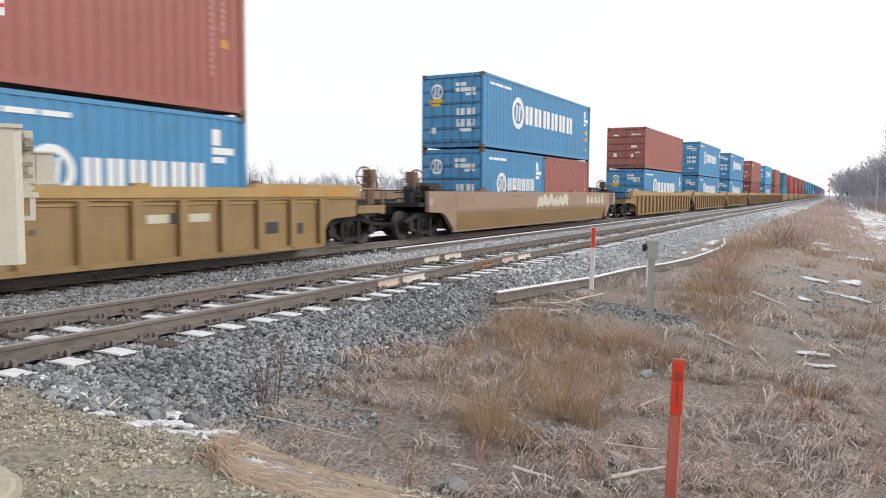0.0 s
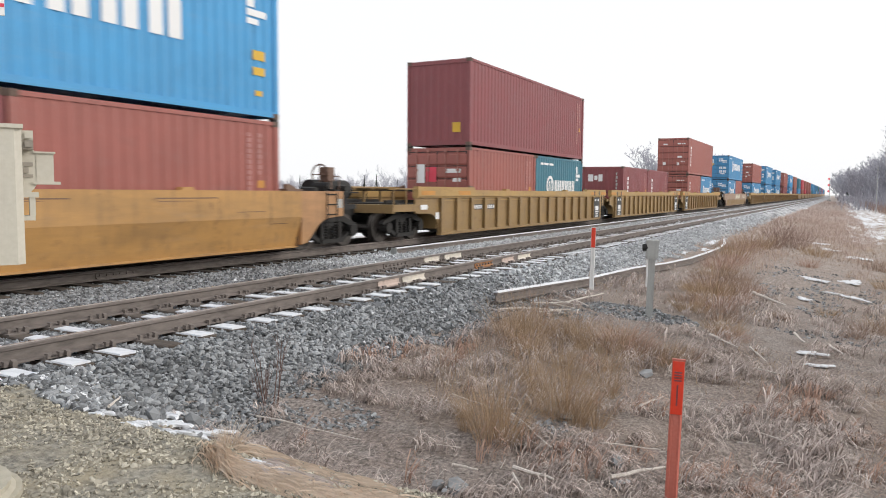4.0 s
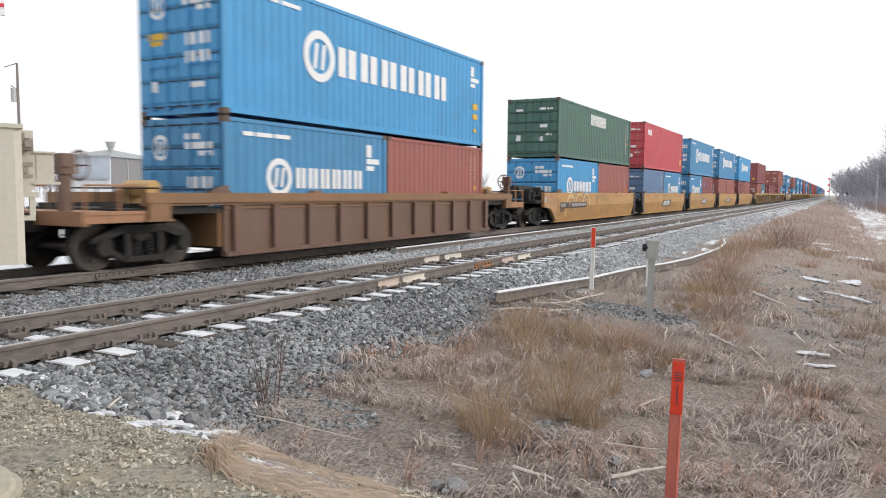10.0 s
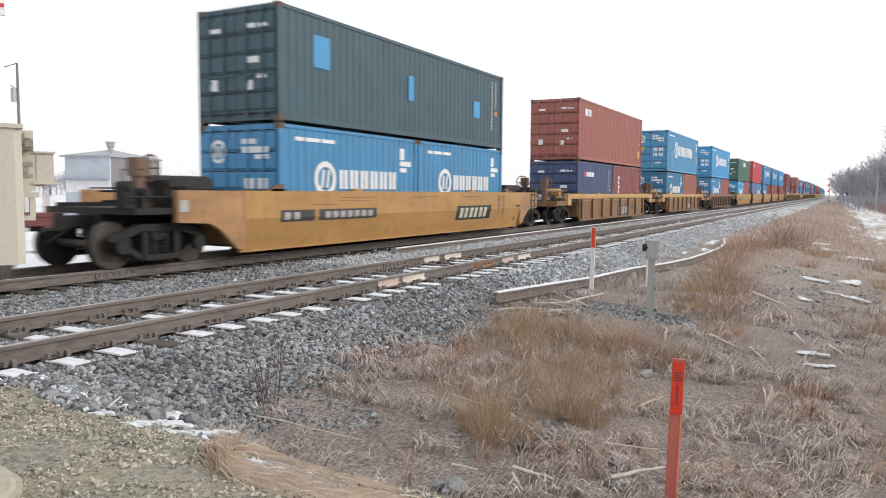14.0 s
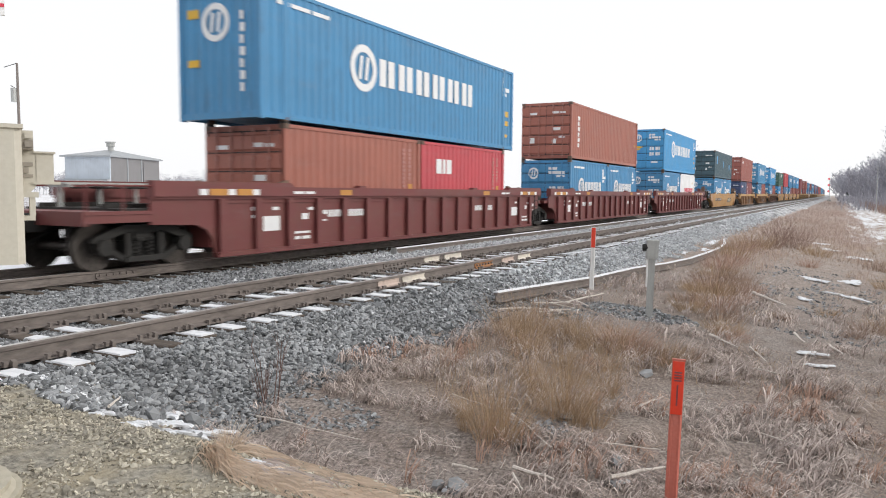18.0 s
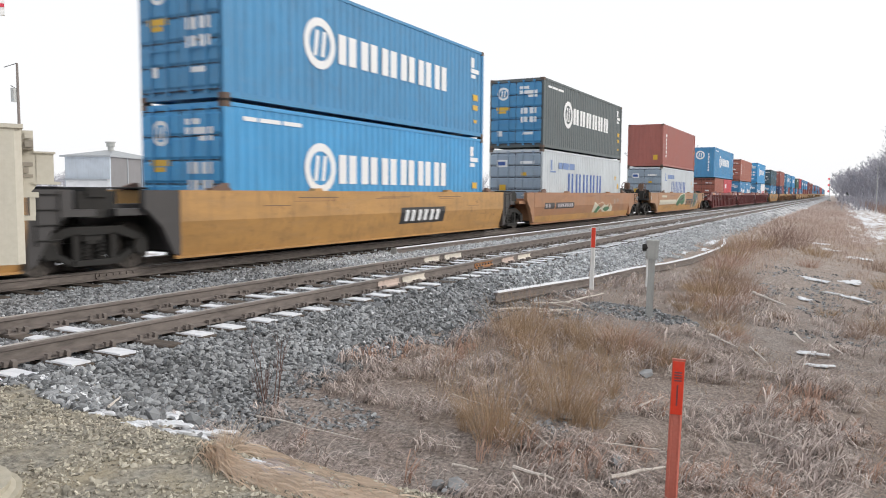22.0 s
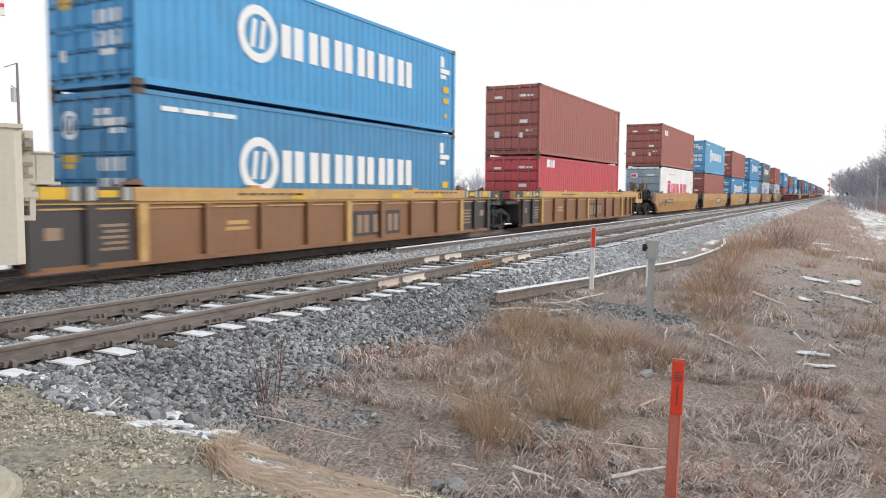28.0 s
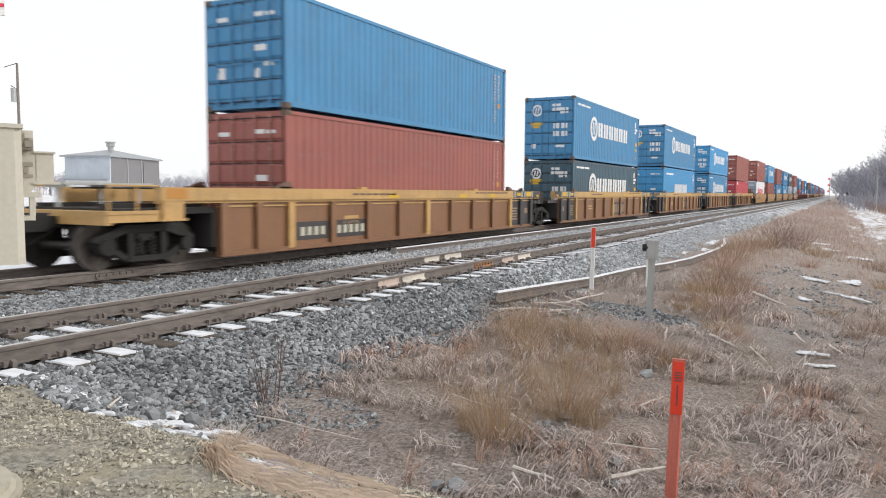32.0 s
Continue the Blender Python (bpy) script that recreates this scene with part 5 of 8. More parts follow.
def small_lines(key, rects, material=MARK_BLACK, x=None):
    mesh = fold_plate("lines_" + key, rects) if x is None else side_plates("lines_" + key, rects, x)
    return [("small_marking", mesh, material, "faded small marking")]


STREAKS = small_lines("smooth", [(-4.2, -2.7, 1.19, 1.20), (2.6, 3.5, 1.22, 1.229), (4.6, 5.4, 0.98, 0.992), (-5.2, -4.3, 1.10, 1.115), (-0.9, 0.4, 1.24, 1.25), (5.6, 6.2, 0.70, 0.712)], CAR_BROWN)


def grey_end(e):
    """The dark grey end of a rusty well, where it shares a truck with the next: panels, chord end, reflectors, worn data."""
    def both(rects):
        return [(min(e * a, e * b), max(e * a, e * b), c, d) for a, b, c, d in rects]
    n = "rear" if e < 0 else "front"
    return [("end_panel", side_plates("grey_end_" + n, both([(6.34, 8.32, 0.14, 1.21)]), 1.366), CAR_GREY, "dark grey end panel"),
            ("chord_end", side_plates("grey_chord_" + n, both([(6.40, 9.13, 1.234, 1.478)]), 1.462), CAR_GREY, "grey chord end"),
            ("reflector", side_plates("grey_flag_" + n, both([(7.65, 8.15, 1.27, 1.46), (6.72, 7.10, 1.30, 1.42), (8.75, 8.95, 1.26, 1.34)]), 1.468), MARK_YELLOW, "bright yellow reflectors"),
            ("chord_patch", side_plates("pale_patch_" + n, both([(6.46, 6.62, 1.25, 1.47), (7.14, 7.30, 1.25, 1.47), (7.46, 7.60, 1.25, 1.47), (8.2, 8.34, 1.25, 1.47)]), 1.468), GALV, "pale patches on the chord"),
            ("small_marking", side_plates("grey_lines_" + n, both([(6.48, 7.02 - 0.07 * (k % 2), 0.40 + 0.10 * k, 0.45 + 0.10 * k) for k in range(5)] + [(7.72, 8.0, 0.62, 0.82)]), 1.372), PINK_TAN, "worn pale lines")]


CHORD_WEAR = [("reflector", side_plates("chord_flags", [(-2.2, -1.7, 1.25, 1.36), (2.0, 2.5, 1.25, 1.36), (4.3, 4.8, 1.25, 1.38)], 1.462), MARK_YELLOW, "bright yellow reflectors"),
              ("small_marking", side_plates("chord_line", [(-3.87 + 0.3 * k, -3.62 + 0.3 * k, 1.33, 1.38) for k in range(7)] + [(3.2 + 0.3 * k, 3.42 + 0.3 * k, 1.38, 1.43) for k in range(9)], 1.462), CAR_BROWN, "worn line of chord lettering"),
              ("small_marking", side_plates("rust_lines", [(-4.1, -3.5, 0.74, 0.82), (-4.15, -3.45, 0.62, 0.69)], 1.366), YELLOW_CHORD, "small yellow lines")]
RUST_WORD = [("word_panel", side_plates("rust_panel", [(0.24, 2.53, 0.28, 0.92)], 1.366), CAR_GREY, "dark worn panel"),
             ("small_marking", side_plates("rust_letters", [(0.45 + 0.72 * k + 0.30 * j, 0.67 + 0.72 * k + 0.30 * j, 0.36, 0.82) for k in range(3) for j in range(2)], 1.372), PINK_TAN, "faded pale bars")]
GREY_ENDS = grey_end(-1) + grey_end(1) + CHORD_WEAR + RUST_WORD
GREY_REAR = grey_end(-1) + CHORD_WEAR + RUST_WORD
TAIL_MARKS = grey_end(1) + CHORD_WEAR + [("word_panel", side_plates("tail_panel", [(-5.95, -4.75, 0.30, 0.72), (-4.55, -3.15, 0.30, 0.72)], 1.366), CAR_GREY, "dark worn panels"),
                                         ("small_marking", side_plates("tail_bars", [(u, u + 0.14, 0.40, 0.60) for u in (-5.8, -5.55, -5.3, -5.05, -4.4, -4.15, -3.9, -3.65, -3.4)], 1.372), MARK_CREAM, "worn white number bars"),
                                         ("reflector", side_plates("tail_flag", [(-9.7, -9.2, 1.27, 1.46)], 1.462), MARK_ORANGE, "yellow-orange reflector strip")]

# ---- the train, front to rear ----
HC, STD = 2.896, 2.591
FLOOR = 0.352
NAMES = {BLUE: "blue", BLUE_BRIGHT: "bright blue", BLUE_DEEP: "deep blue", BLUE_SUN: "bleached blue", BLUE_PALE: "sun-bleached blue", DEEP_SLATE: "deep slate-blue", TEAL: "teal", DARK_TEAL: "dark teal", SLATE: "dark grey-green", NAVY: "navy blue", SLATE_BLUE: "slate-blue",
         RED_BROWN: "red-brown", RED: "red", MAROON: "maroon", BROWN_RED: "dusty brown", GREEN: "green", GREY: "pale grey", WHITE: "white"}
STYLE_TEXT = {"ring": "with white emblem and lettering bars", "none": "with corrugated sides", "red_square": "with a red and white door mark", "low_word": "with large red lettering bars", "upright": "with upright white marking", "short_word": "with white side marking", "wide_word": "with large white marking",
              "spaced_word": "with large blue marking", "two_words": "with large red marking", "square": "with a small white mark", "blue_flash": "with a small blue mark", "red_flash": "with a small red and white mark", "blue_patches": "with bright blue patches"}


def load(y, lower, upper, lite):
    """Two layers of containers on a well whose containers begin at y (their rear ends): lower is one 40-foot box or two of 20 feet, rear first."""
    mid = y + 6.096
    z = FLOOR
    if len(lower) == 1:
        col, style, high, *more = lower[0]
        container("40", high, col, style, mid, z, "%s 40-foot container %s" % (NAMES[col], STYLE_TEXT[style]), *more, lite=lite)
        z += high + (0.004 if lite else 0.05)
    else:
        for (col, style, *more), c in zip(lower, (mid - 3.067, mid + 3.067)):
            container("20", STD, col, style, c, z, "%s 20-foot container %s" % (NAMES[col], STYLE_TEXT[style]), *more, lite=lite)
        z += STD + (0.004 if lite else 0.05)
    if upper:
        col, style, high, *more = upper
        size = more[1] if len(more) > 1 else "40"
        box_ob = container(size, high, col, style, mid, z, "%s %s-foot container %s, on top" % (NAMES[col], size, STYLE_TEXT[style]), *more[:1], lite=lite)
        for sx, sy in () if lite else ((-1, -1), (1, -1), (1, 1), (-1, 1)):
            part("twist_lock", mesh_of("twist_lock", lambda bm: (box(bm, -0.07, 0.07, -0.08, 0.08, -0.05, 0.0), rod(bm, (0, 0, -0.024), (0.11 * 0.7, 0, -0.024), 0.012))), IRON, box_ob, "", pose(sx * 1.14, sy * 6.01, 0))


R, N = "ring", "none"
TAN_MARKS = black_panels("tan", -1) + black_panels("tan", 1) + orange_flags("tan", (-8.9, -7.2, 7.2, 8.9), 1.33)
FIRST_MARKS = black_panels("tan", -1) + orange_flags("tan", (-8.9, -7.2, 7.2, 8.9), 1.33) + small_lines("first_pale", [(3.4, 3.9, 0.82, 0.98), (4.1, 4.9, 0.82, 0.98)], MARK_CREAM, 1.366) + small_lines("first_grey", [(3.92, 4.06, 0.80, 1.0), (6.5, 6.9, 0.5, 0.75), (7.45, 7.75, 0.45, 0.7), (0.6, 1.3, 0.72, 0.80)], CAR_GREY, 1.366)
TAN_LABEL = "tan steel well car with ribbed sides and black data panels"
YEL_LABEL = "yellow steel well car with smooth folded sides"
GRAFFITI_0 = [("lower_band", fold_plate("band_a", [(-8.3, 8.3, 0.2, 0.74)]), TAN, "tan lower half of the side"),
              ("scrawl", blot_mesh("scrawl_a", 3, [(-1.0 + 0.62 * i, 0.90 + 0.06 * (i % 3), 0.40, 0.46) for i in range(6)] + [(5.4 + 0.6 * i, 1.0, 0.26, 0.36) for i in range(5)]), MARK_CREAM, "cream sprayed scrawl")]
GRAFFITI_16 = [("lower_band", fold_plate("band_b", [(-8.0, 8.0, 0.2, 0.60)]), YELLOW, "deep yellow lower part of the side"),
               ("text_band", fold_plate("text_band", [(-7.6, -2.0, 0.66, 0.98)]), MARK_CREAM, "worn cream band of lettering"),
               ("scrawl", spray("scrawl_c", [((-1.9, 0.48), (-1.2, 0.40), (-0.4, 0.62), (0.6, 0.42), (1.2, 0.66), (2.1, 0.50), (1.55, 0.86), (1.42, 1.44), (0.7, 1.44), (-0.5, 1.32), (-1.5, 1.05), (-2.2, 0.78)), ((-6.9, 1.16), (-5.4, 1.14), (-5.2, 1.28), (-6.8, 1.30))], 0.005), MARK_CREAM, "cream outline of the scrawl"),
               ("scrawl", spray("scrawl_b", [((-1.8, 0.56), (-1.2, 0.50), (-0.4, 0.70), (0.5, 0.52), (1.05, 0.72), (1.25, 0.95), (1.22, 1.38), (0.7, 1.38), (-0.5, 1.24), (-1.4, 0.98), (-1.9, 0.76))], 0.010), MARK_GREEN, "green sprayed scrawl"),
               ("scrawl", spray("scrawl_h", [((-0.9, 0.82), (0.3, 0.98), (0.9, 1.16), (0.2, 1.10), (-0.8, 0.96))], 0.013), CAR_GREY, "dark shading in the scrawl"),
               ("scrawl", spray("scrawl_f", [((4.35, 0.26), (4.55, 0.26), (4.95, 0.95), (5.2, 0.95), (5.1, 0.28), (5.3, 0.28), (5.5, 1.0), (5.62, 1.0), (5.6, 0.30), (5.85, 0.30), (6.0, 1.0), (6.1, 0.36), (6.3, 0.36), (6.35, 1.05), (6.6, 1.10), (6.5, 0.42), (6.7, 0.42), (6.95, 0.92), (7.15, 0.84), (6.9, 1.26), (6.1, 1.46), (5.0, 1.46), (4.6, 1.05))], 0.008), STEEL_SPRAY, "blue-grey sprayed letters"),
               ("scrawl", spray("scrawl_j", [((5.45, 0.36), (5.66, 0.36), (5.9, 1.46), (5.35, 1.46)), ((6.75, 1.18), (7.2, 1.46), (7.0, 1.47), (6.6, 1.24))], 0.011), MARK_GREEN, "green sprayed streaks"),
               ("scrawl", spray("scrawl_k", [((6.45, 0.36), (6.62, 0.36), (6.72, 0.92), (6.55, 0.92)), ((4.62, 0.30), (4.76, 0.30), (4.92, 0.70), (4.80, 0.70))], 0.011), MARK_CREAM, "pale sprayed strokes")]
GRAFFITI_17 = [("lower_band", fold_plate("band_e", [(-7.4, 7.4, 0.2, 0.46)]), YELLOW, "yellow lower edge of the side"),
               ("scrawl", spray("scrawl_d", [((0.4, 0.36), (1.2, 0.30), (1.9, 0.62), (2.6, 0.34), (3.3, 0.34), (4.05, 0.42), (3.95, 0.70), (3.4, 0.90), (2.7, 0.78), (2.0, 0.98), (1.2, 0.86), (0.7, 1.0))], 0.005), MARK_CREAM, "pale sprayed scrawl"),
               ("scrawl", spray("scrawl_e", [((0.8, 0.46), (1.3, 0.42), (1.8, 0.70), (1.3, 0.78)), ((2.2, 0.60), (2.9, 0.46), (3.5, 0.60), (3.2, 0.74), (2.6, 0.70))], 0.009), MARK_GREEN, "green sprayed scrawl"),
               ("scrawl", blot_mesh("scrawl_pale", 44, [(4.95, 1.04, 0.30, 0.14), (4.3, 0.95, 0.22, 0.22)], None, 0.005), PINK_TAN, "faded pale smear")]
ARCS_8 = [("scrawl", arc_strokes("arc_scrawl", [(-4.85, 0.78, 0.58, 0.52, 40, 235, 0.14), (-3.65, 0.80, 0.56, 0.58, 50, 200, 0.10), (-2.55, 0.84, 0.52, 0.56, 0, 170, 0.12)]), FAINT_YELLOW, "large faint cream letters, sprayed"),
          ("scrawl", blot_mesh("dark_smear_a", 45, [(-5.95, 0.68, 0.30, 0.14), (-5.7, 0.78, 0.22, 0.10)], None, 0.009), CAR_BROWN, "dark smear"),
          ("scrawl", blot_mesh("rust_smear_a", 46, [(-0.9, 1.06, 0.18, 0.30)], None, 0.005), RUST_ORANGE, "rusty smear")]
DARK_12 = [("scrawl", blot_mesh("dark_smear_b", 47, [(5.45, 1.20, 0.16, 0.16), (5.8, 1.24, 0.12, 0.12), (5.42, 0.86, 0.06, 0.34), (5.84, 0.84, 0.06, 0.38)], None, 0.005), PANEL_BROWN, "dark brown streaks"),
           ("scrawl", blot_mesh("dark_smear_c", 48, [(7.2, 0.92, 0.32, 0.05), (7.0, 0.45, 0.10, 0.08)], None, 0.005), CAR_GREY, "dark marks")]
SCRIBBLE_21 = [("scrawl", blot_mesh("scrawl_g", 25, [(2.9 + 0.45 * i, 0.72 + 0.18 * (i % 2), 0.20, 0.03) for i in range(6)] + [(3.4 + 0.5 * i, 1.12, 0.16, 0.03) for i in range(3)]), CAR_GREY, "thin dark scribble")]
TAIL_21 = [("scrawl", blot_mesh("tail_smear", 49, [(-6.95, 0.64, 0.16, 0.16), (-6.5, 0.62, 0.16, 0.14), (-5.2, 0.62, 0.28, 0.10)], None, 0.005), CAR_BROWN, "dark smeared scribble"),
           ("end_panel", side_plates("brown_tail", [(-8.98, -8.33, 0.84, 1.40)], 1.415), CAR_BROWN, "brown steel end plate")]
NUMBER_PANEL = small_lines("number_panel", [(-6.3, -5.1, 0.74, 1.0), (-4.95, -2.5, 0.74, 1.0)], CAR_GREY) + [("small_marking", fold_plate("number_bars", [(u, u + 0.20, 0.79, 0.95) for u in (-6.18, -5.85, -4.7, -4.4, -4.1, -3.8, -3.5, -3.2, -2.9)], 0.008), MARK_FAINT, "worn number bars")]

FLAT_PANEL = [("word_panel", side_plates("flat_panel", [(0.45, 2.75, 0.20, 0.76)], 1.366), CAR_GREY, "worn grey painted panel"),
              ("small_marking", side_plates("flat_letters", [(0.62 + 0.72 * i + 0.30 * j, 0.84 + 0.72 * i + 0.30 * j, 0.27, 0.68) for i in range(3) for j in range(2)], 1.372), MARK_FAINT, "faded pale bars"),
              ("small_marking", side_plates("flat_smudge", [(-1.02, -0.66, 0.41, 0.73), (3.5, 3.8, 0.55, 0.72)], 1.366), CAR_GREY, "faded grey smudge")]
T3 = (9.87, False, False)
MAROON_TEXT = [("data_panel", side_plates("maroon_block", [(e * 6.75 - 0.29, e * 6.75 + 0.29, 0.56, 0.88) for e in (-1, 1)], 1.366), MARK_WHITE, "bold white block of letters"),
               ("data_lettering", side_plates("maroon_lines", [(e * 6.75 + a, e * 6.75 + b, c, d) for e in (-1, 1) for a, b, c, d in ((-0.59, -0.31, 1.01, 1.09), (-0.59, -0.36, 0.85, 0.92), (0.06, 0.26, 1.01, 1.08), (0.52, 0.72, 1.00, 1.07), (1.28, 1.48, 0.99, 1.06), (1.05, 1.28, 0.78, 0.92), (0.56, 1.34, 0.46, 0.51), (0.56, 1.0, 0.33, 0.40), (1.05, 1.34, 0.33, 0.40), (1.75, 1.98, 0.88, 0.98), (1.75, 1.98, 0.72, 0.76))], 1.366), MARK_WHITE, "white data lines"),
               ("data_lettering", side_plates("maroon_chord", [(e * 5.72 + a, e * 5.72 + b, 1.36, 1.42) for e in (-1, 1) for a, b in ((-0.37, 0.0), (0.04, 0.37))] + [(e * 8.0 + a, e * 8.0 + a + 0.2, 1.335, 1.455) for e in (-1, 1) for a in (-0.85, -0.1, 0.6)], 1.466), MARK_WHITE, "white chord lettering")] + small_lines("maroon_words", [(e * 4.0 + a + 0.085 * k, e * 4.0 + a + 0.085 * k + 0.06, 0.81, 0.98) for e in (-1, 1) for a in (-0.72, 0.12) for k in range(8)], MARK_WHITE, 1.366) + orange_flags("maroon", (-8.35, -7.6, -4.1, 4.1, 7.6, 8.35), 1.33, 0.24)
THIRD_MARKS = black_panels("tan", 1) + orange_flags("tan_third", (-9.3, -6.9, 7.2, 8.9), 1.33) + small_lines("third_dark", [(-5.25, -4.4, 0.84, 1.02), (-6.1, -5.38, 0.84, 1.02)], CAR_GREY, 1.366) + small_lines("third_white", [(-6.0 + 0.16 * k, -5.9 + 0.16 * k, 0.87, 0.99) for k in range(4)] + [(-5.15 + 0.16 * k, -5.05 + 0.16 * k, 0.87, 0.99) for k in range(5)] + [(-9.6, -9.2, 0.90, 1.04), (-8.7, -8.46, 0.60, 0.80)], MARK_WHITE, 1.372)
TRAIN = [
    # rear end of the load, kind of car, label, front, rear, marks, lower boxes, upper box
    (-0.38, "tan_ribbed", TAN_LABEL, (10.05, True, True), (9.87, True, False), FIRST_MARKS, [(RED_BROWN, "upright"), (BLUE, R)], (RED_BROWN, "upright", HC)),
    (-20.14, "tan_ribbed", TAN_LABEL, T3, (9.87, True, False), TAN_MARKS, [(MAROON, "upright", False), (MAROON, "upright", False)], None),
    (-39.85, "tan_ribbed", TAN_LABEL, T3, (10.05, True, True), THIRD_MARKS, [(RED_BROWN, "red_square"), (TEAL, R)], (MAROON, N, HC, False)),
    (-61.57, "yellow_short", YEL_LABEL, (8.2, True, True), (7.9, True, False), STREAKS, [(MAROON, N), (RED_BROWN, N)], (BLUE_BRIGHT, R, HC)),
    (-77.38, "yellow_short", YEL_LABEL, (7.9, False, False), (7.9, True, False), STREAKS + word_panel("a"), [(RED_BROWN, N, False, R), (RED_BROWN, N)], (BLUE, R, HC)),
    (-93.16, "yellow_short", YEL_LABEL, (7.9, False, False), (7.9, True, False), STREAKS + word_panel("a"), [(BLUE, R), (MAROON, "blue_flash")], (BLUE, R, HC)),
    (-108.92, "yellow_short", YEL_LABEL, (7.9, False, False), (7.9, True, False), STREAKS + word_panel("a"), [(SLATE_BLUE, N), (BLUE, R)], (RED, "square", HC)),
    (-124.72, "yellow_short", YEL_LABEL + ", scuffed", (7.9, False, False), (8.2, True, True), STREAKS + NUMBER_PANEL + ARCS_8, [(BLUE_BRIGHT, R), (RED_BROWN, N)], (GREEN, "short_word", STD)),
    (-144.65, "brown_flat", "rust-brown single well car with flat ribbed sides", (7.96, True, True), (7.96, True, True), (), [(BLUE, R), (RED_BROWN, N)], (BLUE_BRIGHT, R, HC)),
    (-164.69, "tan_flat", "rusty tan single well car with worn yellow chord", (7.96, True, True), (7.96, True, True), FLAT_PANEL, [(BLUE_DEEP, R), (RED_BROWN, N)], (BLUE_PALE, R, HC)),
    (-184.54, "tan_flat", "rusty tan single well car with worn yellow chord", (7.96, True, True), (7.96, True, True), FLAT_PANEL, [(NAVY, "red_flash"), (MAROON, "upright")], (RED_BROWN, "square", HC)),
    (-205.60, "yellow_single", "dull yellow single well car with patched smooth sides", (9.25, True, True), (9.25, True, True), STREAKS + NUMBER_PANEL + word_panel("b", 3.45, MARK_CREAM) + DARK_12, [(BLUE, R), (BLUE, R)], (DARK_TEAL, "blue_patches", STD)),
    (-228.55, "maroon_ribbed", "maroon well car with ribbed sides and white data", (9.8, True, True), (9.9, True, False), MAROON_TEXT, [(BLUE, R), (WHITE, "low_word")], (BLUE_BRIGHT, R, HC)),
    (-248.42, "maroon_ribbed", "maroon well car with ribbed sides and white data", (9.9, False, False), (9.9, True, False), MAROON_TEXT, [(BLUE, R), (BLUE, R)], (BROWN_RED, "upright", STD)),
    (-268.20, "maroon_ribbed", "maroon well car with ribbed sides and white data", (9.9, False, False), (9.8, True, True), MAROON_TEXT, [(BROWN_RED, N), (RED, "square")], (BLUE, R, HC, False, "45")),
    (-291.90, "orange_single", "orange-tan well car with smooth sides and green scrawl", (9.86, True, True), (9.86, True, True), GRAFFITI_16 + word_panel("c", 3.22, PINK_ORANGE), [(GREY, "spaced_word", HC)], (RED_BROWN, "upright", HC, False)),
    (-314.96, "rusty_long", "rust-orange well car with smooth sides and sprayed scrawl", (9.2, True, True), (9.0, True, False), STREAKS + NUMBER_PANEL + GRAFFITI_17, [(GREY, "spaced_word", HC)], (SLATE, R, HC)),
    (-332.98, "yellow_long", YEL_LABEL, (9.0, False, False), (9.0, True, False), STREAKS + word_panel("d", 1.7), [(BLUE_BRIGHT, R, HC)], (BLUE, R, HC)),
    (-350.87, "yellow_long", YEL_LABEL, (9.0, False, False), (9.0, True, False), STREAKS + word_panel("d", 1.7), [(BLUE, R, HC)], (RED_BROWN, N, HC)),
    (-368.97, "yellow_long", YEL_LABEL, (9.0, False, False), (9.0, True, False), STREAKS + word_panel("d", 1.7), [(RED_BROWN, N, HC)], (BLUE_SUN, R, HC)),
    (-387.06, "yellow_long", "dirty yellow well car with smooth sides", (9.0, False, False), (9.2, True, True), STREAKS + NUMBER_PANEL + SCRIBBLE_21 + TAIL_21, [(WHITE, "two_words", HC)], (RED_BROWN, "square", HC)),
    (-410.12, "yellow_grey", "rusty well car with yellow chords and grey ends", (9.9, True, True), (9.85, True, False), GREY_REAR, [(RED, "square", STD)], (RED_BROWN, N, HC)),
    (-429.82, "yellow_grey", "rusty well car with yellow chords and grey ends", (9.85, False, False), (9.85, True, False), GREY_ENDS, [(BLUE, R, HC)], (BLUE_BRIGHT, R, STD)),
    (-449.51, "yellow_grey", "rusty well car with yellow chords and grey ends", (9.85, False, False), (9.8, True, False), GREY_ENDS, [(BLUE_BRIGHT, "wide_word", HC)], (BLUE, R, HC)),
    (-469.09, "yellow_grey", "rusty well car with yellow chords and grey ends", (9.8, False, False), (10.0, True, False), GREY_ENDS, [(DEEP_SLATE, R, STD)], (BLUE, R, HC)),
    (-489.17, "yellow_grey", "rusty well car with yellow chords and grey ends", (10.0, False, False), (9.8, True, True), TAIL_MARKS, [(RED_BROWN, N, HC)], (BLUE, N, STD)),
]
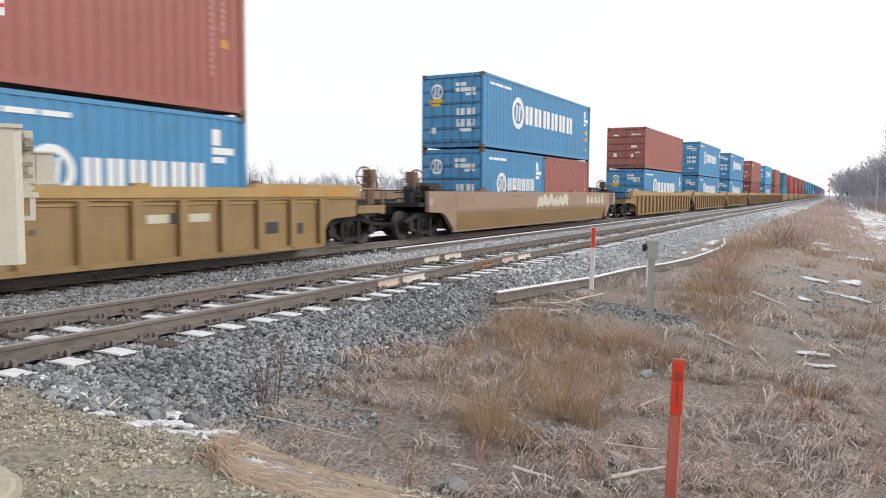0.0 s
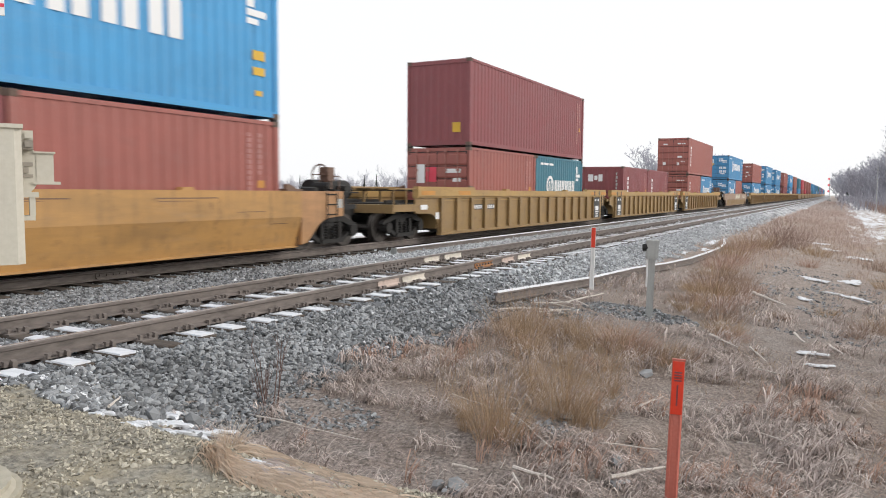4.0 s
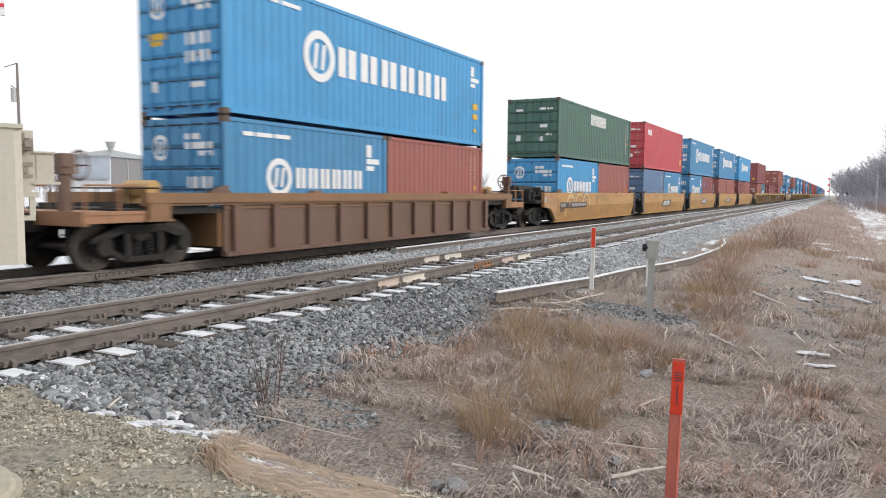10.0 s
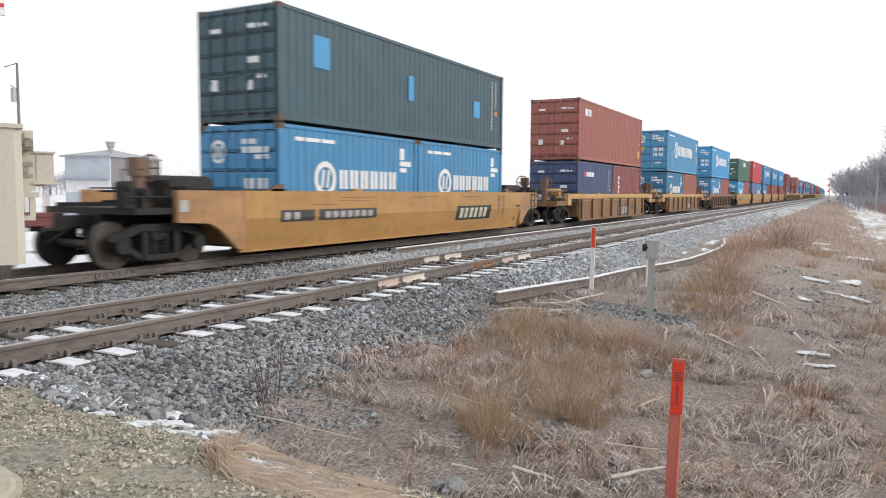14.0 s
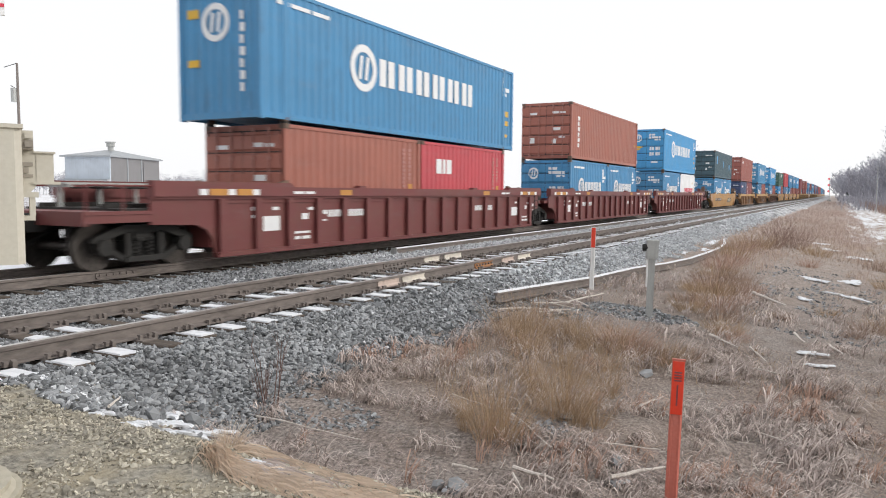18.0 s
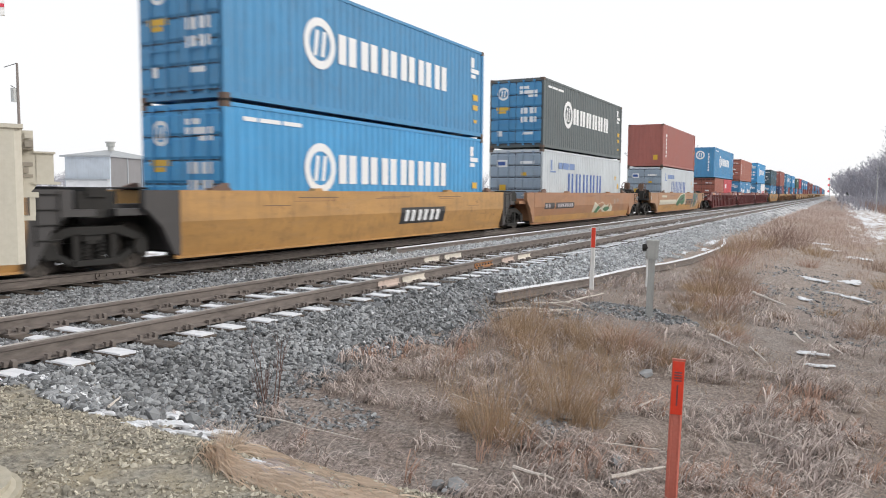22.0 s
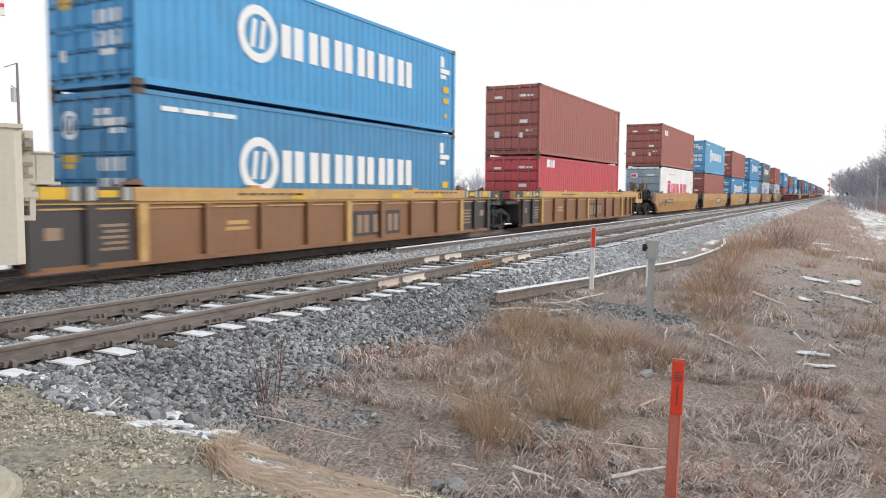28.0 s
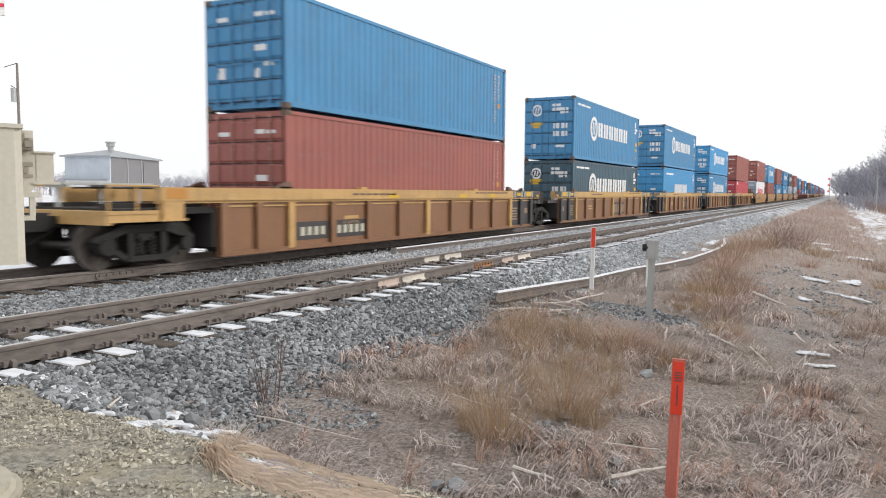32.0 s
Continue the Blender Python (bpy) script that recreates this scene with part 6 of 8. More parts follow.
# the part of the train that has already gone by, from the nearest on
AHEAD = [
    (23.39, "faded_single", "faded tan well car with cream scrawl", (9.86, True, True), (9.86, True, True), GRAFFITI_0, [(BLUE, R), (RED_BROWN, N)], (BLUE, R, STD)),
    (47.1, "tan_ribbed", TAN_LABEL, T3, (10.05, True, True), (), [(BLUE, R, STD)], (RED_BROWN, N, STD)),
    (66.8, "tan_ribbed", TAN_LABEL, T3, (9.87, True, False), (), [(BLUE, R, STD)], (BLUE, R, HC)),
    (86.5, "tan_ribbed", TAN_LABEL, (10.05, True, True), (9.87, True, False), (), [(BLUE, R, STD)], (BLUE, R, HC)),
    (108.0, "tan_ribbed", TAN_LABEL, T3, (10.05, True, True), (), [(MAROON, N, STD)], (RED_BROWN, "square", HC)),
    (127.7, "tan_ribbed", TAN_LABEL, T3, (9.87, True, False), (), [(BLUE, R, STD)], (BLUE_BRIGHT, R, HC)),
    (147.5, "tan_ribbed", TAN_LABEL, (10.05, True, True), (9.87, True, False), (), [(RED_BROWN, N, STD)], (BROWN_RED, N, HC)),
]
y_next = 169.5
FAR_PAIRS = ((TEAL, BLUE), (RED, RED_BROWN), (RED_BROWN, RED), (RED_BROWN, MAROON), (RED_BROWN, RED_BROWN), (BLUE, TEAL), (BLUE_PALE, BLUE), (BLUE, BLUE), (SLATE, BLUE), (BLUE, GREY), (TEAL, BLUE),
             (GREEN, BLUE), (BLUE, RED_BROWN), (RED_BROWN, BLUE), (BLUE, BLUE))
for i in range(36):
    col_up, col_low = FAR_PAIRS[i % 15] if i < 15 else FAR_PAIRS[(i * 7 + 3) % 15]
    AHEAD.append((y_next, "tan_far", TAN_LABEL, (9.9, True, True), (9.9, True, True), (), [(col_low, N, STD)], (col_up, N, HC)))
    y_next += 22.0
for y, kind, label, fr, re, marks, lower, upper in AHEAD + TRAIN:
    well_car(kind, y + 6.096, label, fr, re, marks, lite=y > 60)
    load(y, lower, upper, y > 160)


# ---- roadside things ----
def strip_post_build(h, w, z0=0.0):
    """A flat post with two folded ribs, standing at the origin."""
    def build(bm):
        out = ((-w / 2, 0.004), (-w * 0.36, -0.010), (-w * 0.2, 0.0), (w * 0.2, 0.0), (w * 0.36, -0.010), (w / 2, 0.004), (w / 2, 0.009), (w * 0.36, -0.004), (w * 0.2, 0.006), (-w * 0.2, 0.006), (-w * 0.36, -0.004), (-w / 2, 0.009))
        prism(bm, out, z0, h, "z")
    return build


def marker_post(x, y, h, low, label, lean, turn, bars):
    z = ground_z(x, y)
    post = thing("marker_post", mesh_of("marker_strip_%d" % (h * 100), strip_post_build(h, 0.098, -0.25)), low, pose(x, y, z, 0, lean, turn), label, "marker post", "utility marker posts")
    part("reflective_sheet", mesh_of("marker_sheet_%d" % (h * 100), lambda bm: box(bm, -0.044, 0.044, -0.016, -0.011, h - 0.44, h - 0.012)), POST_ORANGE, post, "bright orange-red reflective sheet")
    part("cap", mesh_of("marker_cap_%d" % (h * 100), lambda bm: box(bm, -0.05, 0.05, -0.014, 0.012, h - 0.012, h + 0.006)), POST_SALMON if bars else POST_WHITE, post)
    if bars:
        for i in range(4):
            part("printed_line", mesh_of("printed_line", lambda bm: box(bm, -0.028, 0.028, -0.0195, -0.0165, -0.006, 0.006)), MAROON, post, "dark printed line", pose(0, 0, h - 0.10 - 0.022 * i))
        for i in range(5):
            part("printed_line", mesh_of("printed_stroke", lambda bm: box(bm, -0.006, 0.006, -0.0195, -0.0165, -0.020, 0.020)), MAROON, post, "", pose(0.0, 0, h - 0.22 - 0.032 * i))
    return post


marker_post(-1.125, 5.98, 1.19, POST_SALMON, "faded orange plastic marker post with bright orange top", 1.4, 12, True)
marker_post(-4.76, 15.63, 1.36, POST_WHITE, "white plastic marker post with orange top", 1.0, 18, False)

# the track-circuit post with its small lamp-like head
gz = ground_z(-3.11, 13.85)
gp = thing("terminal_post", mesh_of("terminal_post", lambda bm: (box(bm, -0.055, 0.045, -0.03, 0.03, -0.3, 1.12), box(bm, 0.045, 0.065, -0.045, 0.045, -0.3, 1.30))), GALV, pose(-3.11, 13.85, gz, 0, 1.0, 20),
           "galvanised steel post with a grey junction head", "terminal post")
part("junction_head", mesh_of("junction_head", lambda bm: (box(bm, -0.10, 0.11, -0.09, 0.09, 1.08, 1.40), box(bm, -0.08, 0.12, -0.10, 0.10, 1.38, 1.42))), GALV, gp, "weathered grey junction head")
part("cable_gland", mesh_of("cable_gland", lambda bm: prism(bm, circle(0.065, 12, -0.03, 1.28), -0.17, -0.08)), IRON, gp, "black round cable gland")
part("conduit", mesh_of("conduit", lambda bm: rod(bm, (-0.075, -0.04, 0.55), (-0.075, -0.04, 1.10), 0.016)), POST_WHITE, gp, "thin white conduit")


# the crossing gate machine on its mast, mostly outside the picture
def mast_build(bm):
    prism(bm, circle(0.06, 18), 0.10, 4.6, "z")
    prism(bm, circle(0.20, 18), 0.10, 0.16, "z")
    for a in range(4):
        rod(bm, (0.15 * math.cos(a * 1.571 + 0.8), 0.15 * math.sin(a * 1.571 + 0.8), 0.1), (0.15 * math.cos(a * 1.571 + 0.8), 0.15 * math.sin(a * 1.571 + 0.8), 0.24), 0.014)


def foundation_build(bm):
    prism(bm, circle(0.46, 28), -0.5, 0.10, "z")
    bmesh.ops.bevel(bm, geom=[e for e in bm.edges if all(v.co.z > 0.05 for v in e.verts)], offset=0.05, segments=3, affect="EDGES")


mast_at = Vector((-4.02, 1.92, ground_z(-4.02, 1.92)))
mast = thing("crossing_signal", mesh_of("signal_mast", mast_build), GALV, Matrix.Translation(mast_at), "beige crossing gate machine on a steel mast", "crossing signal")
part("foundation", mesh_of("signal_foundation", foundation_build), CONCRETE, mast, "round pale concrete foundation")
face = Matrix.Translation((-3.334 - mast_at.x, 2.088 - mast_at.y, 1.405 - mast_at.z)) @ pose(0, 0, 0, 0, 0, 60)


def case_build(bm):
    """The machine's case: a deep box with rounded upright edges; its right edge lies at the origin."""
    out = [(-0.56, -0.10), (-0.53, -0.14), (-0.03, -0.14), (0.0, -0.11), (0.0, 0.16), (-0.56, 0.16)]
    prism(bm, out, -0.305, 0.302, "z")
    prism(bm, [(-0.58, -0.15), (0.006, -0.15), (0.006, 0.17), (-0.58, 0.17)], 0.30, 0.318, "z")


def lug_build(bm):
    box(bm, 0.0, 0.046, -0.10, 0.02, -0.022, 0.022)
    box(bm, 0.012, 0.038, -0.112, -0.10, -0.012, 0.012)


def bracket_build(bm):
    """A latch bent like a C, open towards the case."""
    box(bm, 0.0, 0.062, -0.09, -0.01, 0.104, 0.128)
    box(bm, 0.024, 0.048, -0.085, -0.02, 0.020, 0.104)
    box(bm, 0.0, 0.046, -0.09, -0.01, 0.0, 0.022)


def flange_build(bm):
    """The round bearing flange beside the case; dark plates laid on it paint its slot."""
    rim = [(0.060 * min(1.0, 1.25 * math.cos(a)), 0.125 + 0.12 * math.sin(a)) for a in [-1.5 + 3.0 * i / 14 for i in range(15)]]
    prism(bm, [(0.0, 0.0)] + rim + [(0.03, 0.27), (0.0, 0.27)], 0.0, 0.03, "y")


case = part("machine_case", mesh_of("machine_case", case_build), CABINET, mast, "smooth beige steel case", face)
for zz in (0.272, 0.232):
    part("hinge_lug", mesh_of("hinge_lug", lug_build), CABINET if zz > 0.25 else CABINET_SHADE, case, "", pose(0, 0, zz))
part("latch_bracket", mesh_of("latch_bracket", bracket_build), CABINET, case, "", pose(0, 0, -0.110))
flange = part("bearing_flange", mesh_of("bearing_flange", flange_build), CABINET, case, "round beige bearing flange")
part("slot", mesh_of("flange_slot", lambda bm: (box(bm, 0.0, 0.046, -0.006, 0.0, 0.138, 0.155), box(bm, 0.0, 0.046, -0.006, 0.0, 0.085, 0.100), box(bm, 0.002, 0.028, -0.010, 0.0, 0.106, 0.132))), CABINET_SHADE, flange, "dark plates painting the slot's shade")
part("side_box", mesh_of("side_box", lambda bm: (box(bm, 0.055, 0.132, 0.0, 0.16, 0.067, 0.198), box(bm, 0.05, 0.140, -0.01, 0.17, 0.198, 0.206), box(bm, 0.045, 0.158, -0.01, 0.17, 0.054, 0.067))), CABINET, case, "small beige side box")
part("case_knob", mesh_of("case_knob", lambda bm: prism(bm, circle(0.022, 10, -0.12, 0.02), 0.335, 0.385, "z")), CABINET_SHADE, case)
part("mount_arm", mesh_of("mount_arm", lambda bm: (box(bm, -0.85, -0.2, -0.04, 0.10, -0.26, -0.18), box(bm, -0.85, -0.2, -0.04, 0.10, 0.12, 0.20))), GALV, case)
sign = part("sign_panel", mesh_of("sign_panel", lambda bm: box(bm, -0.70, -0.046, -0.10, -0.088, 0.79, 1.12)), WHITE, case, "white sign panel")
part("sign_band", mesh_of("sign_band", lambda bm: box(bm, -0.70, -0.047, -0.104, -0.1005, 0.825, 0.84)), MARK_RED, sign, "red band")


# ---- beyond the line: hut, pole ----
def hut():
    ob = thing("metal_hut", None, None, pose(-62.9, 48.2, ground_z(-63, 48), 0, 0, 21.5), "pale sheet-metal hut with a low roof and roof vent", "hut")
    w, d, h = 4.6, 9.6, 5.75
    part("wall", mesh_of("hut_front", lambda bm: box(bm, -w, 0, 0, 0.2, 0, h)), SHED_WALL, ob, "pale blue-white sheet wall")
    part("wall", mesh_of("hut_side", lambda bm: box(bm, -0.2, 0, 0.2, d, 0, h)), SHED_SIDE, ob, "dark grey sheet wall")
    part("band", mesh_of("hut_band", lambda bm: box(bm, -w, 0.0, -0.03, -0.004, 2.3, 3.45)), WHITE, ob, "white band along the wall")
    part("wall", mesh_of("hut_back", lambda bm: box(bm, -w, -0.2, d, d + 0.2, 0, h)), SHED_WALL, ob)
    part("wall", mesh_of("hut_far", lambda bm: box(bm, -w - 0.2, -w, 0.2, d, 0, h)), SHED_WALL, ob)

    def roof_build(bm):
        lo = [bm.verts.new(p) for p in ((-w - 0.45, -0.3, h), (0.25, -0.3, h), (0.25, d + 0.4, h), (-w - 0.45, d + 0.4, h))]
        hi = [bm.verts.new((p.co.x, p.co.y, h + 0.14)) for p in lo]
        top = [bm.verts.new(p) for p in ((-w * 0.60, d * 0.40, h + 0.85), (-w * 0.40, d * 0.40, h + 0.85))]
        for i in range(4):
            bm.faces.new((lo[i], lo[(i + 1) % 4], hi[(i + 1) % 4], hi[i]))
        bm.faces.new(lo[::-1])
        bm.faces.new((hi[0], hi[1], top[1], top[0])), bm.faces.new((hi[1], hi[2], top[1]))
        bm.faces.new((hi[2], hi[3], top[0], top[1])), bm.faces.new((hi[3], hi[0], top[0]))
    roof = part("roof", mesh_of("hut_roof", roof_build), SHED_ROOF, ob, "low grey metal roof")
    part("roof_vent", mesh_of("hut_vent", lambda bm: (prism(bm, circle(0.28, 12, -w * 0.42, d * 0.36), h + 0.55, h + 1.25, "z"), prism(bm, circle(0.40, 12, -w * 0.42, d * 0.36), h + 1.2, h + 1.55, "z"), prism(bm, circle(0.5, 12, -w * 0.42, d * 0.36), h + 1.55, h + 1.68, "z"))), GALV, roof, "round metal roof vent")
    for x in (-0.02,):
        for yy in (3.2, 5.9):
            part("corner_trim", mesh_of("hut_trim", lambda bm: box(bm, 0.0, 0.05, -0.09, 0.09, 0, h)), SHED_ROOF, ob, "", pose(0, yy, 0))
    part("door", mesh_of("hut_door", lambda bm: box(bm, 0.004, 0.07, 6.2, 9.0, 0.0, h - 0.25)), SHED_SIDE, ob, "grey sheet door")
    part("ledge", mesh_of("hut_ledge", lambda bm: box(bm, -w, 0.0, -0.5, 0.0, 3.45, 3.62)), SHED_ROOF, ob)


hut()
pole = thing("utility_pole", mesh_of("utility_pole", lambda bm: rod(bm, (0, 0, -1), (0, 0, 12.7), 0.16, 0.09, 10)), POLE_WOOD, pose(-59.1, 36.95, ground_z(-59, 36.7), 0, 0, 0), "grey wooden utility pole with a transformer", "utility pole")
part("transformer", mesh_of("transformer", lambda bm: prism(bm, circle(0.22, 14, -0.18, -0.24), 9.6, 10.7, "z")), GALV, pole, "pale grey transformer can")
part("insulator_arm", mesh_of("pole_arm", lambda bm: (rod(bm, (0, 0, 12.7), (-0.55, -0.75, 12.3), 0.03), rod(bm, (0, 0, 10.6), (-0.3, -0.4, 10.9), 0.03))), IRON, pole)


# a block signal far up the line, showing red, and a pale pole before the wood
def glowing(name, rgb, power):
    m, nt, b = nodes_of(name)
    b.inputs["Base Color"].default_value = b.inputs["Emission Color"].default_value = (*rgb, 1)
    b.inputs["Emission Strength"].default_value = power
    return m


gz = ground_z(-4.2, 260)
signal = thing("block_signal", mesh_of("block_mast", lambda bm: (rod(bm, (0.25, 0, -0.2), (0.25, 0, 7.4), 0.09), box(bm, -0.3, 0.8, -0.4, 0.4, -0.2, 0.6))), GALV, pose(-4.35, 260, gz), "tall railway block signal with three red lamps", "block signal")
for z in (7.0, 5.1, 3.2):
    head = part("signal_head", mesh_of("signal_head", lambda bm: prism(bm, circle(0.34, 16), -0.06, 0.06, "y")), FAINT_RED, signal, "round signal target", pose(0, -0.2, z))
    part("lamp", mesh_of("signal_lamp", lambda bm: prism(bm, circle(0.17, 14), -0.16, -0.06, "y")), glowing("red_signal_lamp", (1.0, 0.10, 0.14), 1.0), head, "red signal lamp")
thing("pale_pole", mesh_of("pale_pole", lambda bm: rod(bm, (0, 0, -0.5), (0, 0, 6.9), 0.06, 0.045, 10)), GALV, pose(4.25, 128, ground_z(4.25, 128)), "slim pale grey pole before the wood", "pole")


# ---- trees ----
def grow(seed, height, spread, depth=4):
    """Limbs of a bare tree: rows of (a, b, r0, r1, level)."""
    rng = random.Random(seed)
    out = []

    def branch(a, d, length, r, level):
        steps = 3 if level < 2 else 2
        p, q = a, d
        for i in range(steps):
            n = p + q * (length / steps)
            r1 = r * (1 - 0.30 * (i + 1) / steps) if level else r * (1 - 0.26 * (i + 1))
            out.append((p, n, r * (1 - 0.28 * i / steps), max(0.006, r1), level))
            if level < depth:
                for _ in range((2, 3, 3, 2)[min(level, 3)]):
                    if level == 0 and i == 0 and rng.random() < 0.55:
                        continue
                    a2 = rng.uniform(0, 2 * math.pi)
                    side = Vector((math.cos(a2), math.sin(a2), 0))
                    nd = (q * rng.uniform(0.6, 1.0) + side * rng.uniform(0.5, 0.95) * spread + Vector((0, 0, 0.25))).normalized()
                    branch(p + (n - p) * rng.uniform(0.3, 1.0), nd, length * rng.uniform(0.38, 0.62), max(0.008, r1 * rng.uniform(0.4, 0.6)), level + 1)
            p = n
            q = (q + Vector((rng.uniform(-0.16, 0.16), rng.uniform(-0.16, 0.16), 0.05))).normalized()
    branch(Vector((0, 0, -0.2)), Vector((0, 0, 1)), height * 0.86, height * 0.016, 0)
    return out


def limbs_mesh(name, rows, stout=0.0):
    vs, fs = [], []
    for a, b, r0, r1, _ in rows:
        r0, r1 = r0 + stout, r1 + stout
        q = (b - a).to_track_quat("Z", "Y")
        s = len(vs)
        for p, r in ((a, r0), (b, r1)):
            vs += [tuple(p + q @ Vector((r * c, r * k, 0))) for c, k in ((1, 0), (-0.5, 0.866), (-0.5, -0.866))]
        fs += [(s + i, s + (i + 1) % 3, s + 3 + (i + 1) % 3, s + 3 + i) for i in range(3)]
    return np.array(vs), np.array(fs)


def ribbon_mesh(rows, seed, keep, half):
    """A light far tree: its stem and a share of its twigs, each twig a narrow blade."""
    rng = random.Random(seed)
    vs, fs = [], []
    for a, b, r0, r1, level in rows:
        if level >= 3 and rng.random() > keep:
            continue
        d = (b - a).normalized()
        side = d.cross(Vector((rng.uniform(-1, 1), rng.uniform(-1, 1), rng.uniform(-0.3, 0.3)))).normalized()
        s = len(vs)
        vs += [tuple(a - side * (r0 + half)), tuple(a + side * (r0 + half)), tuple(b + side * (r1 + half * 0.7)), tuple(b - side * (r1 + half * 0.7))]
        fs.append((s, s + 1, s + 2, s + 3))
    return np.array(vs), np.array(fs)


DENSE = [ribbon_mesh(grow(40 + i, 10.0, 0.9 + 0.1 * (i % 3)), i + 9, 0.36, 0.065) for i in range(4)]
TREES = [ribbon_mesh(grow(40 + i, 10.0, 0.9 + 0.1 * (i % 3)), i, 0.32, 0.030) for i in range(4)]
TREE_ROWS = [grow(40 + i, 10.0, 0.9 + 0.1 * (i % 3)) for i in range(4)]


def spruce_arrays(seed):
    rng = random.Random(seed)
    vs, fs = [], []
    for k in range(420):
        z = 10 * (rng.random() ** 0.8)
        r = (10.2 - z) * 0.19 * rng.uniform(0.5, 1.05)
        a = rng.uniform(0, 2 * math.pi)
        tip = Vector((r * math.cos(a), r * math.sin(a), z - 0.25 * r))
        base = Vector((0, 0, z + 0.1))
        w = Vector((-math.sin(a), math.cos(a), 0)) * (0.16 + 0.1 * r)
        s = len(vs)
        vs += [tuple(base), tuple((base + tip) / 2 + w), tuple(tip), tuple((base + tip) / 2 - w - Vector((0, 0, 0.1)))]
        fs.append((s, s + 1, s + 2, s + 3))
    return np.array(vs), np.array(fs)


SPRUCES = [spruce_arrays(i) for i in range(2)]


def ray_place(px_turn, dist):
    """A point dist metres off, px_turn degrees to the left of the line's direction."""
    a = radians(px_turn)
    return -dist * math.sin(a), dist * math.cos(a)


def woods(name, spots, stock, material, label):
    vs, fs, base = [], [], 0
    for i, (x, y, s) in enumerate(spots):
        v, f = stock[i % len(stock)]
        a = i * 2.399
        m = np.array(((math.cos(a), -math.sin(a), 0), (math.sin(a), math.cos(a), 0), (0, 0, 1))) * s
        vs.append(v @ m.T + np.array((x, y, ground_z(x, y))))
        fs.append(f + base)
        base += len(v)
    thing(name, bulk(name, np.concatenate(vs), np.concatenate(fs)), material, Matrix(), label, "woods", kind="stuff")


rng = random.Random(77)
left = []
for i in range(430):
    x, y = ray_place(rng.uniform(25, 63), rng.uniform(290, 430))
    left.append((x, y, rng.uniform(0.45, 0.72) + (0.28 if i % 11 == 0 else 0.0)))
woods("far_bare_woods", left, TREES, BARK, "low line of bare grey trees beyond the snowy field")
woods("far_spruces", [(*ray_place(rng.uniform(26, 62), rng.uniform(290, 420)), rng.uniform(0.6, 1.05)) for i in range(34)], SPRUCES, SPRUCE, "scattered dark spruces beyond the snowy field")
right = []
while len(right) < 280:
    d = rng.uniform(150, 560)
    lim = 1.5 - 3.9 * max(0.0, (440 - d) / 290.0)
    x, y = ray_place(rng.uniform(-4.6, lim), d)
    if x - bend(y) > -3.0:
        right.append((x, y, rng.uniform(0.7, 1.0) * (0.66 + d / 900)))
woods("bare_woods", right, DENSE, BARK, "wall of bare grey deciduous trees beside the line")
woods("wood_spruces", [(x + 3, y + 5, s * 0.9) for x, y, s in right[::9]], SPRUCES, SPRUCE, "dark spruces among the bare trees")


west = []
for i in range(100):
    y = rng.uniform(150, 640)
    west.append((bend(y) - rng.uniform(27, 40), y, rng.uniform(0.78, 0.92)))
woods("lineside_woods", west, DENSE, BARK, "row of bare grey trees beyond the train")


def limb_part(name, rows, parent, material, key):
    if key not in MESHES:
        MESHES[key] = bulk(key, *limbs_mesh(key, rows, 0.012))
    return part(name, MESHES[key], material, parent)


for i, (turn, d, s) in enumerate(((-2.9, 140, 0.9), (-3.6, 128, 0.95), (-2.3, 165, 0.8), (-4.4, 150, 0.95), (-1.9, 190, 0.8), (-3.1, 172, 0.95), (-5.2, 135, 1.0), (-2.6, 155, 0.8), (-3.9, 165, 0.9), (-1.5, 225, 0.85))):
    x, y = ray_place(turn, d)
    k = i % 4
    tree = thing("bare_tree", None, None, pose(x, y, ground_z(x, y), 0, 0, i * 77) @ Matrix.Scale(s, 4), "tall bare grey deciduous tree at the wood's edge", "tree", "trees at the wood's edge")
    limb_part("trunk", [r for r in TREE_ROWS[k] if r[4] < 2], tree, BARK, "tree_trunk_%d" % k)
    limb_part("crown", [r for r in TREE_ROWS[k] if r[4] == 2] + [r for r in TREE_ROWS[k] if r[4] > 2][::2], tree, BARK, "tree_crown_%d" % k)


# ---- dry growth ----
def blades(n, xs, ys, length, width, lean, seed, keep=None, drift=None):
    """Arrays of grass blades rooted at random on the ground: bent strips with a pointed tip."""
    r = np.random.RandomState(seed)
    x, y = r.uniform(*xs, n), r.uniform(*ys, n)
    if keep is not None:
        k = np.array([keep(a, b) for a, b in zip(x, y)])
        x, y = x[k], y[k]
    z = np.array([ground_z(a, b) for a, b in zip(x, y)])
    n = len(x)
    return strips(np.stack((x, y, z - 0.01), -1), r.uniform(*length, n), r.uniform(*width, n), np.radians(r.uniform(*lean, n)), r.uniform(0, 2 * np.pi, n) if drift is None else r.normal(*drift, n), r)


